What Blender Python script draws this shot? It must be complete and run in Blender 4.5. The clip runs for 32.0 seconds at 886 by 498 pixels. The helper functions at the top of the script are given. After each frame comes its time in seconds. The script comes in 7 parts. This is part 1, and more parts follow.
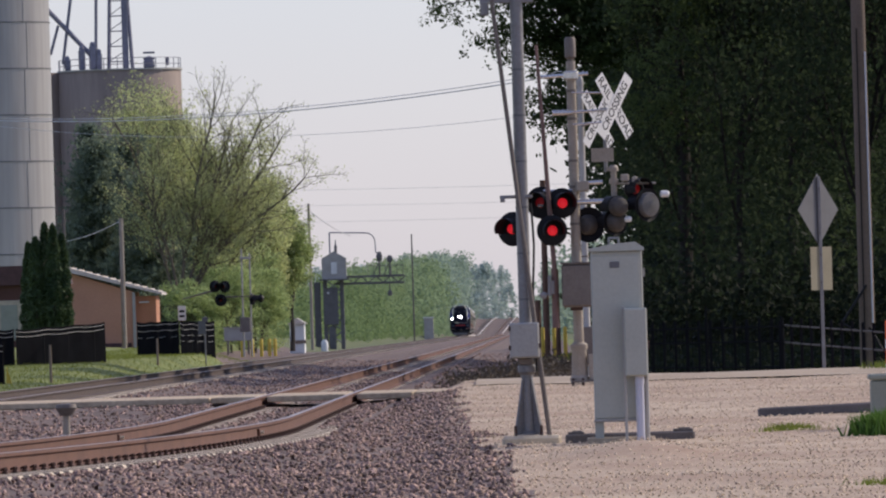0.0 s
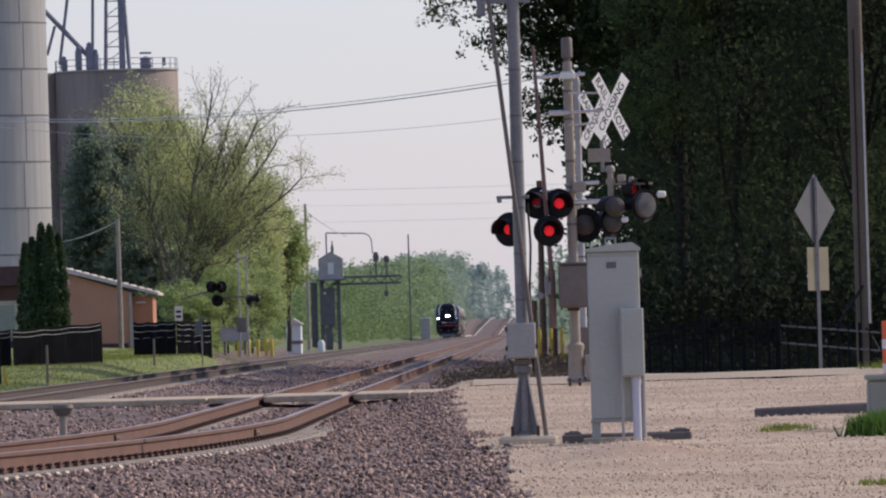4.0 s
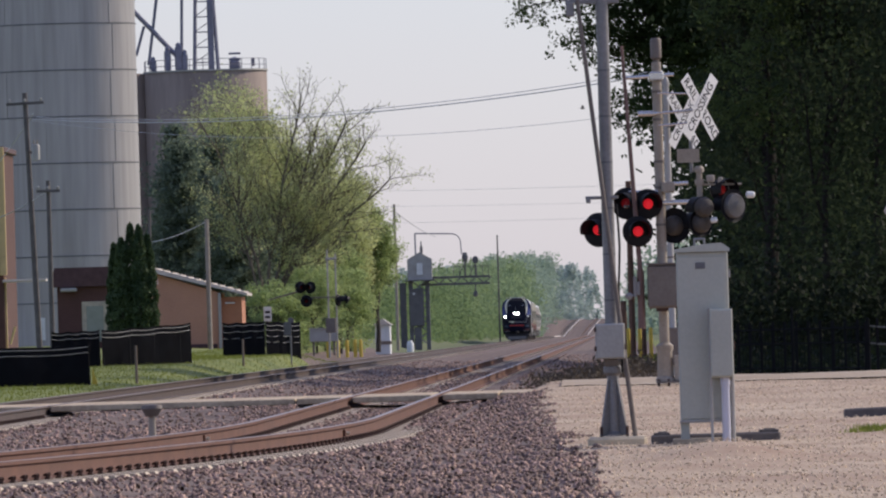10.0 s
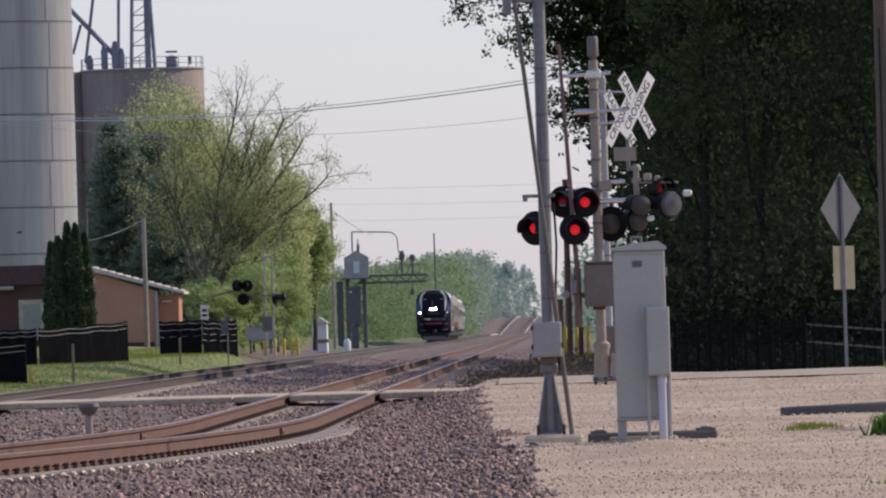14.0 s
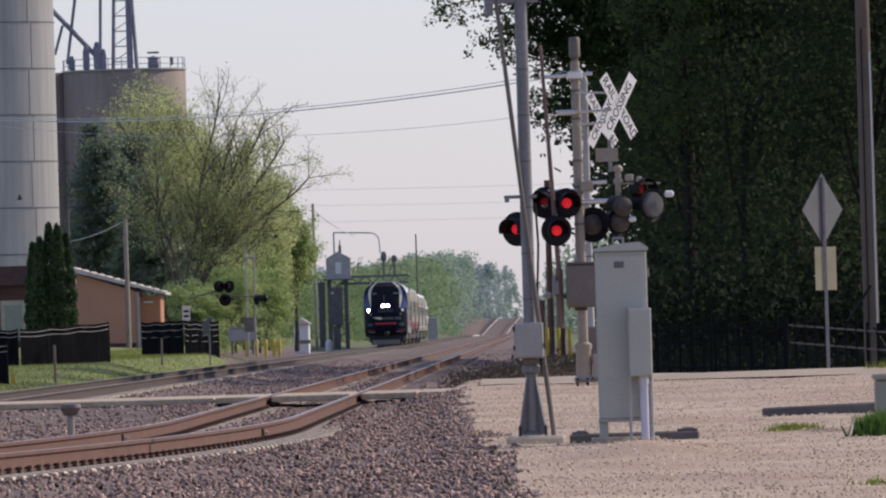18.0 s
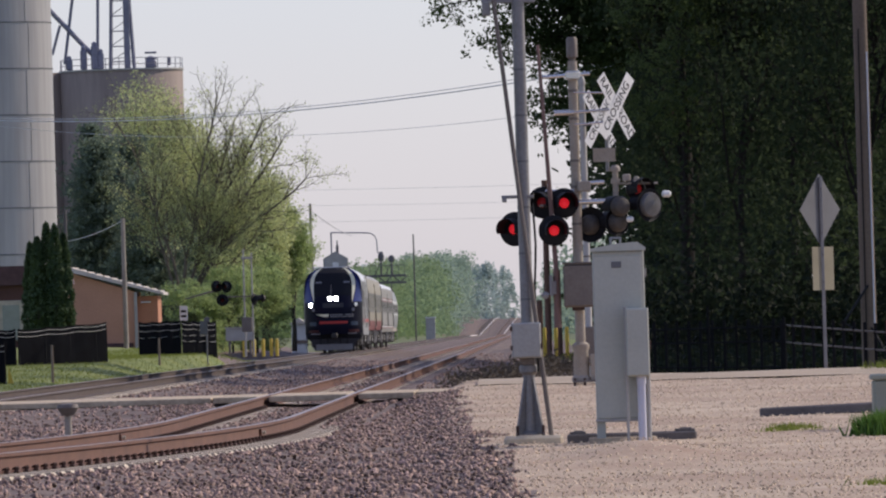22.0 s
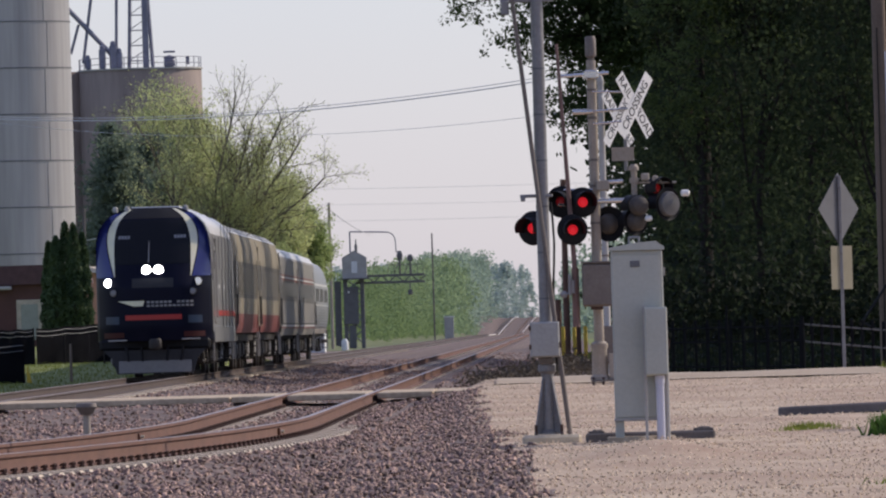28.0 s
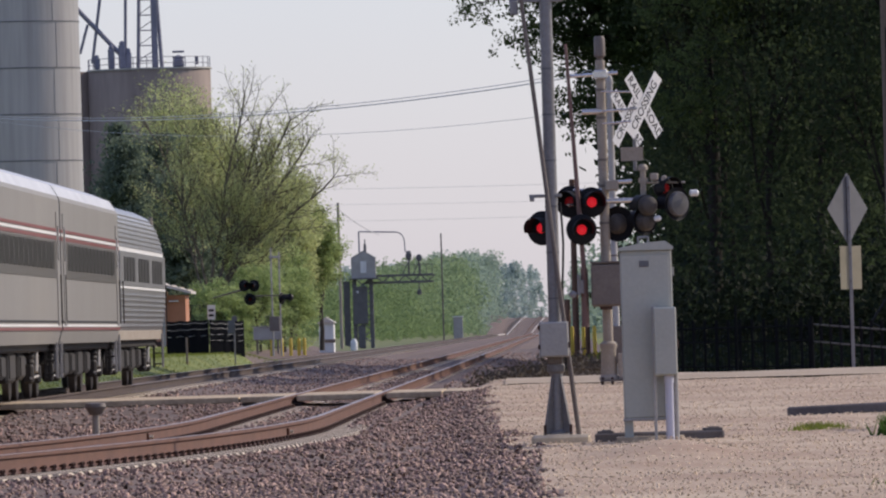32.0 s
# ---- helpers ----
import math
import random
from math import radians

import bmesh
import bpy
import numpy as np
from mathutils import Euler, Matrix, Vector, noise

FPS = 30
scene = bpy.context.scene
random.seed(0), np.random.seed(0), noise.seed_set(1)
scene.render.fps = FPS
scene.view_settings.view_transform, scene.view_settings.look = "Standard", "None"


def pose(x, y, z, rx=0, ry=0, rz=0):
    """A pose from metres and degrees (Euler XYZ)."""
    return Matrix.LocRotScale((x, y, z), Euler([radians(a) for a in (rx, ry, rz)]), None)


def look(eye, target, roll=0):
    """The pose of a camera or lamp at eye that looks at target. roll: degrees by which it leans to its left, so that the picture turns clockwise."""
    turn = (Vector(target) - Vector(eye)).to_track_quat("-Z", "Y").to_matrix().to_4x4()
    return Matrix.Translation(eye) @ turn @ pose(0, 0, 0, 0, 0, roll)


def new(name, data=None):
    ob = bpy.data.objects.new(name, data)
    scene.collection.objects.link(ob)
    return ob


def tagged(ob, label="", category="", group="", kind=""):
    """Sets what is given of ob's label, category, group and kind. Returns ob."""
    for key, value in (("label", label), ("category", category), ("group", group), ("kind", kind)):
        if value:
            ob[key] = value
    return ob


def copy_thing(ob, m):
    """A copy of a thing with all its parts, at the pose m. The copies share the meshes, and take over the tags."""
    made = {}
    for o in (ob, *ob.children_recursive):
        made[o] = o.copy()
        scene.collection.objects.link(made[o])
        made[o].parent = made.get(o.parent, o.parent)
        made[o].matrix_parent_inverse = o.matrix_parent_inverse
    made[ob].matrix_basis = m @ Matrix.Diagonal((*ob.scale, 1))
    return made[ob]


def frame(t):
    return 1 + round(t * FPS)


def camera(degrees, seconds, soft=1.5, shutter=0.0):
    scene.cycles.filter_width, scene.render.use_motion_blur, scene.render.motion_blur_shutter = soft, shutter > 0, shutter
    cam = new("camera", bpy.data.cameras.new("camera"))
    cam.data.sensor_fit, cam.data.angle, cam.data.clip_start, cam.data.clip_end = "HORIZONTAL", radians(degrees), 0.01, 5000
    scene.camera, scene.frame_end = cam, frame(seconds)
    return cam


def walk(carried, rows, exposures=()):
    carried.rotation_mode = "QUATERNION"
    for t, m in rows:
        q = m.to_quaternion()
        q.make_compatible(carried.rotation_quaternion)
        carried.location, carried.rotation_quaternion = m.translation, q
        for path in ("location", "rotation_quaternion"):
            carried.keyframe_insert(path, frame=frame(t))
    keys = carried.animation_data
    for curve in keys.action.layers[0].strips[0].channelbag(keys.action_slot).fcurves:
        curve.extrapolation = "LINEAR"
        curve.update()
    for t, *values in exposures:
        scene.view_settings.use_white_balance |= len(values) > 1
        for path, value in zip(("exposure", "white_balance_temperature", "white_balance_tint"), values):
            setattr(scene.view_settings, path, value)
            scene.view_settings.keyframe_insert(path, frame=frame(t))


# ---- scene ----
# Level crossing seen through a long lens: rail tops at z = 0, the line runs along +y.
EYE = Vector((0.0, 0.0, 1.03))
SWING = [
    (0, 0.0000, 0.0000), (0.5, 0.0181, 0.0000), (1, 0.0361, 0.0000), (1.5, -0.0044, 0.0000), (2, -0.0226, 0.0000), (2.5, 0.0000, 0.0000),
    (3, 0.0203, 0.0000), (3.5, -0.0182, 0.0022), (5.5, 0.0404, 0.0000), (6, 0.3397, 0.0000), (6.5, 0.6120, 0.0044), (7, 0.5894, 0.0044),
    (7.5, 0.5669, 0.0044), (8, 0.5534, 0.0044), (8.5, 0.5264, 0.0044), (9, 0.4678, 0.0022), (9.5, 0.4769, 0.0022), (10, 0.4454, 0.0044),
    (10.5, 0.3690, 0.0044), (11, 0.3690, 0.0022), (11.5, 0.3599, 0.0022), (12, 0.3621, 0.0044), (12.5, 0.3331, 0.0044), (13, 0.2699, 0.0044),
    (13.5, 0.0923, 0.0022), (14, 0.1171, -0.0044), (14.5, 0.0946, 0.0000), (16.5, 0.0495, 0.0000), (17, 0.0673, 0.0000), (17.5, 0.0226, 0.0044),
    (18, 0.0225, 0.0000), (18.5, 0.0404, 0.0000), (19, 0.0181, 0.0022), (19.5, 0.0450, 0.0000), (20, 0.0358, 0.0000), (20.5, -0.0338, 0.0022),
    (21, -0.0044, 0.0000), (21.5, -0.0226, 0.0000), (22, 0.0091, 0.0000), (22.5, 0.0473, -0.0022), (23, -0.0068, 0.0000), (23.5, -0.0068, 0.0000),
    (24, -0.0134, 0.0000), (24.5, 0.0044, 0.0000), (26.5, 0.0497, -0.0024), (27, 0.0314, 0.0000), (27.5, 0.1125, -0.0046), (28, 0.1058, -0.0044),
    (28.5, 0.1261, -0.0044), (29, 0.0809, -0.0046), (29.5, 0.1078, -0.0044), (30, 0.1216, -0.0044), (30.5, 0.1169, -0.0044), (31, 0.0877, 0.0000),
    (31.5, 0.1261, -0.0044), (32, 0.1528, -0.0046),
]
BASE = Matrix(((0.999521, 0.029986, 0.007718), (0.007933, -0.007056, -0.999944), (-0.029929, 0.999525, -0.007291)))
cam = camera(4.605, 32.0, soft=2.2)
walk(cam, [(t, Matrix.Translation(EYE) @ BASE.to_4x4() @ pose(0, 0, 0, p, s, 0)) for t, s, p in SWING],
     exposures=[(0, 0.0, 6500, 13), (32, 0.0, 6500, 13)])

# ---- world and sun ----
SUN_DIR = Vector((0.80, 0.44, 0.62)).normalized()   # towards the sun: right of the line and beyond
world = bpy.data.worlds.new("sky")
scene.world = world
world.use_nodes = True
wn = world.node_tree.nodes
sky = wn.new("ShaderNodeTexSky")
sky.sky_type = 'NISHITA'
sky.sun_disc = False
sky.sun_elevation = math.asin(SUN_DIR.z)
sky.sun_rotation = math.atan2(SUN_DIR.x, SUN_DIR.y)
sky.air_density, sky.dust_density, sky.ozone_density = 1.0, 0.5, 2.0
wn["Background"].inputs["Strength"].default_value = 0.085
world.node_tree.links.new(sky.outputs[0], wn["Background"].inputs["Color"])
veil, both = wn.new("ShaderNodeBackground"), wn.new("ShaderNodeAddShader")   # even high haze over the whole sky
veil.inputs["Color"].default_value = (0.175, 0.189, 0.347, 1.0)
world.node_tree.links.new(wn["Background"].outputs[0], both.inputs[0])
world.node_tree.links.new(veil.outputs[0], both.inputs[1])
world.node_tree.links.new(both.outputs[0], wn["World Output"].inputs["Surface"])
sun = new("sun", bpy.data.lights.new("sun", 'SUN'))
sun.data.energy, sun.data.angle, sun.data.color = 3.6, radians(0.6), (1.0, 0.88, 0.72)
sun.matrix_basis = look(SUN_DIR * 50, (0, 0, 0))


# ---- materials ----
def rgb(c):
    return (c[0], c[1], c[2], 1.0)


def mat(name, base, rough=0.7, metal=0.0, dark=None, scale=3.0, fine=40.0, bump=0.15, island=0.0, spec=0.4, mid=0.5, streak=1.0):
    """A procedural surface: two scales of noise between base and dark, with a fine relief."""
    m = bpy.data.materials.new(name)
    m.use_nodes = True
    nt = m.node_tree
    n, l = nt.nodes, nt.links
    b = n["Principled BSDF"]
    b.inputs["Roughness"].default_value, b.inputs["Metallic"].default_value = rough, metal
    b.inputs["Specular IOR Level"].default_value = spec
    dark = dark or tuple(v * 0.6 for v in base)
    geo = n.new("ShaderNodeNewGeometry")
    big, small = n.new("ShaderNodeTexNoise"), n.new("ShaderNodeTexNoise")
    big.inputs["Scale"].default_value, small.inputs["Scale"].default_value = scale, fine
    big.inputs["Detail"].default_value, small.inputs["Detail"].default_value = 4, 3
    tc = n.new("ShaderNodeTexCoord")
    place = n.new("ShaderNodeMapping")
    place.inputs["Scale"].default_value = (1.0, 1.0, streak)   # below 1: grain drawn out along the height
    l.new(tc.outputs["Object"], place.inputs["Vector"])
    for s in (big, small):
        l.new(place.outputs[0], s.inputs["Vector"])
    mean = n.new("ShaderNodeMath")
    mean.operation = 'MULTIPLY_ADD'
    l.new(big.outputs[0], mean.inputs[0])
    mean.inputs[1].default_value = 0.6
    half = n.new("ShaderNodeMath")
    half.operation = 'MULTIPLY'
    l.new(small.outputs[0], half.inputs[0])
    half.inputs[1].default_value = 0.4
    l.new(half.outputs[0], mean.inputs[2])
    ramp = n.new("ShaderNodeValToRGB")
    ramp.color_ramp.elements[0].position, ramp.color_ramp.elements[1].position = mid - 0.16, mid + 0.16
    ramp.color_ramp.elements[0].color, ramp.color_ramp.elements[1].color = rgb(dark), rgb(base)
    l.new(mean.outputs[0], ramp.inputs[0])
    colour = ramp.outputs[0]
    if island:
        hsv = n.new("ShaderNodeHueSaturation")
        vary = n.new("ShaderNodeMapRange")
        vary.inputs["To Min"].default_value, vary.inputs["To Max"].default_value = 1 - island, 1 + island
        l.new(geo.outputs["Random Per Island"], vary.inputs["Value"])
        l.new(vary.outputs[0], hsv.inputs["Value"])
        l.new(colour, hsv.inputs["Color"])
        colour = hsv.outputs[0]
    l.new(colour, b.inputs["Base Color"])
    if bump:
        bp = n.new("ShaderNodeBump")
        bp.inputs["Strength"].default_value, bp.inputs["Distance"].default_value = bump, 0.02
        l.new(small.outputs[0], bp.inputs["Height"])
        l.new(bp.outputs[0], b.inputs["Normal"])
    return m


def leaf_mat(name, a, b, through_light=0.35, spec=0.15, gain=1.0, clump=0.9):
    """Leaves: a little light passes through them, and each differs from the next."""
    m = bpy.data.materials.new(name)
    m.use_nodes = True
    n, l = m.node_tree.nodes, m.node_tree.links
    geo, ramp = n.new("ShaderNodeNewGeometry"), n.new("ShaderNodeValToRGB")
    ramp.color_ramp.elements[0].color, ramp.color_ramp.elements[1].color = rgb(a), rgb(b)
    bough, mixed = n.new("ShaderNodeTexNoise"), n.new("ShaderNodeMath")
    bough.inputs["Scale"].default_value, bough.inputs["Detail"].default_value = clump, 2
    l.new(geo.outputs["Position"], bough.inputs["Vector"])
    spread_, half = n.new("ShaderNodeMapRange"), n.new("ShaderNodeMath")
    spread_.inputs["From Min"].default_value, spread_.inputs["From Max"].default_value = 0.32, 0.68
    l.new(bough.outputs[0], spread_.inputs["Value"])
    half.operation, half.inputs[1].default_value = 'MULTIPLY', 0.4
    l.new(geo.outputs["Random Per Island"], half.inputs[0])
    mixed.operation, mixed.inputs[1].default_value = 'MULTIPLY_ADD', 0.6
    l.new(spread_.outputs[0], mixed.inputs[0])
    l.new(half.outputs[0], mixed.inputs[2])
    l.new(mixed.outputs[0], ramp.inputs[0])
    p = n["Principled BSDF"]
    p.inputs["Roughness"].default_value, p.inputs["Specular IOR Level"].default_value = 0.6, spec
    tr, mix = n.new("ShaderNodeBsdfTranslucent"), n.new("ShaderNodeMixShader")
    l.new(ramp.outputs[0], p.inputs["Base Color"])
    pale = n.new("ShaderNodeHueSaturation")
    pale.inputs["Value"].default_value = gain
    l.new(ramp.outputs[0], pale.inputs["Color"])
    l.new(pale.outputs[0], tr.inputs["Color"])
    mix.inputs[0].default_value = through_light
    l.new(p.outputs[0], mix.inputs[1])
    l.new(tr.outputs[0], mix.inputs[2])
    l.new(mix.outputs[0], n["Material Output"].inputs[0])
    return m


def glow(name, colour, strength):
    m = bpy.data.materials.new(name)
    m.use_nodes = True
    b = m.node_tree.nodes["Principled BSDF"]
    b.inputs["Base Color"].default_value = rgb(colour)
    b.inputs["Emission Color"].default_value = rgb(colour)
    b.inputs["Emission Strength"].default_value = strength
    return m


BALLAST = mat("ballast", (0.215, 0.155, 0.128), 0.9, dark=(0.07, 0.049, 0.041), scale=1.1, fine=14, bump=0.8)
STONE = mat("ballast_stone", (0.40, 0.268, 0.214), 0.75, dark=(0.13, 0.083, 0.068), scale=1.2, fine=25, bump=0.2, island=0.6)
GRAVEL = mat("gravel", (0.54, 0.43, 0.305), 0.92, dark=(0.30, 0.195, 0.13), scale=0.3, fine=12, bump=0.6)
PEBBLE = mat("pebble", (0.74, 0.60, 0.43), 0.9, dark=(0.50, 0.38, 0.27), scale=0.45, fine=9, bump=0.05, island=0.34, spec=0.2)
GRASS = mat("grass_ground", (0.215, 0.225, 0.05), 0.9, dark=(0.10, 0.145, 0.032), scale=0.2, fine=4, bump=0.3)
FIELD = mat("field", (0.13, 0.15, 0.06), 0.95, dark=(0.09, 0.11, 0.04), scale=0.05, fine=1.0, bump=0.2)
ROAD = mat("road_asphalt", (0.46, 0.37, 0.27), 0.9, dark=(0.34, 0.27, 0.19), scale=0.6, fine=25, bump=0.3)
CONCRETE = mat("concrete", (0.60, 0.48, 0.33), 0.85, dark=(0.34, 0.26, 0.175), scale=1.3, fine=14, bump=0.25)
TIE = mat("tie_concrete", (0.68, 0.57, 0.43), 0.85, dark=(0.50, 0.41, 0.30), scale=2, fine=20, bump=0.2)
RUST = mat("rail_rust", (0.16, 0.074, 0.048), 0.8, dark=(0.10, 0.048, 0.034), scale=1.5, fine=30, bump=0.2)
DARKRUST = mat("rail_dark", (0.085, 0.058, 0.05), 0.75, dark=(0.05, 0.036, 0.032), scale=1.5, fine=30, bump=0.2)
RAILTOP = mat("rail_top", (0.40, 0.31, 0.26), 0.36, 0.6, dark=(0.33, 0.25, 0.21), scale=1, fine=20, bump=0.02)
# far rail colour with the glare of the sky painted in
RAILGLARE = mat("rail_glare", (0.75, 0.68, 0.64), 0.4, 0.3, dark=(0.68, 0.60, 0.56), scale=1, fine=20, bump=0.0)
# leaves on the horizon: thick air haze put into the base colour
LEAF_HAZE_FAR = leaf_mat("leaf_haze_far", (0.37, 0.455, 0.42), (0.42, 0.50, 0.465), 0.5, 0.05, 1.0, 0.12)
CLIP = mat("clip_iron", (0.095, 0.055, 0.044), 0.7, 0.3, bump=0.1)
GALV = mat("galvanised_steel", (0.27, 0.262, 0.262), 0.5, 0.4, dark=(0.18, 0.172, 0.17), scale=2, fine=30, bump=0.08)
ALU = mat("cabinet_aluminium", (0.45, 0.455, 0.40), 0.6, 0.1, dark=(0.385, 0.39, 0.34), scale=1.2, fine=30, bump=0.05)
GREYPAINT = mat("grey_paint", (0.42, 0.405, 0.375), 0.6, 0.05, dark=(0.32, 0.305, 0.28), scale=2, fine=30, bump=0.08)
TANPAINT = mat("weathered_paint", (0.39, 0.34, 0.28), 0.65, 0.05, dark=(0.27, 0.225, 0.175), scale=2, fine=30, bump=0.1)
DARKBOX = mat("mechanism_paint", (0.20, 0.17, 0.145), 0.6, 0.2, dark=(0.14, 0.115, 0.10), scale=2, fine=25, bump=0.1)
PVC = mat("pvc", (0.55, 0.55, 0.62), 0.45, dark=(0.48, 0.48, 0.55), bump=0.02)
BLACK = mat("black_paint", (0.014, 0.014, 0.016), 0.6, spec=0.15, dark=(0.012, 0.012, 0.014), bump=0.05)
WHITE = mat("white_sheeting", (0.74, 0.74, 0.72), 0.6, dark=(0.62, 0.62, 0.60), bump=0.03)
SIGNBACK = mat("sign_back", (0.15, 0.15, 0.16), 0.5, 0.3, dark=(0.12, 0.12, 0.125), bump=0.03)
LENS_OFF = mat("lens_glass", (0.125, 0.12, 0.12), 0.35, dark=(0.075, 0.072, 0.072), bump=0.05)
LENS_DIM = mat("lens_dark_red", (0.10, 0.008, 0.008), 0.25, bump=0.05)
RED_LIT = glow("lamp_red", (0.80, 0.018, 0.03), 0.50)
RED_LOW = glow("lamp_red_low", (0.5, 0.012, 0.01), 0.08)
SHINE = glow("headlight", (1.0, 1.0, 0.96), 30.0)
WOOD = mat("pole_wood", (0.26, 0.20, 0.16), 0.85, dark=(0.17, 0.13, 0.10), scale=1, fine=18, bump=0.3)
DARKWOOD = mat("pole_dark", (0.15, 0.135, 0.13), 0.85, bump=0.2)
SILO = mat("silo_steel", (0.42, 0.395, 0.38), 0.40, 0.38, dark=(0.27, 0.25, 0.245), scale=0.6, fine=3, bump=0.02, spec=0.6, streak=0.06)
SEAM = mat("silo_seam", (0.36, 0.34, 0.33), 0.6, 0.2, bump=0.05)
HOOP = mat("silo_hoop", (0.18, 0.18, 0.19), 0.7, bump=0.1)
TANSILO = mat("tan_concrete", (0.33, 0.265, 0.225), 0.8, dark=(0.22, 0.175, 0.15), scale=0.35, fine=3, bump=0.05, streak=0.15)
BLUESTEEL = mat("grey_steel", (0.235, 0.235, 0.29), 0.55, 0.2, dark=(0.17, 0.17, 0.21), bump=0.05)
BRICK = mat("brick_wall", (0.115, 0.055, 0.045), 0.85, dark=(0.08, 0.038, 0.032), scale=1, fine=12, bump=0.2)
ORANGE_WALL = mat("clay_block_wall", (0.56, 0.30, 0.195), 0.85, dark=(0.46, 0.24, 0.155), scale=0.6, fine=10, bump=0.15)
# yellow trim, and the painted tone of a sunlit wall corner
LIT_TRIM = mat("yellow_lit_trim", (0.62, 0.47, 0.22), 0.6, dark=(0.5, 0.36, 0.17), bump=0.05)
ROOF = mat("roof_sheet", (0.62, 0.55, 0.48), 0.55, dark=(0.48, 0.42, 0.37), scale=1, fine=10, bump=0.1)
DARKROOF = mat("dark_red_roof", (0.10, 0.05, 0.05), 0.7, bump=0.1)
CREAM = mat("cream_paint", (0.55, 0.48, 0.36), 0.6, bump=0.05)
FENCEBLACK = mat("black_mesh", (0.013, 0.014, 0.017), 1.0, dark=(0.010, 0.010, 0.012), scale=2, fine=20, bump=0.2, spec=0.01)
FENCEWIRE = mat("fence_wire", (0.30, 0.31, 0.33), 0.6, 0.2, bump=0.02)
WIREPALE = mat("pale_wire", (0.64, 0.64, 0.66), 0.5, 0.1, bump=0.02)
YELLOW = mat("yellow_bollard", (0.62, 0.45, 0.05), 0.55, dark=(0.5, 0.34, 0.04), bump=0.05)
ORANGE = mat("orange_marker", (0.75, 0.16, 0.05), 0.5, dark=(0.62, 0.12, 0.04), bump=0.03)
GREENBOX = mat("green_box", (0.29, 0.31, 0.255), 0.6, dark=(0.23, 0.25, 0.20), bump=0.05)
BARK = mat("bark", (0.10, 0.085, 0.07), 0.9, dark=(0.06, 0.05, 0.042), scale=2, fine=15, bump=0.6)
# bark and leaves of the wood: darker copies, deep shade put into the colour
SHADEBARK = mat("bark_shade", (0.040, 0.034, 0.030), 0.95, dark=(0.025, 0.022, 0.02), scale=2, fine=15, bump=0.4, spec=0.1)
LEAF_SHADE = leaf_mat("leaf_wood_shade", (0.015, 0.024, 0.014), (0.046, 0.062, 0.030), 0.38, 0.04, 1.9, 0.55)
# lighter leaf copy for the boughs at the wood's lit edge
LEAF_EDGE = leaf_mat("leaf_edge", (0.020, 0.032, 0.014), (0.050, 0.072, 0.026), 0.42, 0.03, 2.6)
# undergrowth leaf: canopy shade painted in as a near-black colour
UNDER_SHADE = leaf_mat("leaf_under_shade", (0.012, 0.017, 0.0115), (0.02, 0.028, 0.016), 0.25, 0.03)
# brighter leaf: sunlight on the wood's top put into the colour
LEAF_SUNLIT = leaf_mat("leaf_sunlit", (0.04, 0.06, 0.022), (0.10, 0.13, 0.05), 0.48, 0.06, 2.2)
LEAF_SPRING = leaf_mat("leaf_spring", (0.30, 0.34, 0.15), (0.52, 0.55, 0.26), 0.5, 0.1, 1.3, 0.5)
LEAF_MID = leaf_mat("leaf_mid", (0.23, 0.30, 0.12), (0.38, 0.45, 0.195), 0.5, 0.1, 1.3, 0.6)
NEEDLE = leaf_mat("needles", (0.10, 0.135, 0.098), (0.21, 0.255, 0.175), 0.4, 0.05, 1.2, 0.8)
THUJA = leaf_mat("thuja", (0.04, 0.075, 0.04), (0.11, 0.16, 0.07), 0.3)
BLADE = leaf_mat("grass_blade", (0.13, 0.175, 0.036), (0.25, 0.27, 0.06), 0.4, 0.05)
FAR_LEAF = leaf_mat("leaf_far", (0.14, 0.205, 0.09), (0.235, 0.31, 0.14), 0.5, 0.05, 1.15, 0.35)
# far leaves paled and blued, distance haze painted into their colour
LEAF_HAZE = leaf_mat("leaf_haze", (0.28, 0.365, 0.275), (0.345, 0.43, 0.335), 0.5, 0.05, 1.0, 0.12)
LEAF_HAZE_MID = leaf_mat("leaf_haze_mid", (0.215, 0.30, 0.155), (0.29, 0.375, 0.21), 0.5, 0.05, 1.0, 0.18)


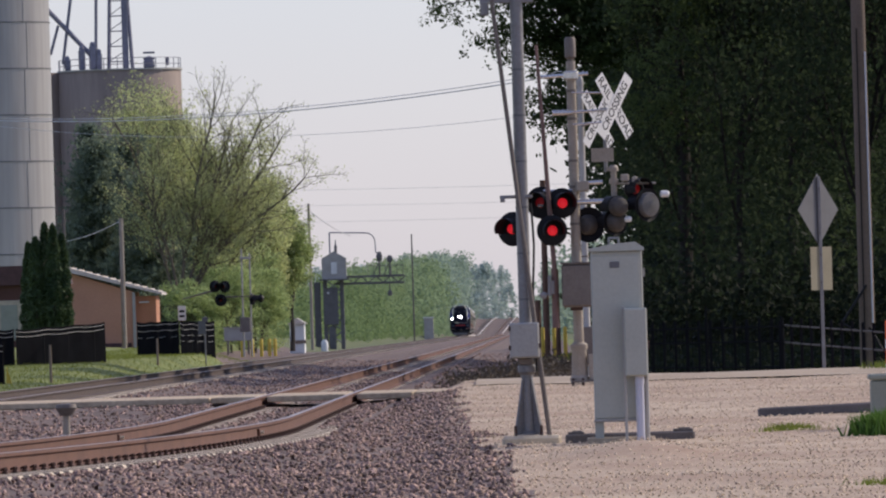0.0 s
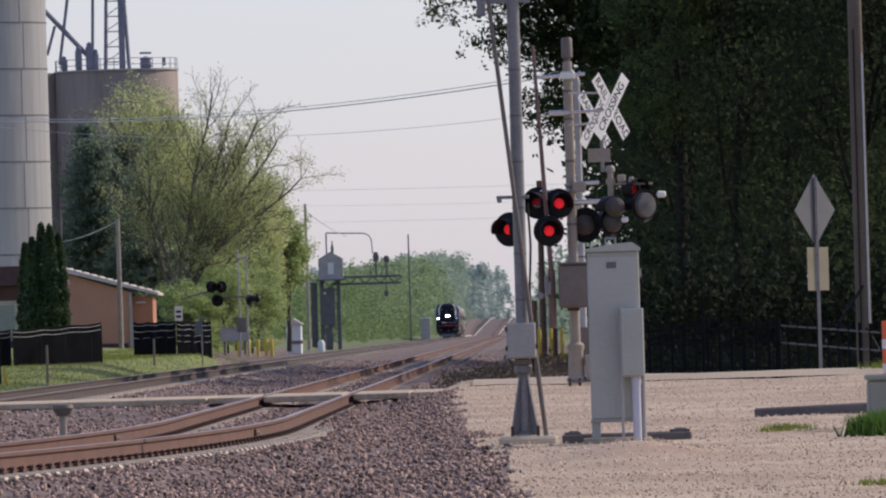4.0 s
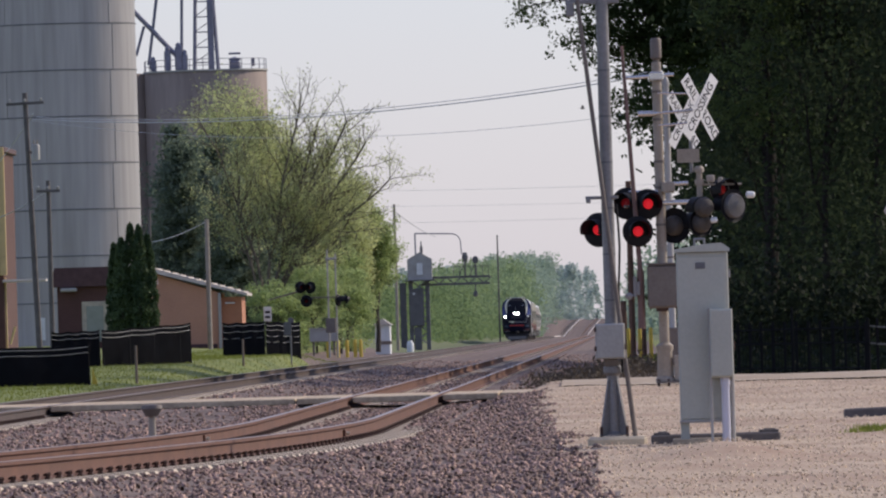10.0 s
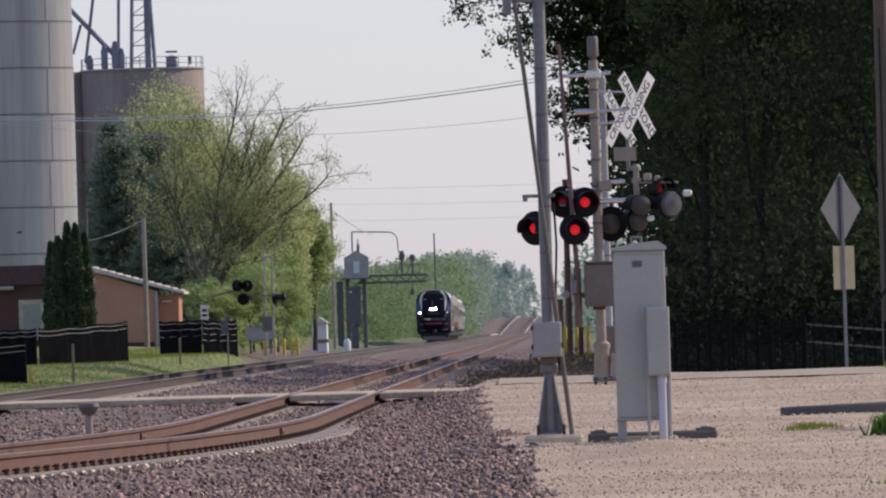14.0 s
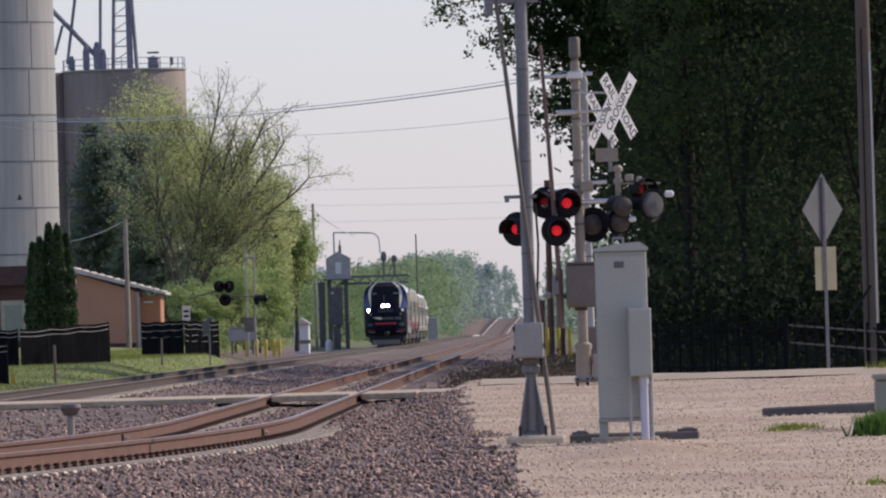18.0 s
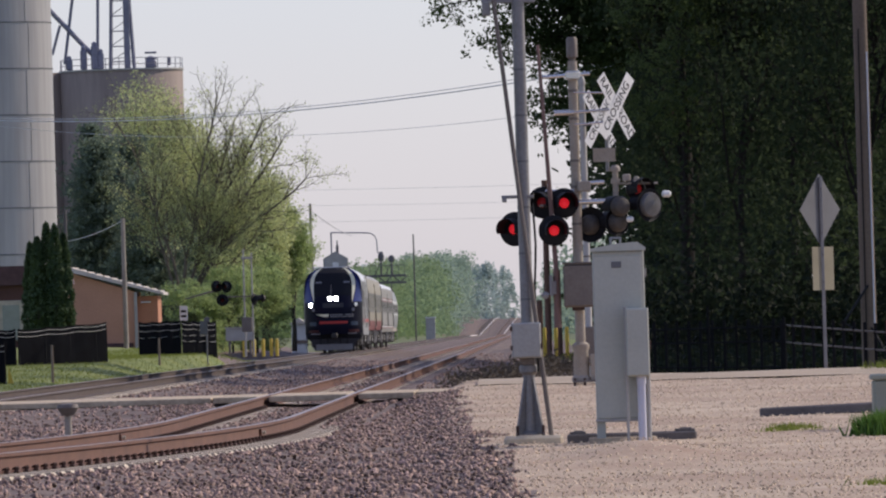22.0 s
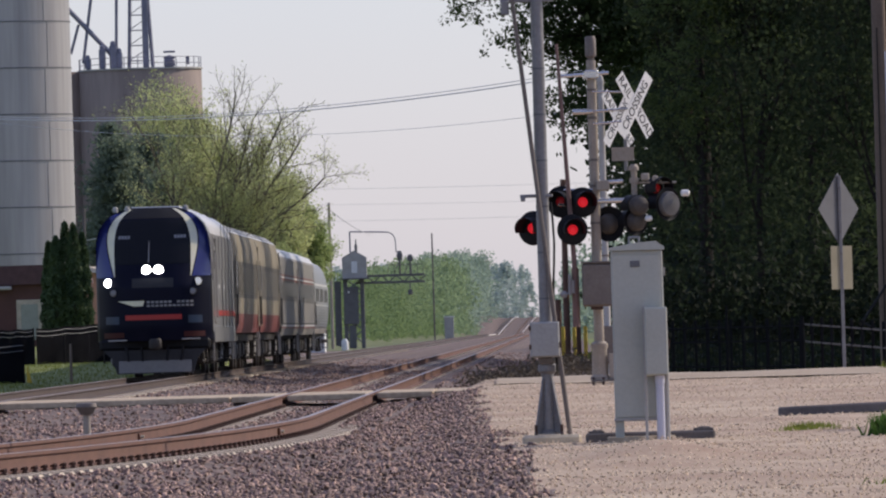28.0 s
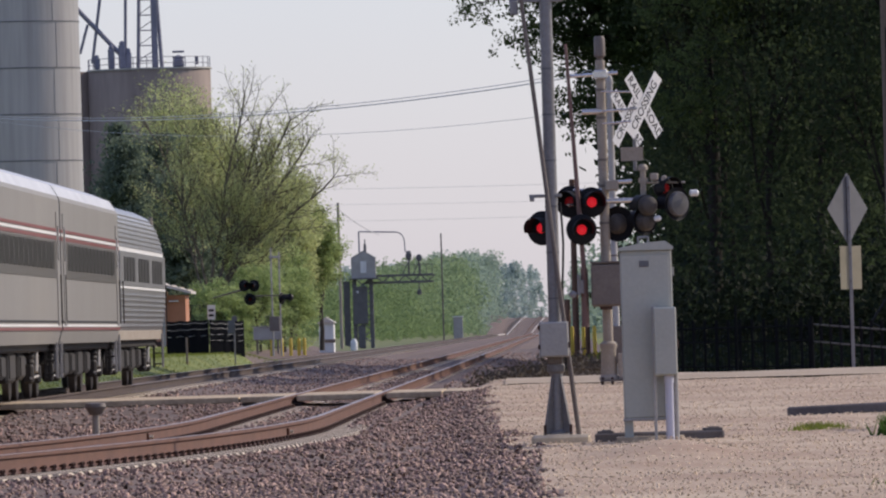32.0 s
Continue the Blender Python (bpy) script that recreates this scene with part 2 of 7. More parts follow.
# ---- mesh tools ----
class Geo:
    """Collects rings, boxes and tubes for one mesh."""

    def __init__(self):
        self.v, self.f = [], []

    def add(self, verts, faces):
        k = len(self.v)
        self.v += [tuple(p) for p in verts]
        self.f += [tuple(i + k for i in q) for q in faces]
        return self

    def box(self, c, s, ch=0.0, m=None):
        """A box with chamfered edges at centre c, of size s."""
        h = [a / 2 for a in s]
        ch = min(ch, min(h) * 0.45)
        if ch <= 0:
            vs = [(x, y, z) for x in (-h[0], h[0]) for y in (-h[1], h[1]) for z in (-h[2], h[2])]
            fs = [(0, 1, 3, 2), (4, 6, 7, 5), (0, 4, 5, 1), (2, 3, 7, 6), (0, 2, 6, 4), (1, 5, 7, 3)]
        else:
            vs, ids = [], {}
            for sx in (-1, 1):
                for sy in (-1, 1):
                    for sz in (-1, 1):
                        sg = (sx, sy, sz)
                        for a in range(3):
                            ids[sg, a] = len(vs)
                            vs.append([sg[k] * (h[k] if k == a else h[k] - ch) for k in range(3)])
            fs = []
            for a in range(3):
                b, c2 = (a + 1) % 3, (a + 2) % 3
                for sa in (-1, 1):
                    q = []
                    for sb, sc in ((-1, -1), (1, -1), (1, 1), (-1, 1)):
                        sg = [0, 0, 0]
                        sg[a], sg[b], sg[c2] = sa, sb, sc
                        q.append(ids[tuple(sg), a])
                    fs.append(q if sa > 0 else q[::-1])
                for sb in (-1, 1):
                    for sc in (-1, 1):
                        lo, hi = [0, 0, 0], [0, 0, 0]
                        lo[a], hi[a] = -1, 1
                        lo[b] = hi[b] = sb
                        lo[c2] = hi[c2] = sc
                        q = [ids[tuple(lo), b], ids[tuple(hi), b], ids[tuple(hi), c2], ids[tuple(lo), c2]]
                        fs.append(q if sb * sc < 0 else q[::-1])
            for sx in (-1, 1):
                for sy in (-1, 1):
                    for sz in (-1, 1):
                        q = [ids[(sx, sy, sz), k] for k in range(3)]
                        fs.append(q if sx * sy * sz > 0 else q[::-1])
        vs = [Vector(p) for p in vs]
        if m is not None:
            vs = [m @ p for p in vs]
        return self.add([p + Vector(c) for p in vs], fs)

    def tube(self, a, b, r0, r1=None, n=10, caps=True):
        """A round bar from a to b."""
        r1 = r0 if r1 is None else r1
        a, b = Vector(a), Vector(b)
        d = (b - a).normalized()
        u = d.orthogonal().normalized()
        w = d.cross(u)
        ring = [(math.cos(2 * math.pi * i / n), math.sin(2 * math.pi * i / n)) for i in range(n)]
        vs = [a + (u * c + w * s) * r0 for c, s in ring] + [b + (u * c + w * s) * r1 for c, s in ring]
        fs = [(i, (i + 1) % n, n + (i + 1) % n, n + i) for i in range(n)]
        if caps:
            fs += [tuple(range(n))[::-1], tuple(range(n, 2 * n))]
        return self.add(vs, fs)

    def lathe(self, base, profile, n=24, axis=(0, 0, 1)):
        """A turned shape: profile of (radius, height) about an axis at base."""
        q = Vector((0, 0, 1)).rotation_difference(Vector(axis))
        base = Vector(base)
        vs = []
        for r, h in profile:
            for i in range(n):
                t = 2 * math.pi * i / n
                vs.append(base + q @ Vector((r * math.cos(t), r * math.sin(t), h)))
        fs = []
        for k in range(len(profile) - 1):
            for i in range(n):
                j = (i + 1) % n
                fs.append((k * n + i, k * n + j, (k + 1) * n + j, (k + 1) * n + i))
        if profile[0][0] > 1e-4:
            fs.append(tuple(range(n))[::-1])
        if profile[-1][0] > 1e-4:
            m = (len(profile) - 1) * n
            fs.append(tuple(range(m, m + n)))
        return self.add(vs, fs)

    def prism(self, pts, lo, hi, axis=1):
        """A flat outline drawn out from lo to hi along an axis (0 x: pts are y z; 1 y: x z; 2 z: x y)."""
        def at(p, h):
            return {0: (h, p[0], p[1]), 1: (p[0], h, p[1]), 2: (p[0], p[1], h)}[axis]
        n = len(pts)
        vs = [at(p, lo) for p in pts] + [at(p, hi) for p in pts]
        area = sum(pts[i][0] * pts[(i + 1) % n][1] - pts[(i + 1) % n][0] * pts[i][1] for i in range(n))
        fs = [(i, (i + 1) % n, n + (i + 1) % n, n + i) for i in range(n)] + [tuple(range(n))[::-1], tuple(range(n, 2 * n))]
        if (area > 0) == (axis == 1):
            fs = [q[::-1] for q in fs]
        return self.add(vs, fs)

    def path(self, pts, r, n=6):
        """A round bar bent through the points."""
        pts = [Vector(q) for q in pts]
        rings = []
        for k, q in enumerate(pts):
            d = (pts[min(k + 1, len(pts) - 1)] - pts[max(k - 1, 0)]).normalized()
            u = d.cross(Vector((0.31, 0.17, 0.93)))
            u.normalize()
            w = d.cross(u)
            rings.append([q + (u * math.cos(2 * math.pi * i / n) + w * math.sin(2 * math.pi * i / n)) * r for i in range(n)])
        return self.sweep(rings)

    def sweep(self, rings, closed=True):
        """Joins rings of equal length one after another."""
        n = len(rings[0])
        vs = [p for r in rings for p in r]
        m = n if closed else n - 1
        fs = [(k * n + i, k * n + (i + 1) % n, (k + 1) * n + (i + 1) % n, (k + 1) * n + i) for k in range(len(rings) - 1) for i in range(m)]
        if closed:
            fs += [tuple(range(n))[::-1], tuple(range(len(vs) - n, len(vs)))]
        return self.add(vs, fs)

    def mesh(self, name, material, sharp=35):
        me = bpy.data.meshes.new(name)
        me.from_pydata(self.v, [], self.f)
        me.materials.append(material)
        if sharp:
            me.shade_smooth()
            me.set_sharp_from_angle(angle=radians(sharp))
        me.update()
        return me


def part(name, g, material, parent=None, label="", m=None, sharp=35):
    """One mesh object, under a thing or a part."""
    ob = new(name, g.mesh(name, material, sharp) if isinstance(g, Geo) else g)
    if parent is not None:
        ob.parent = parent
    if m is not None:
        ob.matrix_basis = m
    if label:
        ob["label"] = label
    return ob


def thing(name, m, label, category, group="", kind=""):
    ob = new(name)
    ob.matrix_basis = m
    ob.empty_display_size = 0.2
    return tagged(ob, label, category, group, kind)


def ease(a, b, v):
    t = min(1.0, max(0.0, (v - a) / (b - a)))
    return t * t * (3 - 2 * t)


# ---- the lie of the land ----
MAIN_X = -10.34


def drift(y):
    """The slight swing of the whole line on the far slope."""
    return -5.0 * ease(1800, 2900, y) + 3.5 * ease(3000, 3500, y)


def siding_x(y):
    """The near track: straight beyond the bend, curving off to the left before it."""
    return -3.78 + drift(y) - (max(0.0, 138.0 - y) ** 2) / 660.0


def line_z(y):
    """The grade of the line far off: a shallow dip, then a climb."""
    return -1.2 * ease(1750, 2900, y) + 5.4 * ease(2950, 3500, y) - 1.5 * ease(3550, 4300, y)


def bank_z(y):
    return -0.40 + 0.22 * ease(220, 310, y) + 0.47 * ease(310, 420, y) + 0.25 * ease(470, 650, y)


def ballast_right(y):
    return -0.1 - 1.1 * ease(72, 178, y) + (1.2 * ease(200, 235, y) + 1.8 * ease(235, 330, y))


def land(x, y):
    z = line_z(y)
    lot = -0.26 + 0.07 * ease(80, 118, y) + 0.27 * ease(125, 190, y) - 0.32 * ease(202, 226, y)
    tracks = -0.34
    for c in (siding_x(y), MAIN_X + drift(y)):
        d = abs(x - c)
        tracks = max(tracks, -0.215 - 0.15 * ease(1.5, 2.7, d)) if d > 1.36 else (-0.245 if d > 0.5 else -0.20)
    if y > 132 and 0.98 < x - siding_x(y) < 1.5:
        tracks += 0.075 * ease(132, 150, y)
    right = ballast_right(y)
    h = tracks + (lot - tracks) * ease(right - 1.2, right + 0.15, x)
    if x < MAIN_X - 2.0:
        h = -0.36 + (bank_z(y) + 0.36) * (1 - 0.9 * ease(470, 540, y) * (1 - ease(15, 19, -x))) * ease(12.7, 15.5 - 1.6 * ease(380, 450, y), -x) + 0.4 * ease(16, 26, -x) * ease(380, 560, y)
    if 170 < y < 206:
        near_road = ease(172, 183, y) * (1 - ease(193, 204, y))
        if x > -2.4:
            h += (max(h, -0.03) - h) * near_road * ease(-2.4, -1.7, x)
        elif MAIN_X + 1.4 < x < -5.3:
            h += (max(h, -0.12) - h) * near_road
    if 183.5 < y < 193:
        h = min(h, -0.11)
    near = min(abs(x - siding_x(y)), abs(x - MAIN_X))
    calm = 0.25 + 0.75 * ease(1.2, 2.0, near)
    bumps = calm * (0.03 * noise.noise((x * 0.7, y * 0.25, 0.0)) + 0.014 * noise.noise((x * 3.1, y * 1.3, 4.0)))
    mound = 0.13 * math.exp(-((x - 1.0) / 0.62) ** 2 - ((y - 104) / 3.5) ** 2)
    if x > -2.7 and 380 < y < 660:   # the far road climbs away to the right on a low bank
        h += (0.48 + 0.06 * noise.noise((x * 0.5, y * 0.04, 2.0)) + 0.02 * min(x, 10)) * ease(470, 560, y) * (1 - ease(590, 650, y)) * ease(-2.6, -0.2, x)
    if -2.4 < x < 2.2 and 208 < y < 300:   # heaped earth beside the signal
        h += 0.30 * math.exp(-((x - 0.2) / 1.3) ** 2 - ((y - 250) / 22) ** 2)
    return z + h + bumps * (1.0 if abs(x) < 40 else 0.3) + mound


def spread(lo, hi, step):
    return [lo + step * i for i in range(int(round((hi - lo) / step)))]


def build_ground():
    xs = [-2600, -1500, -800, -400, -220, -120, -80, -60, -48, -40, -34, -30, -27, -24, -22] + spread(-20, -13, 0.5) + spread(-13, 3, 0.2) + spread(3, 9, 0.4) + [9, 10, 11, 13, 16, 20, 26, 35, 50, 80, 140, 300, 700, 1500, 2600]
    ys = [-2500, -1000, -300, -80, 0, 40, 60] + spread(66, 200, 1.0) + spread(200, 420, 3.0) + spread(420, 800, 10) + spread(800, 1700, 40) + spread(1700, 4950, 65)
    nx = len(xs)
    vs = [(x, y, land(x, y)) for y in ys for x in xs]
    fs, slot = [], []
    for j in range(len(ys) - 1):
        for i in range(nx - 1):
            fs.append((j * nx + i, j * nx + i + 1, (j + 1) * nx + i + 1, (j + 1) * nx + i))
            x, y = (xs[i] + xs[i + 1]) / 2, (ys[j] + ys[j + 1]) / 2
            wob = 0.35 * noise.noise((x * 0.9, y * 0.35, 9.0))
            if x < -12.75 + wob * 0.5 - 9 * ease(1700, 2600, y):
                k = (2 if y < 475 + 30 * wob or x < -17 else 0) if y < 760 and x > -60 else 3
            elif x < ballast_right(y) + wob:
                k = 0
            elif y < 225 and x < 30:
                k = 1
            else:
                k = 0 if x < 2.3 and y < 430 else (2 if x < 40 and y < 600 else 3)
            slot.append(k)
    me = bpy.data.meshes.new("ground")
    me.from_pydata(vs, [], fs)
    for m in (BALLAST, GRAVEL, GRASS, FIELD):
        me.materials.append(m)
    me.polygons.foreach_set("material_index", slot)
    me.shade_smooth()
    return tagged(new("ground", me), "ballast, pale gravel and grass beside a railway line", "ground", kind="structure")


build_ground()

# ---- tracks ----
RAIL = [(-0.076, -0.185), (0.076, -0.185), (0.076, -0.172), (0.012, -0.150), (0.0085, -0.045), (0.036, -0.032), (0.036, -0.006),
        (0.030, 0.0), (-0.030, 0.0), (-0.036, -0.006), (-0.036, -0.032), (-0.0085, -0.045), (-0.012, -0.150), (-0.076, -0.172)]


def build_track(name, cx, ys, label, tie_lo, tie_hi, far_hi, steel):
    tr = thing(name, pose(0, 0, 0), label, "railway track", kind="structure")
    for side in (-0.7535, 0.7535):
        g, top = Geo(), Geo()
        rings, caps = [], []
        for y in ys:
            z, x = line_z(y), cx(y) + side
            rings.append([(x + a, y, z + b) for a, b in RAIL])
            caps.append([(x + a, y, z + b) for a, b in ((-0.031, 0.0015), (0.031, 0.0015), (0.031, 0.004), (-0.031, 0.004))])
        cut = [y >= 600 for y in ys].index(True)
        far_cut = [y >= 1700 for y in ys].index(True)
        g.sweep(rings[:far_cut + 1])
        top.sweep(caps[:cut + 1])
        rail = part("rail", g, steel, tr, "rust-brown steel rail")
        part("running_surface", top, RAILTOP, rail, "worn rail head", sharp=0)
        # right rail pale over its whole section, standing for glare on it
        part("far_rail", Geo().sweep(rings[far_cut:]), RAILGLARE if side > 0 else steel, rail, "rail on the far slope")
        part("running_surface", Geo().sweep(caps[cut:far_cut + 1]), RAILTOP, rail, "worn rail head far off", sharp=0)
    sleeper = Geo()
    sec = [(-1.30, -0.21), (-1.28, -0.185), (-0.45, -0.187), (-0.3, -0.205), (0.3, -0.205), (0.45, -0.187), (1.28, -0.185), (1.30, -0.21), (1.30, -0.36), (-1.30, -0.36)]
    sleeper.prism(sec, -0.12, 0.12, 1)
    me = sleeper.mesh("concrete_tie", TIE, 30)
    clip = Geo()
    for s in (-0.7535, 0.7535):
        for k in (-1, 1):
            for e in (-0.05, 0.05):
                clip.tube((s + k * 0.085, e, -0.185), (s + k * 0.105, e, -0.135), 0.013, 0.013, 6)
                clip.tube((s + k * 0.105, e, -0.135), (s + k * 0.06, e * 0.4, -0.150), 0.013, 0.011, 6)
            clip.box((s + k * 0.10, 0, -0.178), (0.05, 0.13, 0.02), 0.004)
    cme = clip.mesh("rail_clip", CLIP, 40)
    y = tie_lo
    far = Geo()
    while y < far_hi:
        slope = math.atan2(cx(y + 0.5) - cx(y - 0.5), 1.0)
        m = Matrix.Translation((cx(y), y, line_z(y))) @ Matrix.Rotation(-slope, 4, 'Z')
        if y < tie_hi and not 183.2 < y < 192.8:
            t = part("tie", me, None, tr, m=m)
            part("rail_clip", cme, None, t)
        elif y >= tie_hi:
            k = len(far.v)
            far.v += [tuple(m @ Vector(p)) for p in sleeper.v]
            far.f += [tuple(i + k for i in q) for q in sleeper.f]
        y += 0.6 if y < 420 else (1.2 if y < 700 else (2.5 if y < 1500 else 6.0))
    tagged(part("far_ties", far, TIE, tr, "concrete ties far down the line"), kind="stuff")
    return tr


near_ys = spread(40, 140, 2.0) + spread(140, 600, 10) + spread(600, 1700, 50) + spread(1700, 4900, 60)
main_ys = spread(20, 600, 10) + spread(600, 1700, 50) + spread(1700, 4900, 60)
build_track("siding_track", siding_x, near_ys, "rusty siding track on concrete ties in ballast", 66, 182, 3500, RUST)
build_track("main_track", lambda y: MAIN_X + drift(y), main_ys, "main line track on concrete ties in ballast", 150, 182, 3500, DARKRUST)


# ---- the level crossing ----
UNDERRUBBER = mat("old_rubber", (0.10, 0.085, 0.07), 0.85, bump=0.1)


def build_crossing():
    cr = thing("crossing_panels", pose(0, 0, 0), "pale concrete road crossing panels between the rails", "level crossing", kind="structure")
    spans = [(MAIN_X - 2.6, MAIN_X - 0.84), (MAIN_X - 0.66, MAIN_X + 0.66), (MAIN_X + 0.84, -5.4), (-5.38, -3.78 - 0.84), (-3.78 - 0.66, -3.78 + 0.66), (-3.78 + 0.84, -2.0), (-1.98, -1.0)]
    for a, b in spans:
        for k in range(4):
            y0 = 184.2 + k * 2.0
            g = Geo().box(((a + b) / 2, y0 + 0.99, -0.05), (b - a - 0.012, 1.975, 0.10), 0.012)
            part("panel", g, CONCRETE, cr)
    for x in (MAIN_X - 0.75, MAIN_X + 0.75, -3.78 - 0.75, -3.78 + 0.75):
        for s in (-1, 1):
            part("rubber_seal", Geo().box((x + s * 0.062, 188.4, -0.045), (0.03, 7.4, 0.03), 0.004), UNDERRUBBER, cr)
    road = Geo()
    rows = []
    for y in spread(182, 201, 1.0):
        rows.append([(x, y, land(x, y) + 0.015 + 0.02 * ease(182, 184, y)) for x in [-0.98, -0.5, 0, 1, 2, 3, 5, 8, 12, 18, 30, 60]])
    road.sweep(rows, closed=False)
    tagged(part("road", road, ROAD), "pale dusty road leading to the crossing", "road", kind="structure")
    left = Geo()
    left.sweep([[(x, y, land(x, y) + 0.06) for x in (-60, -40, -25, -18, -15, -13.0)] for y in spread(184, 193, 1.0)], closed=False)
    tagged(part("road", left, ROAD), "pale road beyond the main line", "road", kind="structure")


build_crossing()


# ---- lettering ----
def letters(name, text, size, m, material, parent, depth=0.002):
    """Raised lettering in the built-in face, as a mesh."""
    cu = bpy.data.curves.new("text", 'FONT')
    cu.body, cu.size, cu.extrude, cu.align_x, cu.align_y = text, size, depth, 'CENTER', 'CENTER'
    ob = bpy.data.objects.new("text", cu)
    me = bpy.data.meshes.new_from_object(ob)
    bpy.data.objects.remove(ob)
    me.materials.append(material)
    return part(name, me, None, parent, m=m)


# ---- near signal mast ----
PALECONCRETE = mat("pale_concrete", (0.66, 0.56, 0.40), 0.85, dark=(0.52, 0.43, 0.30), scale=4, fine=30, bump=0.2)


def signal_mast(x, y):
    z = -0.19
    t = thing("signal_mast", pose(x, y, z), "galvanised steel gate mast on a concrete foot beside the siding", "signal mast")
    part("concrete_foot", Geo().box((0.03, 0, 0.02), (0.62, 0.6, 0.13), 0.03), PALECONCRETE, t, "pale concrete foot")
    base = Geo()
    for k in range(4):
        a = math.pi / 4 + k * math.pi / 2
        c, s = math.cos(a), math.sin(a)
        base.add([(0.205 * c - 0.012 * s, 0.205 * s + 0.012 * c, 0.10), (0.205 * c + 0.012 * s, 0.205 * s - 0.012 * c, 0.10), (0.07 * c + 0.012 * s, 0.07 * s - 0.012 * c, 0.68),
                  (0.07 * c - 0.012 * s, 0.07 * s + 0.012 * c, 0.68), (0.03 * c, 0.03 * s, 0.10), (0.03 * c, 0.03 * s, 0.68)],
                 [(0, 1, 2, 3), (1, 4, 5, 2), (4, 0, 3, 5), (3, 2, 5), (0, 4, 1)])
    base.lathe((0, 0, 0.09), [(0.13, 0), (0.13, 0.02), (0.08, 0.05), (0.058, 0.62), (0.095, 0.66), (0.095, 0.72), (0.07, 0.74)], 20)
    part("base_casting", base, GALV, t, "flared galvanised base casting")
    for k in range(4):
        a = math.pi / 4 + k * math.pi / 2
        part("anchor_bolt", Geo().tube((0.19 * math.cos(a), 0.19 * math.sin(a), 0.07), (0.19 * math.cos(a), 0.19 * math.sin(a), 0.19), 0.016, 0.016, 8), CLIP, t)
    part("pole", Geo().lathe((0, 0, 0.7), [(0.066, 0), (0.066, 2.6), (0.064, 4.6)], 20), GALV, t)
    part("collar", Geo().lathe((0, 0, 0.78), [(0.085, 0), (0.085, 0.05)], 20), GALV, t)
    jb = part("junction_box", Geo().box((-0.015, -0.10, 1.08), (0.31, 0.17, 0.37), 0.012), GREYPAINT, t, "grey steel junction box")
    part("lid", Geo().box((-0.015, -0.195, 1.08), (0.285, 0.016, 0.345), 0.006), GREYPAINT, jb)
    for s in (-1, 1):
        part("hinge", Geo().tube((-0.17, -0.19, 1.08 + s * 0.1), (-0.17, -0.19, 1.13 + s * 0.1), 0.012, 0.012, 8), CLIP, jb)
    part("latch", Geo().box((0.145, -0.205, 1.02), (0.025, 0.02, 0.06), 0.004), CLIP, jb)
    part("lower_box", Geo().box((-0.01, -0.03, 0.86), (0.16, 0.14, 0.07), 0.01), DARKBOX, t)
    rod = Geo().tube((0.22, -0.12, 0.06), (-0.255, -0.10, 4.65), 0.026, 0.022, 10)
    part("brace_rod", rod, DARKBOX, t, "slim brown rod leaning along the mast")
    br = Geo().box((-0.06, -0.03, 2.58), (0.34, 0.05, 0.035), 0.006)
    br.box((-0.20, -0.06, 2.55), (0.05, 0.12, 0.05), 0.006)
    part("bracket", br, GALV, t)
    top = Geo().box((-0.10, 0, 4.63), (0.56, 0.06, 0.05), 0.006)
    part("top_arm", top, GALV, t)
    part("top_clamp", Geo().box((-0.33, -0.04, 4.55), (0.09, 0.1, 0.15), 0.01), GALV, t)
    cable = Geo()
    pts = [Vector((0.10 + 0.012 * math.sin(k * 1.3), -0.05, 0.75 + k * 0.22)) for k in range(9)]
    cable.path(pts, 0.012)
    part("cable", cable, BLACK, t, "loose black cable")
    for k in range(6):
        part("band", Geo().lathe((0, 0, 1.5 + 0.48 * k), [(0.0685, 0), (0.0685, 0.018)], 16), SIGNBACK, t)


signal_mast(-0.05, 115.0)


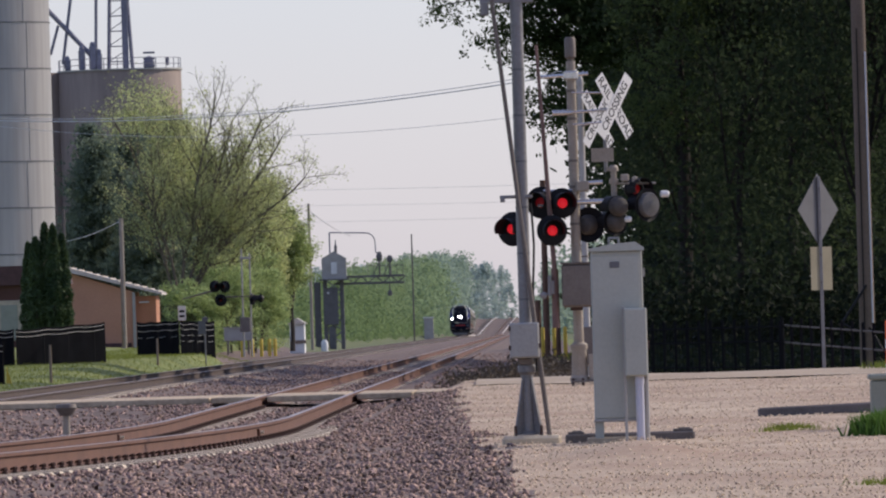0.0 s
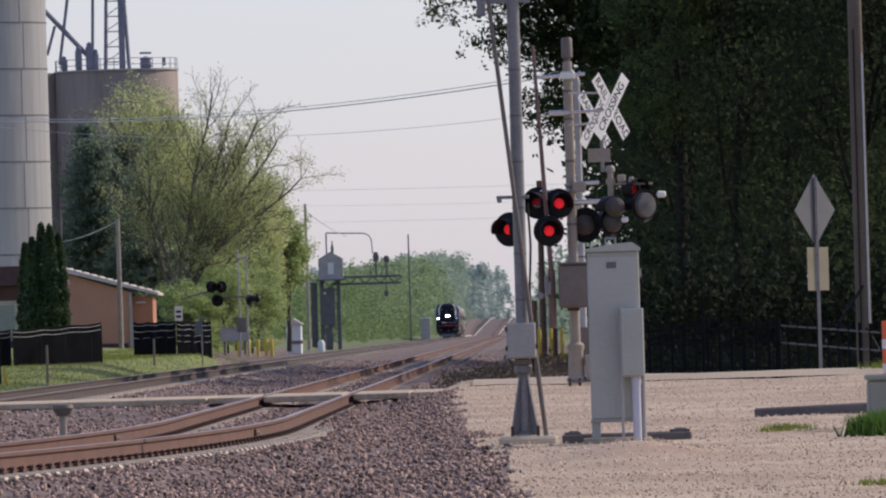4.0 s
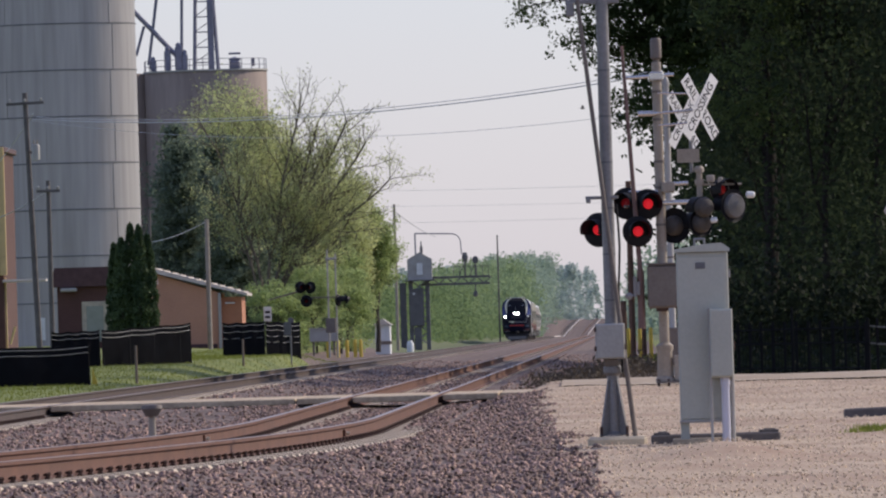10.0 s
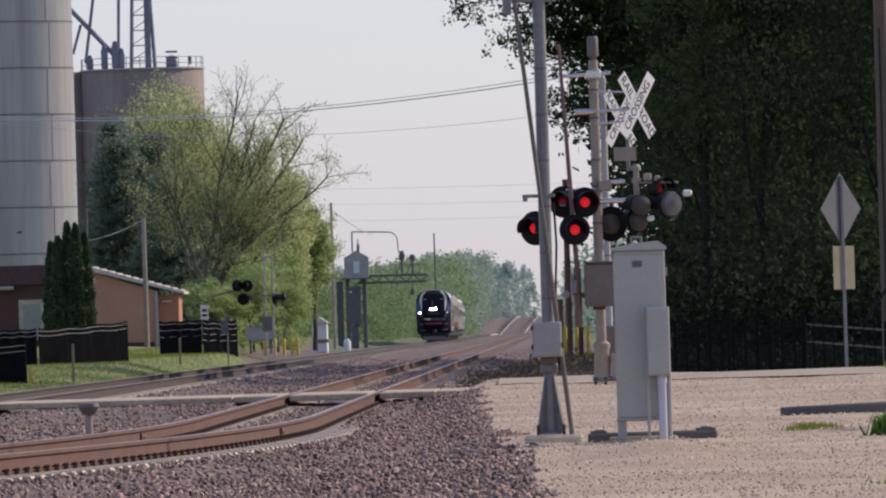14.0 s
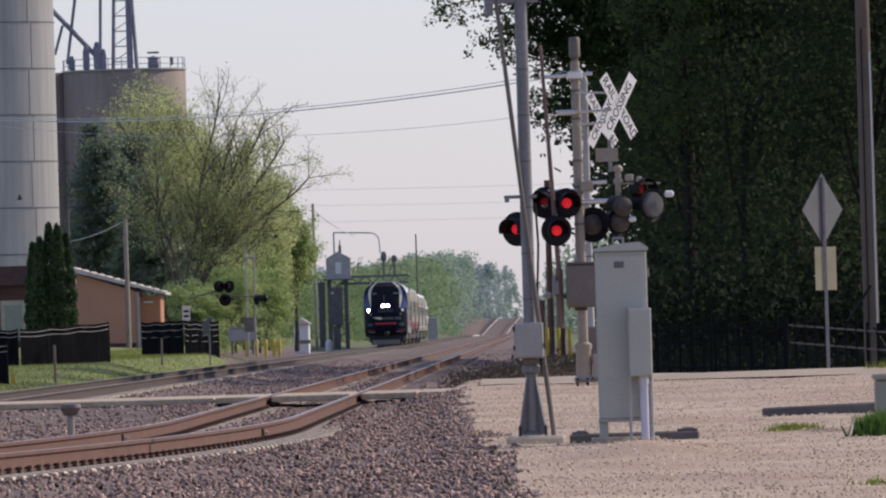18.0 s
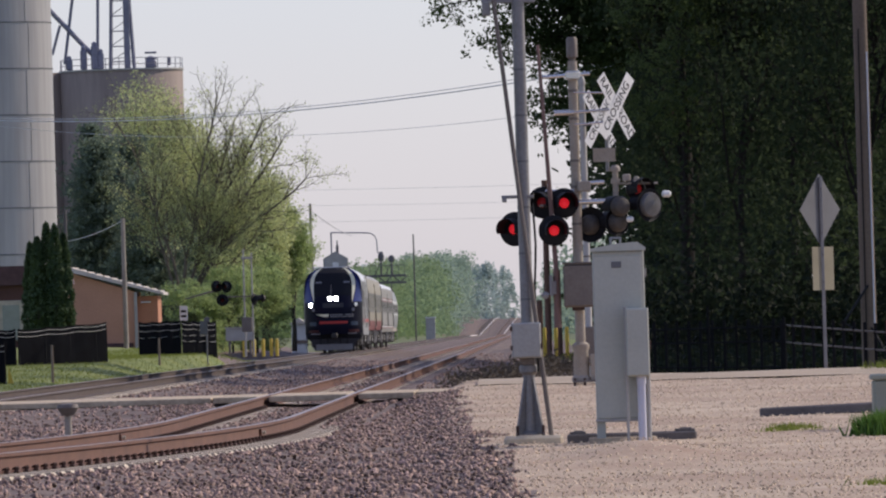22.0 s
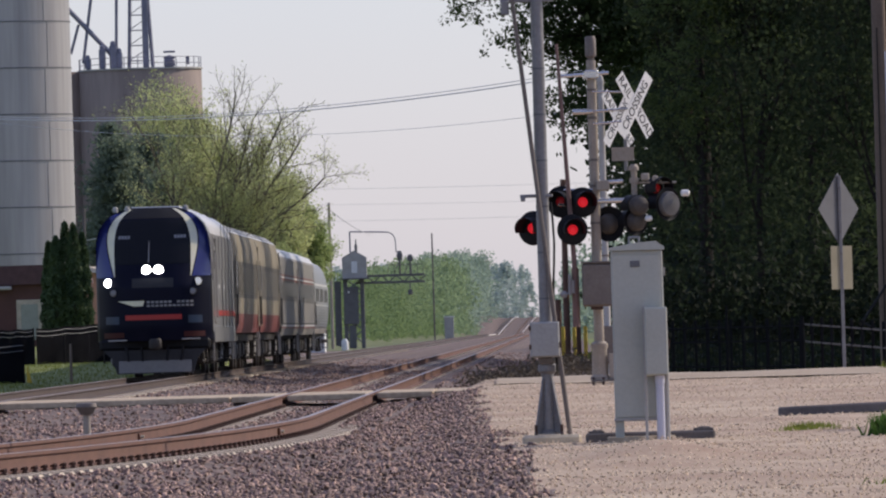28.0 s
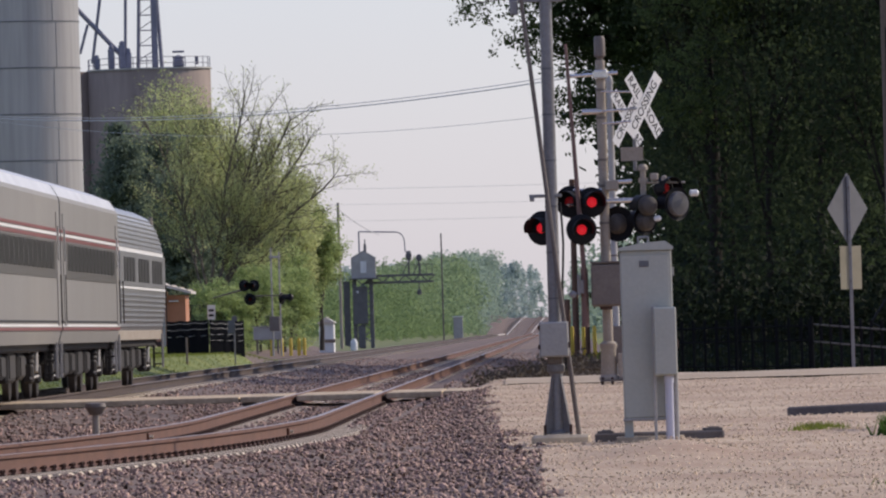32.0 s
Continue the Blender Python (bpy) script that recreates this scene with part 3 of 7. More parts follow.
# ---- equipment cabinet ----
def equipment_cabinet(x, y):
    z = -0.19
    t = thing("equipment_cabinet", pose(x, y, z), "tall pale grey aluminium signal cabinet on short legs", "cabinet")
    part("body", Geo().box((0, 0, 1.10), (0.53, 0.48, 1.74), 0.012), ALU, t)
    part("door", Geo().box((-0.01, -0.247, 1.09), (0.49, 0.014, 1.66), 0.006), ALU, t)
    part("roof", Geo().prism([(-0.285, 1.97), (-0.285, 2.00), (-0.02, 2.045), (0.20, 2.06), (0.285, 2.00), (0.285, 1.97)], -0.28, 0.26, 1), ALU, t, "overhanging cabinet roof")
    lift = Geo()
    lift.tube((-0.07, 0, 2.03), (-0.07, 0, 2.11), 0.012, 0.012, 8).tube((0.03, 0, 2.03), (0.03, 0, 2.11), 0.012, 0.012, 8).tube((-0.075, 0, 2.105), (0.035, 0, 2.105), 0.012, 0.012, 8)
    part("lifting_eye", lift, GALV, t)
    part("vent_plate", Geo().box((-0.02, -0.258, 1.83), (0.10, 0.012, 0.065), 0.004), SIGNBACK, t, "small dark vent plate")
    part("rim", Geo().box((0, -0.01, 0.235), (0.55, 0.5, 0.03), 0.006), GREYPAINT, t)
    for sx in (-0.22, 0.22):
        for sy in (-0.18, 0.18):
            part("leg", Geo().box((sx, sy, 0.115), (0.09, 0.05, 0.23), 0.006), ALU, t)
    for k in (0.5, 1.1, 1.7):
        part("hinge", Geo().tube((0.272, -0.2, k), (0.272, -0.2, k + 0.09), 0.014, 0.014, 8), GALV, t)
    sb = part("meter_box", Geo().box((0.175, -0.36, 1.03), (0.235, 0.20, 0.70), 0.01), ALU, t, "smaller grey box on the front")
    part("lid", Geo().box((0.175, -0.466, 1.03), (0.215, 0.014, 0.67), 0.005), ALU, sb)
    part("latch", Geo().box((0.30, -0.40, 1.0), (0.02, 0.05, 0.09), 0.004), CLIP, sb)
    part("conduit", Geo().lathe((0.20, -0.36, 0.0), [(0.043, 0), (0.043, 0.60), (0.05, 0.60), (0.05, 0.68)], 18), PVC, t, "pale plastic conduit")
    part("conduit", Geo().lathe((0.27, -0.30, 0.0), [(0.025, 0), (0.025, 0.68)], 12), GREYPAINT, t, "thin grey conduit")
    part("strut", Geo().box((0.055, -0.36, 0.70), (0.03, 0.03, 1.40), 0.004), GREYPAINT, t)
    pad = Geo().box((0.0, 0.1, 0.02), (0.7, 0.62, 0.08), 0.01)
    part("pad", pad, CONCRETE, t)


equipment_cabinet(0.90, 113.2)
# dark bar in place of a cast shadow on the gravel
tagged(part("timber", Geo().box((0, 0, 0.05), (1.5, 0.22, 0.13), 0.02), DARKWOOD, m=pose(3.55, 137.0, land(3.5, 137) + 0.0, 0, -1.2, 3)), "dark bar standing for a cast shadow on the gravel yard", "timber")
tagged(part("timber", Geo().box((0, 0, 0.05), (1.34, 0.24, 0.11), 0.018), DARKWOOD, m=pose(1.0, 114.3, -0.20, 0, 0, 1)), "long dark timber lying behind the cabinet", "timber", "timbers by the cabinet")
for px, w, zz in ((0.44, 0.16, -0.10), (1.55, 0.20, -0.098)):
    g = Geo().box((0, 0, 0.015), (w, 0.16, 0.025), 0.008).box((0.01, 0, 0.03), (w * 0.6, 0.1, 0.018), 0.006)
    tagged(part("timber_offcut", g, DARKWOOD, m=pose(px, 114.3, zz, 0, 0, 3)), "short dark offcut lying on the long timber", "timber", "timbers by the cabinet")


# ---- crossing lights ----
RED_MID = glow("lamp_red_mid", (0.36, 0.010, 0.013), 0.07)
BRIGHTPIPE = mat("bright_pipe", (0.66, 0.64, 0.61), 0.22, 0.75, dark=(0.52, 0.49, 0.46), bump=0.03)
LAMPBACK = mat("lamp_housing", (0.085, 0.075, 0.066), 0.6, 0.1, dark=(0.05, 0.043, 0.038), scale=3, fine=30, bump=0.05)


def light_unit(parent, pos, yaw, lit=None, r=0.29, back=None):
    """A flashing crossing lamp: round black background, hood, lens and housing. yaw 0 faces the eye's side."""
    m = pose(pos[0], pos[1], pos[2], 0, 0, yaw)
    bg = part("lamp", Geo().lathe((0, 0, 0), [(0.05, 0.0), (r - 0.03, 0.0), (r, 0.02), (r, 0.03), (r - 0.03, 0.012), (0.05, 0.012)], 28, (0, 1, 0)), BLACK, parent, "round black lamp background", m)
    housing = Geo().lathe((0, 0.01, 0), [(0.165, 0.0), (0.165, 0.06), (0.12, 0.14), (0.05, 0.17)], 24, (0, 1, 0))
    if back:
        housing = Geo().lathe((0, 0.01, 0), [(back, 0.0), (back, 0.05), (back * 0.9, 0.09), (0.03, 0.11)], 24, (0, 1, 0))
    part("housing", housing, LENS_OFF if back else LAMPBACK, bg, "grey lamp housing")
    lens = Geo().lathe((0, -0.005, 0), [(0.082, 0.0), (0.078, -0.02), (0.055, -0.04), (0.01, -0.05)], 24, (0, 1, 0))
    part("lens", lens, {"on": RED_LIT, "mid": RED_MID, "low": RED_LOW}.get(lit, LENS_DIM), bg, "red glass lens")
    hood = Geo()
    rings = []
    for k in range(2):
        yy = -0.30 * k
        rings.append([(0.172 * math.sin(a), yy, 0.172 * math.cos(a)) for a in [radians(-115 + 230 * i / 18) for i in range(19)]] + [(0.166 * math.sin(a), yy, 0.166 * math.cos(a)) for a in [radians(115 - 230 * i / 18) for i in range(19)]])
    hood.sweep(rings)
    part("hood", hood, BLACK, bg, "black hood")
    return bg


def crossbuck(parent, pos, yaw, words):
    hub = part("crossbuck", Geo().tube((0, -0.02, 0), (0, 0.05, 0), 0.05, 0.05, 12), SIGNBACK, parent, "white crossbuck with black lettering", pose(pos[0], pos[1], pos[2], 0, 0, yaw))
    for k, (a, rows) in enumerate(((-52, ("RAIL", "ROAD")), (52, ("CROSSING",)))):
        off = -0.012 - 0.012 * k
        turn = Matrix.Rotation(radians(-a), 4, 'Y')
        m = Matrix.Translation((0, off, 0)) @ turn
        g = Geo().box((0, 0, 0), (1.22, 0.006, 0.23), 0.002)
        b = part("blade", g, WHITE, hub, m=m)
        face = pose(0, -0.005, 0, 90, 0, 0)
        if k == 0:
            letters("lettering", "RAIL", 0.20, pose(-0.37, -0.005, 0, 90, 0, 0), BLACK, b)
            letters("lettering", "ROAD", 0.20, pose(0.37, -0.005, 0, 90, 0, 0), BLACK, b)
        else:
            letters("lettering", "CROSSING", 0.20, face, BLACK, b)


def crossing_signal(x, y, z):
    t = thing("crossing_signal", pose(x, y, z), "weathered grey crossing signal mast with lamps, crossbuck and raised gate", "crossing signal", "crossing signals")
    part("pole", Geo().lathe((0, 0, 0.6), [(0.082, 0), (0.080, 2.4), (0.076, 4.65)], 20), TANPAINT, t)
    part("finial", Geo().lathe((0, 0, 5.22), [(0.05, 0), (0.05, 0.06), (0.09, 0.10), (0.09, 0.38), (0.07, 0.42)], 18), DARKBOX, t, "dark cylinder cap")
    b = part("base_casting", Geo().lathe((0, 0, 0.09), [(0.16, 0), (0.16, 0.04), (0.13, 0.08), (0.12, 0.48), (0.14, 0.52), (0.14, 0.58), (0.09, 0.62)], 20), TANPAINT, t)
    part("base_plate", Geo().box((0.08, 0, 0.075), (0.46, 0.40, 0.035), 0.006), DARKBOX, b)
    for sx in (-0.11, 0.05, 0.26):
        part("anchor_bolt", Geo().tube((sx, -0.16, -0.05), (sx, -0.16, 0.13), 0.022, 0.022, 8), CLIP, b)
    part("side_box", Geo().box((0.23, -0.02, 0.30), (0.16, 0.2, 0.42), 0.012), TANPAINT, t)
    mech = part("gate_mechanism", Geo().box((0.0, -0.28, 1.62), (0.50, 0.34, 0.70), 0.03), DARKBOX, t, "weathered brown gate mechanism case")
    part("lid", Geo().box((0.0, -0.457, 1.62), (0.46, 0.014, 0.64), 0.006), DARKBOX, mech)
    part("top_rim", Geo().box((0.0, -0.28, 1.985), (0.53, 0.37, 0.03), 0.008), DARKBOX, mech)
    part("lower_rim", Geo().box((-0.02, -0.26, 1.25), (0.20, 0.2, 0.06), 0.01), CLIP, mech)
    arm = Geo()
    arm.tube((-0.36, -0.3, 0.95), (-0.36, -0.3, 1.9), 0.06, 0.055, 10).tube((-0.36, -0.3, 1.9), (-0.55, -0.3, 5.52), 0.042, 0.026, 10)
    part("gate_arm", arm, mat("gate_arm_brown", (0.20, 0.12, 0.10), 0.7, dark=(0.13, 0.08, 0.07), bump=0.1), t, "raised reddish brown gate arm")
    w = Geo().box((-0.45, -0.35, 1.63), (0.05, 0.12, 0.34), 0.01).box((-0.40, -0.35, 1.60), (0.07, 0.08, 0.22), 0.01).tube((-0.62, -0.3, 1.48), (-0.3, -0.3, 1.52), 0.018, 0.018, 8)
    part("counterweight_bracket", w, GALV, t)
    part("balance_weight", Geo().lathe((-0.55, -0.42, 1.48), [(0.02, 0), (0.06, 0.02), (0.06, 0.12), (0.02, 0.14)], 14, (0, 1, 0)), GALV, t)
    a1 = Geo().tube((-0.55, -0.08, 5.00), (0.28, -0.08, 5.04), 0.03, 0.03, 10).box((0, -0.06, 5.02), (0.24, 0.2, 0.14), 0.02)
    part("upper_arm", a1, BRIGHTPIPE, t)
    a2 = Geo().tube((-0.32, -0.1, 4.42), (0.0, -0.1, 4.42), 0.045, 0.045, 10).tube((0.0, -0.1, 4.42), (0.62, -0.05, 4.45), 0.022, 0.022, 8).tube((0.0, -0.1, 4.74), (0.6, -0.1, 4.72), 0.015, 0.015, 8).tube((0, -0.1, 4.22), (0.62, -0.1, 4.25), 0.016, 0.016, 8)
    part("sign_bracket", a2, BRIGHTPIPE, t)
    for zz in (4.75, 4.3, 3.62, 3.2, 2.95, 2.6):
        part("band", Geo().lathe((0, 0, zz), [(0.088, 0), (0.088, 0.04)], 16), DARKBOX, t)
    crossbuck(t, (0.675, -0.13, 4.50), 50, 0)
    part("sign_post", Geo().tube((0.52, 0.0, 3.45), (0.52, 0.0, 4.3), 0.03, 0.03, 8), GALV, t)
    part("track_plate", Geo().box((0.47, -0.05, 3.72), (0.36, 0.012, 0.22), 0.004), TANPAINT, t, "small grey plate below the crossbuck")
    j = Geo().box((0.13, -0.1, 3.22), (0.22, 0.2, 0.17), 0.02)
    part("junction_box", j, TANPAINT, t)
    b1 = Geo().tube((0.1, -0.05, 3.27), (0.46, -0.05, 3.28), 0.035, 0.035, 12).tube((-0.5, -0.05, 3.16), (0.1, -0.05, 3.16), 0.025, 0.025, 8)
    part("lamp_arm", b1, BRIGHTPIPE, t)
    b2 = Geo().tube((0.0, -0.05, 2.97), (0.56, -0.05, 2.97), 0.045, 0.045, 12).tube((-0.6, -0.05, 2.93), (0.0, -0.05, 2.93), 0.025, 0.025, 8)
    part("lamp_arm", b2, BRIGHTPIPE, t)
    st = Geo().tube((0.64, -0.05, 2.5), (0.64, -0.05, 3.45), 0.05, 0.05, 12).lathe((0.64, -0.05, 3.45), [(0.08, 0), (0.08, 0.06), (0.05, 0.10)], 14).lathe((0.64, -0.05, 3.25), [(0.075, 0), (0.075, 0.08)], 14)
    st.box((0.82, -0.05, 3.34), (0.14, 0.12, 0.12), 0.02).box((0.98, -0.05, 3.31), (0.09, 0.1, 0.1), 0.02).tube((0.64, -0.05, 3.25), (1.32, 0.05, 3.24), 0.018, 0.018, 8)
    part("lamp_support", st, TANPAINT, t, "stacked pipe fittings holding lamps")
    light_unit(t, (-1.02, -0.15, 2.565), -28, "on", 0.28)
    light_unit(t, (-0.55, 0.02, 2.98), -20, "mid", 0.26)
    light_unit(t, (-0.20, -0.18, 2.96), 14, "on", 0.245)
    light_unit(t, (-0.375, -0.38, 2.52), 8, "on", 0.25)
    light_unit(t, (1.16, -0.15, 2.89), 222, None, 0.27, 0.205)
    light_unit(t, (0.98, 0.12, 3.16), 30, "low", 0.18)
    light_unit(t, (0.68, -0.25, 2.88), 205, None, 0.17)
    light_unit(t, (0.63, -0.10, 2.63), 215, None, 0.23)
    light_unit(t, (0.23, 0.10, 2.60), 150, None)
    # pipe caps in white, the sunlight on them put into the colour
    part("arm_end", Geo().lathe((1.38, -0.2, 3.06), [(0.02, 0), (0.055, 0.02), (0.055, 0.12), (0.03, 0.15)], 14, (1, 0.2, 0)), WHITE, t, "pipe end cap coloured white for the sun on it")
    part("arm_end", Geo().lathe((0.80, -0.3, 2.66), [(0.02, 0), (0.045, 0.02), (0.045, 0.09), (0.03, 0.11)], 14, (1, -0.3, 0.1)), WHITE, t, "pipe end cap coloured white for the sun on it")


crossing_signal(0.775, 178.0, 0.05)


def second_signal(x, y, z):
    t = thing("crossing_signal", pose(x, y, z), "slim grey crossing mast with a second white crossbuck", "crossing signal", "crossing signals")
    part("pole", Geo().lathe((0, 0, 0), [(0.09, 0), (0.09, 0.3), (0.065, 0.35), (0.06, 5.6)], 16), GREYPAINT, t)
    part("cap", Geo().lathe((0, 0, 5.6), [(0.06, 0), (0.075, 0.05), (0.05, 0.16), (0.02, 0.2)], 14), GREYPAINT, t)
    part("sign_bracket", Geo().tube((0, -0.05, 4.85), (0.38, -0.08, 4.95), 0.02, 0.02, 8), GALV, t)
    crossbuck(t, (0.30, -0.13, 4.97), 50, 0)
    for zz in (0.9, 1.6, 2.4, 3.1):
        part("band", Geo().lathe((0, 0, zz), [(0.07, 0), (0.07, 0.03)], 14), DARKBOX, t)
    part("case", Geo().box((0.0, -0.12, 0.75), (0.24, 0.2, 0.7), 0.02), DARKBOX, t)


second_signal(1.06, 206.0, -0.1)


# ---- signs, poles and fence to the right of the line ----
PLATEBACK = mat("plate_back", (0.26, 0.235, 0.165), 0.6, 0.1, dark=(0.21, 0.185, 0.125), bump=0.03)


def warning_sign(x, y):
    z = land(x, y)
    t = thing("warning_sign", pose(x, y, z), "diamond warning sign seen from behind on a steel post", "road sign")
    part("post", Geo().box((0, 0, 1.75), (0.06, 0.045, 3.55), 0.006), GALV, t)
    part("diamond_plate", Geo().prism([(0, -0.66), (0.645, 0), (0, 0.66), (-0.645, 0)], 0.03, 0.036, 1), SIGNBACK, t, "bare metal back of a diamond sign", pose(0, 0, 2.92, 0, 0, 54))
    part("lower_plate", Geo().box((0, 0.034, 0), (0.62, 0.006, 0.79), 0.002), PLATEBACK, t, "pale yellowish rectangular plate below", pose(0.03, 0, 1.85, 0, 0, 50))
    for zz in (2.5, 3.3, 1.6, 2.1):
        part("bolt", Geo().tube((0, -0.04, zz), (0, 0.05, zz), 0.012, 0.012, 6), CLIP, t)


warning_sign(5.32, 200.5)


def power_pole(x, y, z, h, r, label, mat_=WOOD, arm=0.0, name="power_pole"):
    t = thing(name, pose(x, y, z), label, "utility pole")
    part("shaft", Geo().lathe((0, 0, -0.2), [(r, 0), (r * 0.95, h * 0.3), (r * 0.8, h + 0.2)], 16), mat_, t)
    if arm:
        part("crossarm", Geo().box((0, -r, h - 0.45), (arm, 0.1, 0.12), 0.01), mat_, t)
        for k in (-0.42, 0.0, 0.42):
            part("insulator", Geo().lathe((k * arm, -r, h - 0.39), [(0.03, 0), (0.06, 0.05), (0.06, 0.12), (0.02, 0.16)], 10), GREYPAINT, t)
    return t


PALEWOOD = mat("weathered_wood", (0.17, 0.125, 0.10), 0.85, dark=(0.11, 0.08, 0.065), scale=1, fine=18, bump=0.3)
pp = power_pole(7.21, 236.0, -0.3, 13.0, 0.17, "tall weathered wooden power pole by the fence", PALEWOOD)
# pale strip added for the sunlight along the pole's right edge
lit_edge = Geo().box((0.12, -0.125, 3.5), (0.035, 0.02, 7.0), 0.003)
part("lit_edge_strip", lit_edge, PVC, pp, "pale strip for the sunlit edge of the pole")
part("riser", Geo().tube((-0.06, -0.175, 0.3), (-0.05, -0.165, 7.5), 0.014, 0.014, 8), BLACK, pp)
gb = Geo()
for a, b in (((0.0, -0.2, 2.0), (-0.55, -0.4, 1.2)), ((-0.55, -0.4, 1.2), (-0.2, -0.3, 1.0)), ((0.05, -0.2, 1.1), (0.5, -0.4, 0.2))):
    gb.tube(a, b, 0.03, 0.03, 8)
part("cable_loops", gb, BLACK, pp, "black cable loops at the foot")


DULLRAIL = mat("dull_rail", (0.085, 0.078, 0.072), 0.8, dark=(0.05, 0.046, 0.043), scale=2, fine=20, bump=0.1)


def picket_fence(x0, y0, x1, y1, n, label, h=1.05, pickets=True, fall=0.0):
    t = thing("metal_fence", pose(x0, y0, -0.15), label, "fence", "black fence panels")
    d = Vector((x1 - x0, y1 - y0, 0))
    yaw = math.atan2(d.y, d.x)
    l = d.length
    m = Matrix.Rotation(yaw, 4, 'Z') @ Matrix.Rotation(math.atan2(fall, l), 4, 'Y')
    for zz in ((0.20, h - 0.12, h - 0.42) if pickets else (h - 0.12, h - 0.47)):
        part("rail", Geo().box((l / 2, 0, zz), (l, 0.03, 0.035), 0.004), FENCEBLACK if pickets else DULLRAIL, t, m=m)
    if pickets:
        me = Geo().box((0, 0, h / 2 + 0.05), (0.013, 0.013, h - 0.1), 0.002).mesh("picket", FENCEBLACK)
        for k in range(n):
            part("picket", me, None, t, m=m @ Matrix.Translation((l * (k + 0.5) / n, 0, 0)))
    for k in range(0, int(l / 1.35) + 1):
        part("post", Geo().box((min(l, k * 1.35), 0, h / 2), (0.055, 0.055, h + 0.1), 0.006), FENCEBLACK, t, m=m)
    return t


picket_fence(2.2, 243.0, 5.15, 226.0, 46, "black iron picket fence at the edge of the wood", 1.15)
picket_fence(5.15, 226.0, 7.4, 208.0, 0, "black post and rail fence with weathered rails", 1.18, False, 0.26)
power_pole(3.72, 233.0, -0.2, 1.55, 0.028, "slim black fence post taller than the rails", FENCEBLACK, name="fence_post")
power_pole(5.13, 225.6, -0.2, 1.2, 0.07, "thick dark corner post of the fence", FENCEBLACK, name="corner_post")


def utility_box():
    z = land(3.85, 118)
    t = thing("utility_box", pose(3.90, 118.0, z - 0.02), "low pale green utility box on the gravel", "utility box")
    part("body", Geo().box((0, 0, 0.28), (0.56, 0.6, 0.56), 0.03), GREENBOX, t)
    part("lid", Geo().box((0, 0, 0.585), (0.60, 0.64, 0.06), 0.02), GREENBOX, t)
    part("latch", Geo().box((0, -0.31, 0.42), (0.05, 0.03, 0.08), 0.006), CLIP, t)
    z = land(4.54, 140)
    o = thing("marker_post", pose(4.54, 140.0, z), "orange and white flexible marker post", "marker post")
    part("post", Geo().box((0, 0, 0.55), (0.075, 0.03, 1.15), 0.01), ORANGE, o)
    for zz in (0.52, 0.83):
        part("white_band", Geo().box((0, -0.002, zz), (0.08, 0.034, 0.12), 0.004), WHITE, o)


utility_box()


# ---- black mesh fences and posts on the grass bank ----
def mesh_fence(x0, y0, x1, y1, top0, top1, label, wires=(0.09, 0.25)):
    """Black mesh sagging between posts; top0 and top1 are the heights of its upper edge."""
    t = thing("mesh_fence", pose(0, 0, 0), label, "fence", "black mesh fences")
    n = 14
    rings = []
    for k in range(n + 1):
        f = k / n
        x, y = x0 + (x1 - x0) * f, y0 + (y1 - y0) * f
        z = land(x, y)
        top = top0 + (top1 - top0) * f - 0.05 * math.sin(math.pi * ((f * 3) % 1))
        w = 0.02 * math.sin(k * 2.1)
        rings.append([(x + w, y, z - 0.1), (x + 0.03 * math.sin(k * 1.3), y - 0.05 + 0.06 * math.sin(k * 1.7), (z + top) / 2), (x + w, y, top), (x + w + 0.025, y + 0.03, top), (x + 0.025, y + 0.03, z - 0.1)])
    part("mesh_sheet", Geo().sweep(rings), FENCEBLACK, t, "black woven mesh sheet")
    for dz in wires:
        g = Geo()
        pts = [Vector(r[2]) + Vector((0.0, -0.05, -dz)) for r in rings]
        g.path(pts, 0.010, 5)
        part("wire", g, FENCEWIRE, t, "pale tension wire")
    for k in range(0, n + 1, 4):
        p = rings[k][0]
        part("post", Geo().tube((p[0] + 0.05, p[1] + 0.1, p[2]), (p[0] + 0.05, p[1] + 0.1, rings[k][2][2] + 0.02), 0.03, 0.03, 8), BLACK, t)
    return t


mesh_fence(-22.0, 316.0, -15.33, 320.0, 0.90, 1.02, "black mesh fence with pale wires on the grass")
mesh_fence(-19.9, 388.0, -18.25, 389.0, 1.46, 1.50, "short black mesh fence with two pale wires")
mesh_fence(-18.2, 389.5, -15.22, 394.0, 1.48, 1.66, "long black mesh fence with two pale wires")
mesh_fence(-16.65, 466.0, -14.9, 467.0, 1.72, 1.76, "black mesh fence in front of the shed", (0.12, 0.38, 0.66))
mesh_fence(-14.86, 467.3, -13.45, 469.0, 1.74, 1.68, "black mesh fence beside the shed", (0.14, 0.34, 0.60, 0.85))
part_y = Geo().prism([(0, 0), (0.16, 0), (0.02, 0.5)], 0, 0.03, 1)
tagged(part("marker_flag", part_y, YELLOW, m=pose(-15.22, 319.0, land(-15.2, 319) + 0.02)), "small yellow marker at the fence end", "marker")
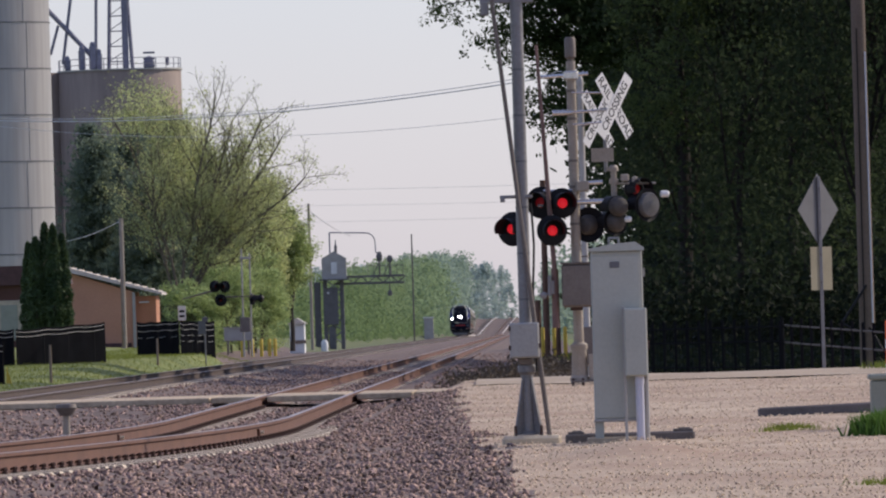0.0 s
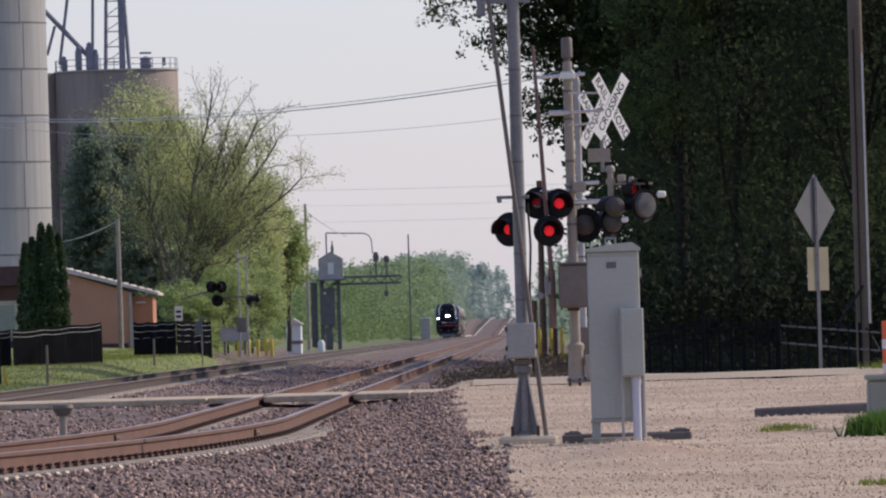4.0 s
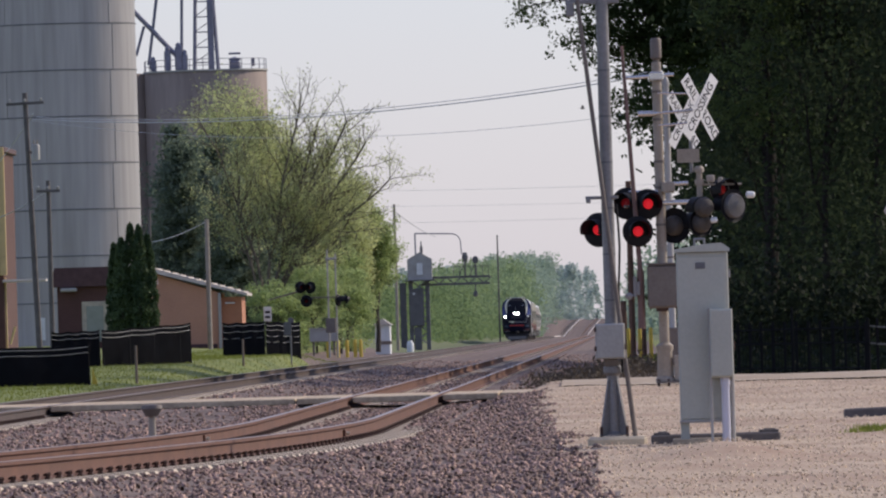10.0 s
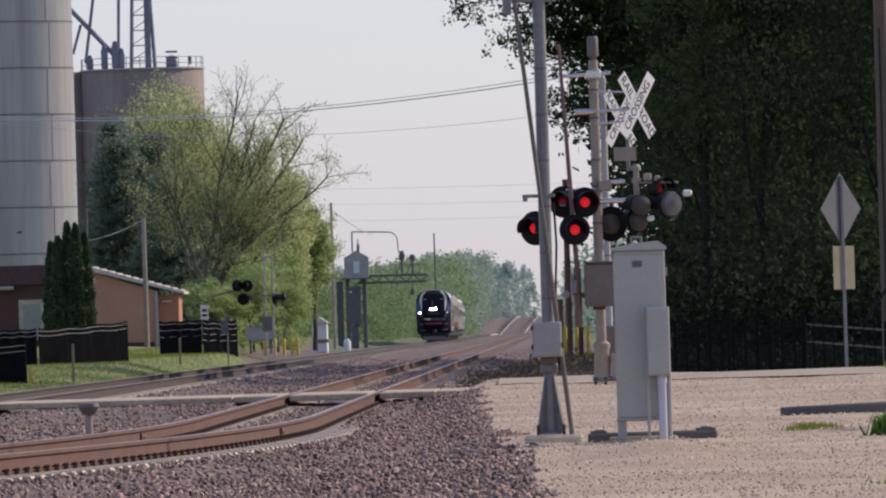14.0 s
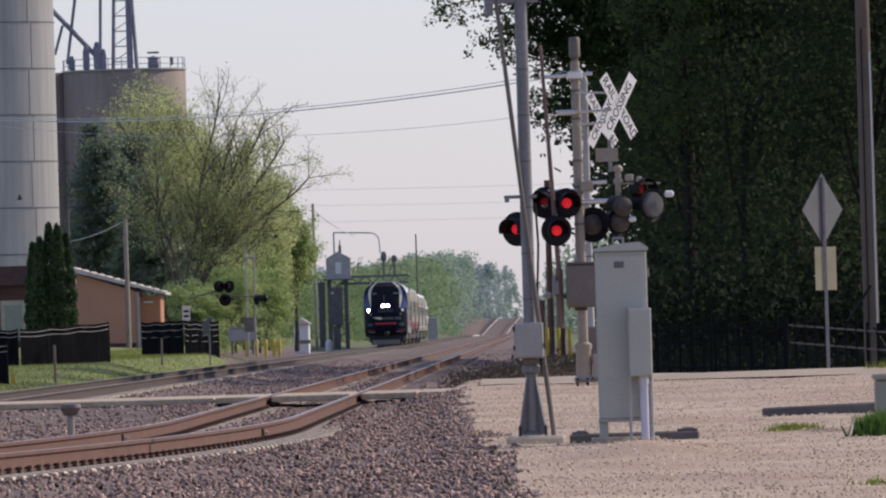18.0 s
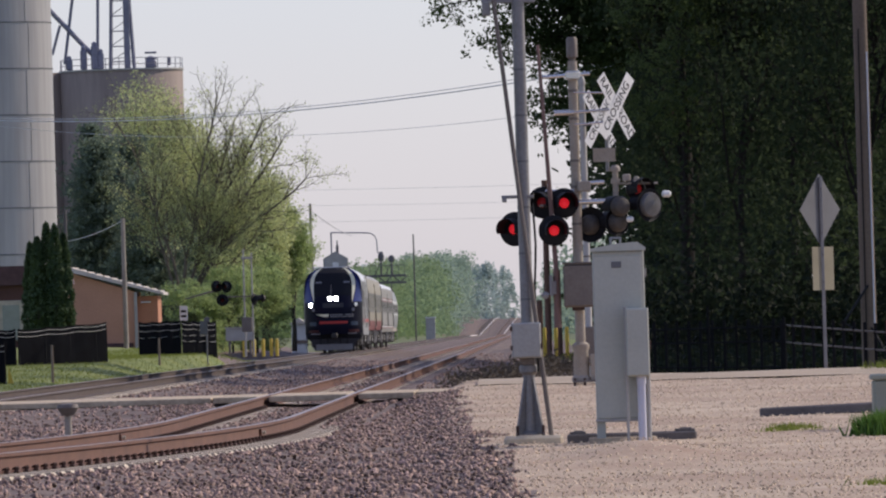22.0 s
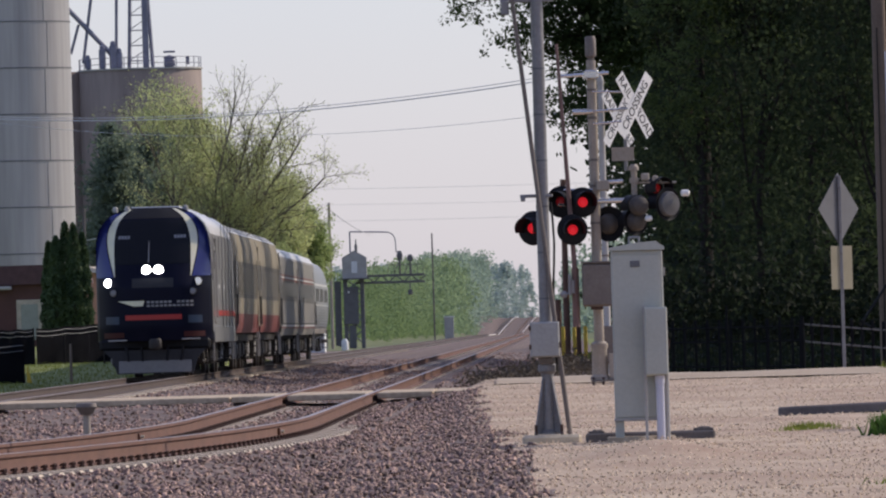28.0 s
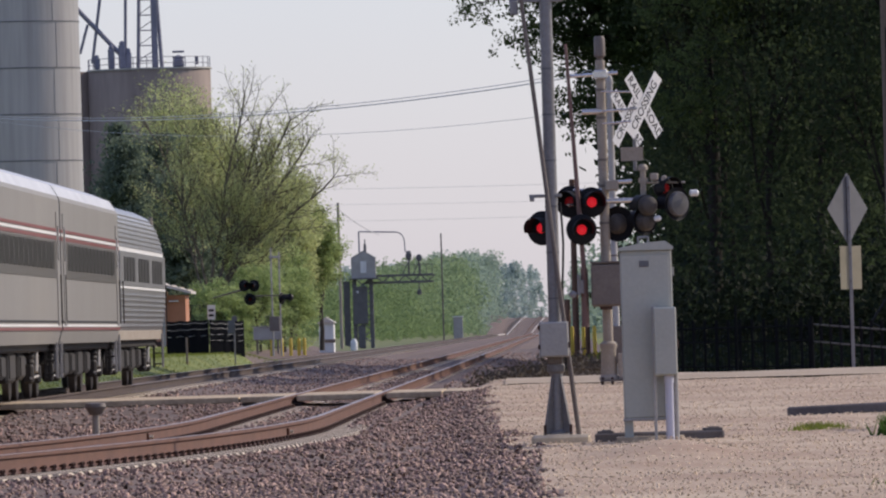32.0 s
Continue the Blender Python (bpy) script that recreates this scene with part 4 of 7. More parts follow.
for sx, sy, h, mt, lab in ((-14.4, 330.0, 1.15, WOOD, "thin weathered wooden stake in the grass"), (-13.9, 410.0, 1.0, WOOD, "thin weathered wooden stake in the grass"), (-13.2, 447.0, 1.7, GALV, "thin steel sign post beside the main line"),
                           (-16.3, 268.0, 0.8, GALV, "thin steel post in the grass"), (-15.05, 345.0, 0.28, DARKWOOD, "short dark stub post in the grass")):
    z = land(sx, sy)
    t = thing("trackside_post", pose(sx, sy, z), lab, "post", "posts on the bank")
    part("shaft", Geo().tube((0, 0, -0.1), (0, 0, h), 0.045 if h < 1.6 else 0.03, 0.035 if h < 1.6 else 0.03, 8), mt, t)
    if h > 1.6:
        part("plate", Geo().box((-0.12, -0.03, h - 0.2), (0.3, 0.01, 0.55), 0.002), SIGNBACK, t, "pale plate seen edge on")


# ---- marker post between the tracks ----
def bond_post():
    x, y = -5.38, 127.0
    z = land(x, y) - 0.02
    t = thing("track_marker", pose(x, y, z), "short pale post with a dark flat cap between the tracks", "marker post")
    part("stem", Geo().lathe((0, 0, 0), [(0.045, 0), (0.04, 0.44)], 14), TANPAINT, t)
    part("cap", Geo().lathe((0, 0, 0.40), [(0.07, 0), (0.125, 0.09), (0.115, 0.13), (0.04, 0.14)], 18), DARKBOX, t, "dark flared cap")
    for dx, dy in ((-4.62, 126.0), (-3.15, 127.5)):
        j = Geo().box((0, 0, 0), (0.03, 0.5, 0.09), 0.008)
        jb = tagged(part("joint_bar", j, RUST, m=pose(siding_x(dy) + (-0.74 if dx < -4 else 0.775), dy, -0.10)), "steel joint bar bolted to the rail web", "joint bar", "rail joint bars")
        for k in (-0.15, 0, 0.15):
            part("bolt", Geo().tube((-0.03, k, 0), (0.05, k, 0), 0.022, 0.022, 6), CREAM, jb)


bond_post()


# ---- grain silos ----
def white_silo(x, y):
    t = thing("silo", pose(x, y, 0.8), "tall pale grey steel silo with dark bolted hoops", "silo", "grain silos")
    r, ring = 4.92, 2.94
    for k in range(12):
        z0 = -0.13 + k * ring
        part("ring", Geo().lathe((0, 0, z0), [(r, 0.06), (r, ring - 0.02)], 64), SILO, t)
        part("hoop", Geo().lathe((0, 0, z0 - 0.03), [(r - 0.05, 0), (r + 0.035, 0.01), (r + 0.035, 0.085), (r - 0.05, 0.095)], 64), HOOP, t, "dark seam hoop")
        for a in ((-40, 44) if k % 2 else (-8, 47)):
            a = radians(a - 90)
            part("seam", Geo().box((0, 0, 0), (0.012, 0.03, ring - 0.1), 0.0, Matrix.Rotation(a + math.pi / 2, 3, 'Z')), SEAM, t, m=pose((r + 0.005) * math.cos(a), (r + 0.005) * math.sin(a), z0 + ring / 2))
    part("roof", Geo().lathe((0, 0, 35.6), [(5.1, 0), (5.1, 0.1), (0.6, 1.4), (0.6, 1.7)], 48), SILO, t)
    # catwalks leading off to the left
    for z in (16.6, 18.8):
        c = part("catwalk", Geo().box((-7.5, -1, z), (5.2, 0.9, 0.34), 0.01), BLUESTEEL, t, "blue-grey steel catwalk")
        part("handrail", Geo().tube((-10, -1.45, z + 0.55), (-4.9, -1.45, z + 0.55), 0.035, 0.035, 8), BLUESTEEL, c)


white_silo(-34.9, 700.0)


def tan_elevator(x, y):
    t = thing("grain_elevator", pose(x, y, 1.3), "tan concrete grain elevator with steel tower on top", "grain elevator", "grain silos")
    part("drum", Geo().lathe((0, 0, 0), [(5.05, 0), (5.05, 21.6), (4.95, 21.75)], 48), TANSILO, t)
    part("drum", Geo().lathe((-8.6, 3, 0), [(5.05, 0), (5.05, 21.6), (4.95, 21.75)], 48), TANSILO, t)
    part("deck", Geo().lathe((0, 0, 21.7), [(5.15, 0), (5.15, 0.14)], 48), GREYPAINT, t)
    for k in range(15):
        a = math.pi + math.pi * k / 14
        part("rail_post", Geo().tube((5.0 * math.cos(a), 5.0 * math.sin(a), 21.8), (5.0 * math.cos(a), 5.0 * math.sin(a), 22.7), 0.035, 0.035, 6), BLUESTEEL, t)
    for zz in (22.2, 22.7):
        g = Geo()
        g.path([(5.0 * math.cos(math.pi + math.pi * k / 14), 5.0 * math.sin(math.pi + math.pi * k / 14), zz) for k in range(15)], 0.03)
        part("guard_rail", g, BLUESTEEL, t)
    # leg tower
    def lean(px, z):
        s = 1 - (z - 21.8) / 24
        return px * s
    for cx in (-0.85, 0.85):
        for cy in (-0.8, 0.8):
            part("tower_leg", Geo().tube((0.1 + cx * 1.15, cy * 1.15, 21.8), (0.1 + cx * 0.55 - 0.1, cy * 0.55, 34), 0.13, 0.11, 8), BLUESTEEL, t)
    for k in range(9):
        z = 22.5 + k * 1.25
        w = 0.98 - 0.042 * k
        part("tower_rung", Geo().tube((0.1 - w, -0.9, z), (0.1 + w, -0.9, z), 0.05, 0.05, 6), BLUESTEEL, t)
        part("tower_brace", Geo().tube((0.1 - w, -0.9, z), (0.1 + w, -0.9, z + 1.2), 0.035, 0.035, 6), BLUESTEEL, t)
    part("ladder_cage", Geo().box((0.55, -1.0, 27.5), (0.5, 0.3, 11.5), 0.02), BLUESTEEL, t)
    for a, b, r in (((-1.9, -1, 22.3), (-1.55, -1, 34), 0.13), ((-6.0, -1, 27.2), (-2.2, -1, 23.0), 0.2), ((-4.6, -1, 22.4), (-3.0, -1, 33.5), 0.13), ((-7.5, 0, 23), (-4.2, 0, 32), 0.12), ((-5.6, -1, 23.2), (-4.9, -1, 25.6), 0.12)):
        part("spout", Geo().tube(a, b, r, r, 10), BLUESTEEL, t, "blue-grey grain spout")
    for cx, s, h in ((-3.0, 0.55, 1.7), (-2.1, 0.6, 2.0), (-1.6, 0.5, 1.4), (-4.2, 0.5, 0.9), (2.5, 0.9, 0.7)):
        q = part("drive_unit", Geo().box((cx, -2, 21.85 + h / 2), (s, s, h), 0.12), BLUESTEEL, t, "dark conveyor drive")
        part("cover", Geo().lathe((cx, -2, 21.85 + h), [(s * 0.4, 0), (s * 0.36, 0.2), (s * 0.1, 0.32)], 12), BLUESTEEL, q)
    for zz in (22.0, 22.6, 23.1):
        part("vent_stack", Geo().box((2.55, -3.4, zz), (0.95, 0.5, 0.16), 0.02), BLUESTEEL, t)
    part("vent_stack", Geo().box((4.0, -2.4, 22.4), (0.3, 0.3, 0.7), 0.05), BLUESTEEL, t)


tan_elevator(-33.1, 905.0)


def metal_bin():
    t = thing("metal_bin", pose(-45.3, 722.0, 0.8), "corrugated metal grain bin with a ribbed conical roof", "grain bin", "grain silos")
    prof = []
    for k in range(84):
        prof.append((4.7 + (0.03 if k % 2 else 0.0), k * 0.15))
    part("wall", Geo().lathe((0, 0, 0), prof, 40), GALV, t)
    part("roof", Geo().lathe((0, 0, 12.5), [(4.85, 0), (4.85, 0.08), (0.5, 3.3), (0.5, 3.6)], 40), GALV, t)
    me = Geo().tube((4.8, 0, 12.62), (0.5, 0, 15.85), 0.06, 0.06, 6).mesh("roof_rib", GALV)
    for k in range(30):
        part("roof_rib", me, None, t, m=pose(0, 0, 0, 0, 0, k * 12))


metal_bin()


# ---- buildings by the elevator ----
def brick_building():
    t = thing("brick_building", pose(-26.6, 480.0, 0.5), "red-brown brick mill building with a sunlit yellow corner", "building")
    part("wall", Geo().box((-4.5, 5, 4.5), (9.0, 10, 9.0), 0.03), BRICK, t)
    # yellow strips painted for sunlight on the corner of the brick wall
    part("lit_corner", Geo().box((-0.02, -0.02, 6.4), (0.32, 0.3, 5.6), 0.03), LIT_TRIM, t, "yellow strip for the sunlit corner of the wall")
    part("corner_post", Geo().box((-0.0, 0.2, 1.7), (0.16, 0.2, 3.6), 0.02), LIT_TRIM, t)
    part("gable_band", Geo().box((-1.6, -0.03, 8.2), (2.8, 0.1, 1.6), 0.02), DARKROOF, t)
    part("parapet", Geo().box((-4.5, 5, 9.1), (9.3, 10.3, 0.25), 0.04), DARKROOF, t)
    part("sill_band", Geo().box((-4.5, -0.04, 6.9), (9.0, 0.08, 0.12), 0.01), LIT_TRIM, t)
    for k in range(3):
        part("pilaster", Geo().box((-1.0 - k * 1.15, -0.04, 2.6), (0.09, 0.1, 3.6), 0.01), CREAM, t)
    for k in (0, 1):
        part("meter_case", Geo().box((-1.25 - k * 0.75, -0.1, 1.0), (0.4, 0.2, 0.5), 0.03), GREYPAINT, t)
    part("canopy", Geo().box((0.9, 0.2, 3.35), (1.9, 1.2, 0.12), 0.02), ROOF, t)
    part("pipe", Geo().tube((0.2, -0.1, 0.6), (0.42, -0.1, 1.35), 0.06, 0.06, 8), LIT_TRIM, t)


brick_building()


def low_office():
    t = thing("mill_office", pose(-25.5, 545.0, 0.75), "low dark red mill office with a cream doorway", "building")
    part("wall", Geo().box((0.15, 3, 1.55), (4.5, 6, 3.1), 0.02), BRICK, t)
    part("roof", Geo().prism([(-2.4, 3.1), (2.7, 3.1), (2.5, 4.05), (-2.2, 4.05)], -0.3, 6.2, 1), DARKROOF, t, "dark red hipped roof")
    d = part("doorway", Geo().box((-0.15, -0.04, 1.35), (1.5, 0.1, 2.0), 0.02), CREAM, t, "cream door surround")
    part("door", Geo().box((-0.25, -0.10, 1.25), (0.85, 0.06, 1.75), 0.01), GREENBOX, d)
    part("vent_hood", Geo().box((-1.5, -0.4, 2.95), (0.8, 0.6, 0.18), 0.05), GREYPAINT, t)
    part("sign_board", Geo().box((-2.9, -1.2, 1.05), (0.45, 0.05, 1.1), 0.01), WHITE, t, "small white notice board")


low_office()


def shed():
    t = thing("shed", pose(-18.98, 560.0, 0.42), "clay-orange block shed with a pale sloping roof", "shed")
    part("wall", Geo().prism([(-6.0, 0), (-1.12, 0), (-1.12, 2.98), (-4.4, 4.05), (-6.0, 3.5)], 0, 7.0, 1), ORANGE_WALL, t)
    part("annex", Geo().box((-0.56, 2.9, 1.38), (1.10, 5.2, 2.76), 0.02), mat("annex_wall", (0.48, 0.22, 0.13), 0.8, dark=(0.40, 0.18, 0.10), scale=1, fine=10, bump=0.1), t, "brighter orange end wall")
    part("roof", Geo().prism([(-4.5, 4.10), (0.30, 2.80), (0.30, 2.93), (-4.5, 4.34)], -0.35, 7.3, 1), ROOF, t, "pale metal roof")
    part("roof", Geo().prism([(-6.3, 3.43), (-4.48, 4.12), (-4.48, 4.34), (-6.3, 3.58)], -0.35, 7.3, 1), ROOF, t)
    rib = Geo().box((0, 0, 0), (0.05, 7.6, 0.06), 0.008).mesh("roof_rib", ROOF)
    for k in range(12):
        f = (k + 0.5) / 12
        part("roof_rib", rib, None, t, m=pose(-4.5 + 4.8 * f, 3.45, 4.36 - 1.41 * f, 0, 16.4, 0))
    part("downpipe", Geo().box((-1.13, -0.1, 1.5), (0.16, 0.12, 2.95), 0.01), GREYPAINT, t)
    part("plinth", Geo().box((-3.6, -0.05, 0.15), (4.6, 0.1, 0.5), 0.01), DARKROOF, t)
    part("door_lamp", Geo().box((-0.62, 0.22, 2.45), (0.5, 0.16, 0.07), 0.01), WHITE, t)
    s = thing("notice_sign", pose(-17.75, 562.0, 0.6), "small white notice board on a post", "sign")
    part("post", Geo().tube((0, 0, 0), (0, 0, 2.0), 0.04, 0.04, 8), GALV, s)
    part("board", Geo().box((0, -0.06, 1.65), (0.40, 0.03, 0.75), 0.01), WHITE, s)
    for zz in (1.75, 1.5):
        part("text_bar", Geo().box((0, -0.08, zz), (0.26, 0.008, 0.12), 0.002), BLACK, s)


shed()

power_pole(-20.28, 550.0, 0.6, 6.45, 0.13, "pale wooden pole with a lamp arm by the shed", TANPAINT)
tall = power_pole(-24.6, 470.0, 0.3, 11.5, 0.13, "tall dark leaning wooden pole with a transformer", DARKWOOD, 1.6)
tall.matrix_basis = pose(-24.6, 470.0, 0.3, 0, -1.7, 0)
power_pole(-23.95, 468.0, 0.6, 7.4, 0.11, "dark wooden pole with a crossarm", DARKWOOD, 1.0)
power_pole(-24.2, 575.0, 0.6, 7.3, 0.10, "dark leaning pole by the mill", DARKWOOD)
tf = thing("transformer", pose(-24.52, 469.7, 8.9), "grey pole transformer can", "transformer")
part("can", Geo().lathe((0, 0, 0), [(0.02, 0), (0.17, 0.02), (0.18, 0.6), (0.15, 0.68), (0.05, 0.7)], 16), GREYPAINT, tf)
part("bracket", Geo().box((-0.18, 0, 0.35), (0.2, 0.1, 0.1), 0.01), CLIP, tf)
for k in (-0.07, 0.07):
    part("bushing", Geo().lathe((k, 0, 0.7), [(0.03, 0), (0.04, 0.08), (0.02, 0.18)], 8), TANPAINT, tf)
power_pole(-15.85, 800.0, -0.3, 10.75, 0.12, "far wooden line pole beside the tracks", TANPAINT)
power_pole(-13.5, 1280.0, -0.3, 12.5, 0.10, "distant wooden pole above the trees", DARKWOOD)
for px, py, ph in ((0.62, 420.0, 6.8), (1.05, 430.0, 3.4), (0.30, 410.0, 2.2)):
    power_pole(px, py, -0.2, ph, 0.13, "brown wooden pole beyond the crossing", mat("brown_pole", (0.22, 0.12, 0.08), 0.85, dark=(0.15, 0.08, 0.055), bump=0.2))
for px in (0.44, 0.85, 1.25):
    t = thing("bollard", pose(px, 400.0, -0.2), "yellow painted steel bollard in the grass", "bollard", "yellow bollards")
    part("post", Geo().lathe((0, 0, 0), [(0.07, 0), (0.07, 1.15), (0.04, 1.2)], 12), YELLOW, t)


# ---- far crossing with its lamps and cases ----
def far_crossing():
    t = thing("crossing_signal", pose(-13.8, 530.0, 0.0), "distant dark crossing signal with lamps and gate", "crossing signal", "crossing signals")
    part("pole", Geo().tube((0, 0, 0), (0, 0, 5.2), 0.05, 0.04, 10), GREYPAINT, t)
    part("pole", Geo().tube((0.38, 0.3, 0), (0.38, 0.3, 5.0), 0.04, 0.04, 10), GREYPAINT, t)
    part("rung_head", Geo().box((0.18, 0, 4.75), (0.55, 0.2, 0.12), 0.02), GREYPAINT, t)
    part("lamp_arm", Geo().tube((-1.3, -0.1, 2.9), (0.7, -0.1, 2.9), 0.03, 0.03, 8), DARKBOX, t)
    part("gate_arm", Geo().tube((-1.1, 0, 3.3), (-2.9, 0.2, 2.85), 0.06, 0.03, 8), DARKBOX, t)
    light_unit(t, (-1.30, -0.2, 3.42), 25, None)
    light_unit(t, (-0.85, -0.2, 3.40), -25, None)
    light_unit(t, (-1.05, -0.2, 2.75), 0, None)
    light_unit(t, (0.50, -0.2, 2.75), 60, None)
    light_unit(t, (0.85, -0.2, 2.78), -70, None, 0.22)
    part("mechanism", Geo().box((0.1, -0.3, 1.55), (0.5, 0.4, 0.7), 0.03), DARKBOX, t)
    c = thing("relay_case", pose(-14.15, 533.0, 0.1), "grey relay case beside the far crossing", "cabinet")
    part("body", Geo().box((0, 0, 0.98), (1.35, 0.6, 0.62), 0.02), GREYPAINT, c)
    for k in (-0.5, 0.5):
        part("leg", Geo().box((k, 0, 0.35), (0.1, 0.4, 0.7), 0.01), DARKBOX, c)
    part("roof", Geo().box((0, 0, 1.31), (1.45, 0.7, 0.05), 0.01), GREYPAINT, c)
    for px in (-14.35, -13.85, -13.4, -13.0, -12.72):
        b = thing("bollard", pose(px, 548.0, -0.05), "yellow painted steel bollard by the far crossing", "bollard", "yellow bollards")
        part("post", Geo().lathe((0, 0, 0), [(0.085, 0), (0.085, 0.82), (0.05, 0.88)], 12), YELLOW, b)
    s = thing("whistle_post", pose(-14.75, 500.0, 0.05), "thin steel post with a pale plate", "sign")
    part("post", Geo().tube((0, 0, 0), (0, 0, 1.9), 0.035, 0.035, 8), GALV, s)
    part("plate", Geo().box((0, -0.05, 1.55), (0.26, 0.02, 0.6), 0.004), SIGNBACK, s)


far_crossing()


# ---- railway signal bridge ----
BRIDGESTEEL = mat("bridge_steel", (0.155, 0.15, 0.15), 0.7, 0.2, dark=(0.11, 0.105, 0.105), bump=0.05)
# signal heads raised from black to grey, distance haze put into the colour
BRIDGEDARK = mat("signal_haze_grey", (0.15, 0.15, 0.155), 0.7, bump=0.05)


def signal_bridge():
    t = thing("signal_bridge", pose(-15.0, 850.0, -0.25), "grey steel cantilever signal bridge over the main line", "railway signal")
    for px in (-0.75, 0.55):
        for py in (-0.5, 0.5):
            part("column", Geo().box((px, py, 2.75), (0.30, 0.3, 5.5), 0.02), BRIDGESTEEL, t)
    for k in range(5):
        part("column_brace", Geo().tube((-0.75, -0.5, 0.4 + k), (0.55, -0.5, 1.4 + k), 0.05, 0.05, 6), BLUESTEEL, t)
        part("column_brace", Geo().tube((0.55, -0.5, 0.4 + k), (-0.75, -0.5, 1.4 + k), 0.05, 0.05, 6), BLUESTEEL, t)
    part("equipment_case", Geo().box((-0.3, -0.6, 3.3), (1.1, 0.6, 2.9), 0.04), BRIDGESTEEL, t)
    part("equipment_case", Geo().box((-0.25, -0.5, 0.9), (0.55, 0.5, 1.8), 0.04), BRIDGESTEEL, t)
    part("status_lamp", Geo().lathe((-0.5, -0.92, 4.35), [(0.09, 0), (0.07, -0.04), (0.01, -0.05)], 12, (0, 1, 0)), WHITE, t)
    h = part("signal_house", Geo().prism([(-0.95, 5.4), (0.95, 5.4), (0.95, 7.0), (0, 7.55), (-0.95, 7.0)], -0.9, 0.9, 1), GREYPAINT, t, "small grey gabled signal housing")
    part("door", Geo().box((0, -0.93, 6.25), (0.45, 0.06, 0.9), 0.01), WHITE, h)
    part("column", Geo().box((-1.35, 0.3, 2.6), (0.5, 0.5, 5.2), 0.02), BRIDGESTEEL, t)
    part("landing", Geo().box((0.0, -0.7, 5.36), (2.3, 1.5, 0.10), 0.01), BRIDGESTEEL, t)
    for zz in (5.02, 5.55):
        part("beam", Geo().box((2.75, 0, zz), (5.3, 0.45, 0.17), 0.02), BRIDGESTEEL, t)
    for k in range(9):
        part("beam_brace", Geo().tube((0.3 + k * 0.58, -0.2, 5.05 + 0.48 * (k % 2)), (0.88 + k * 0.58, -0.2, 5.53 - 0.48 * (k % 2)), 0.045, 0.045, 6), BRIDGESTEEL, t)
    for k in range(7):
        part("walkway_post", Geo().tube((2.6 + k * 0.45, -0.3, 5.6), (2.6 + k * 0.45, -0.3, 6.35), 0.02, 0.02, 6), BRIDGESTEEL, t)
    part("walkway_rail", Geo().tube((2.6, -0.3, 6.35), (5.3, -0.3, 6.35), 0.025, 0.025, 6), BRIDGESTEEL, t)
    for k, zz, hh in ((3.5, 7.05, 0.75), (4.3, 6.85, 0.55)):
        mast = part("signal_mast", Geo().tube((k, -0.1, 5.5), (k, -0.1, zz), 0.07, 0.06, 8).tube((k - 0.5, -0.1, 5.6), (k, -0.1, zz - 0.3), 0.03, 0.03, 6), BRIDGESTEEL, t)
        part("signal_head", Geo().lathe((k, -0.25, zz), [(0.21, 0), (0.25, 0.06), (0.25, 0.12), (0.12, 0.2), (0.12, 0.42)], 16, (0, 1, 0)).box((k, 0.0, zz), (0.36, 0.3, hh), 0.08), BRIDGEDARK, mast, "dark round signal head")
    low = part("hanger", Geo().tube((4.25, -0.1, 5.0), (4.25, -0.1, 4.3), 0.05, 0.05, 6), BRIDGESTEEL, t)
    part("signal_head", Geo().box((4.25, -0.15, 4.2), (0.36, 0.34, 0.42), 0.08), BRIDGEDARK, low, "small dark signal head")
    g = Geo().tube((-0.3, 0, 7.4), (-0.3, 0, 9.0), 0.06, 0.06, 8).tube((-0.3, 0, 9.0), (2.5, 0, 8.9), 0.05, 0.05, 8)
    pts = [Vector((2.5 + 0.7 * math.sin(a), 0, 8.2 + 0.7 * math.cos(a))) for a in [math.pi / 2 * i / 6 for i in range(7)]]
    g.path(pts, 0.045)
    g.tube((3.2, 0, 8.2), (3.25, 0, 7.3), 0.045, 0.045, 6)
    part("davit", g, BLUESTEEL, t, "curved steel davit")
    part("antenna", Geo().lathe((0.15, 0, 7.4), [(0.10, 0), (0.12, 0.5), (0.05, 0.7), (0.04, 1.0)], 10), BRIDGEDARK, t)
    c = thing("track_bungalow", pose(-12.9, 1400.0, -0.3), "pale grey trackside equipment house", "cabinet")
    part("body", Geo().box((0, 0, 1.4), (1.2, 1.4, 2.8), 0.03), GREYPAINT, c)
    part("roof", Geo().box((0, 0, 2.88), (1.4, 1.6, 0.14), 0.02), WHITE, c)
    w = thing("white_house", pose(-15.05, 710.0, -0.25), "small white clapboard house behind the trees", "house")
    part("wall", Geo().box((0, 2, 0.95), (0.95, 4, 1.9), 0.02), WHITE, w)
    part("roof", Geo().prism([(-0.62, 1.9), (0.62, 1.9), (0, 2.3)], -0.2, 4.2, 1), ROOF, w)
    part("band", Geo().box((0.1, -0.03, 0.75), (0.95, 0.08, 0.22), 0.01), WOOD, w)
    v = thing("valve_post", pose(-14.6, 780.0, -0.3), "short white equipment post beside the track", "post")
    part("shell", Geo().lathe((0, 0, 0), [(0.25, 0), (0.25, 0.65), (0.12, 0.85)], 14), WHITE, v)


signal_bridge()


# ---- overhead wires ----
def wire(a, b, sag, r, label):
    a, b = Vector(a), Vector(b)
    pts = [a.lerp(b, k / 24) - Vector((0, 0, sag * 4 * (k / 24) * (1 - k / 24))) for k in range(25)]
    g = Geo().path(pts, r, 5)
    tagged(part("overhead_wire", g, WIREPALE), label, "wire", "overhead wires")


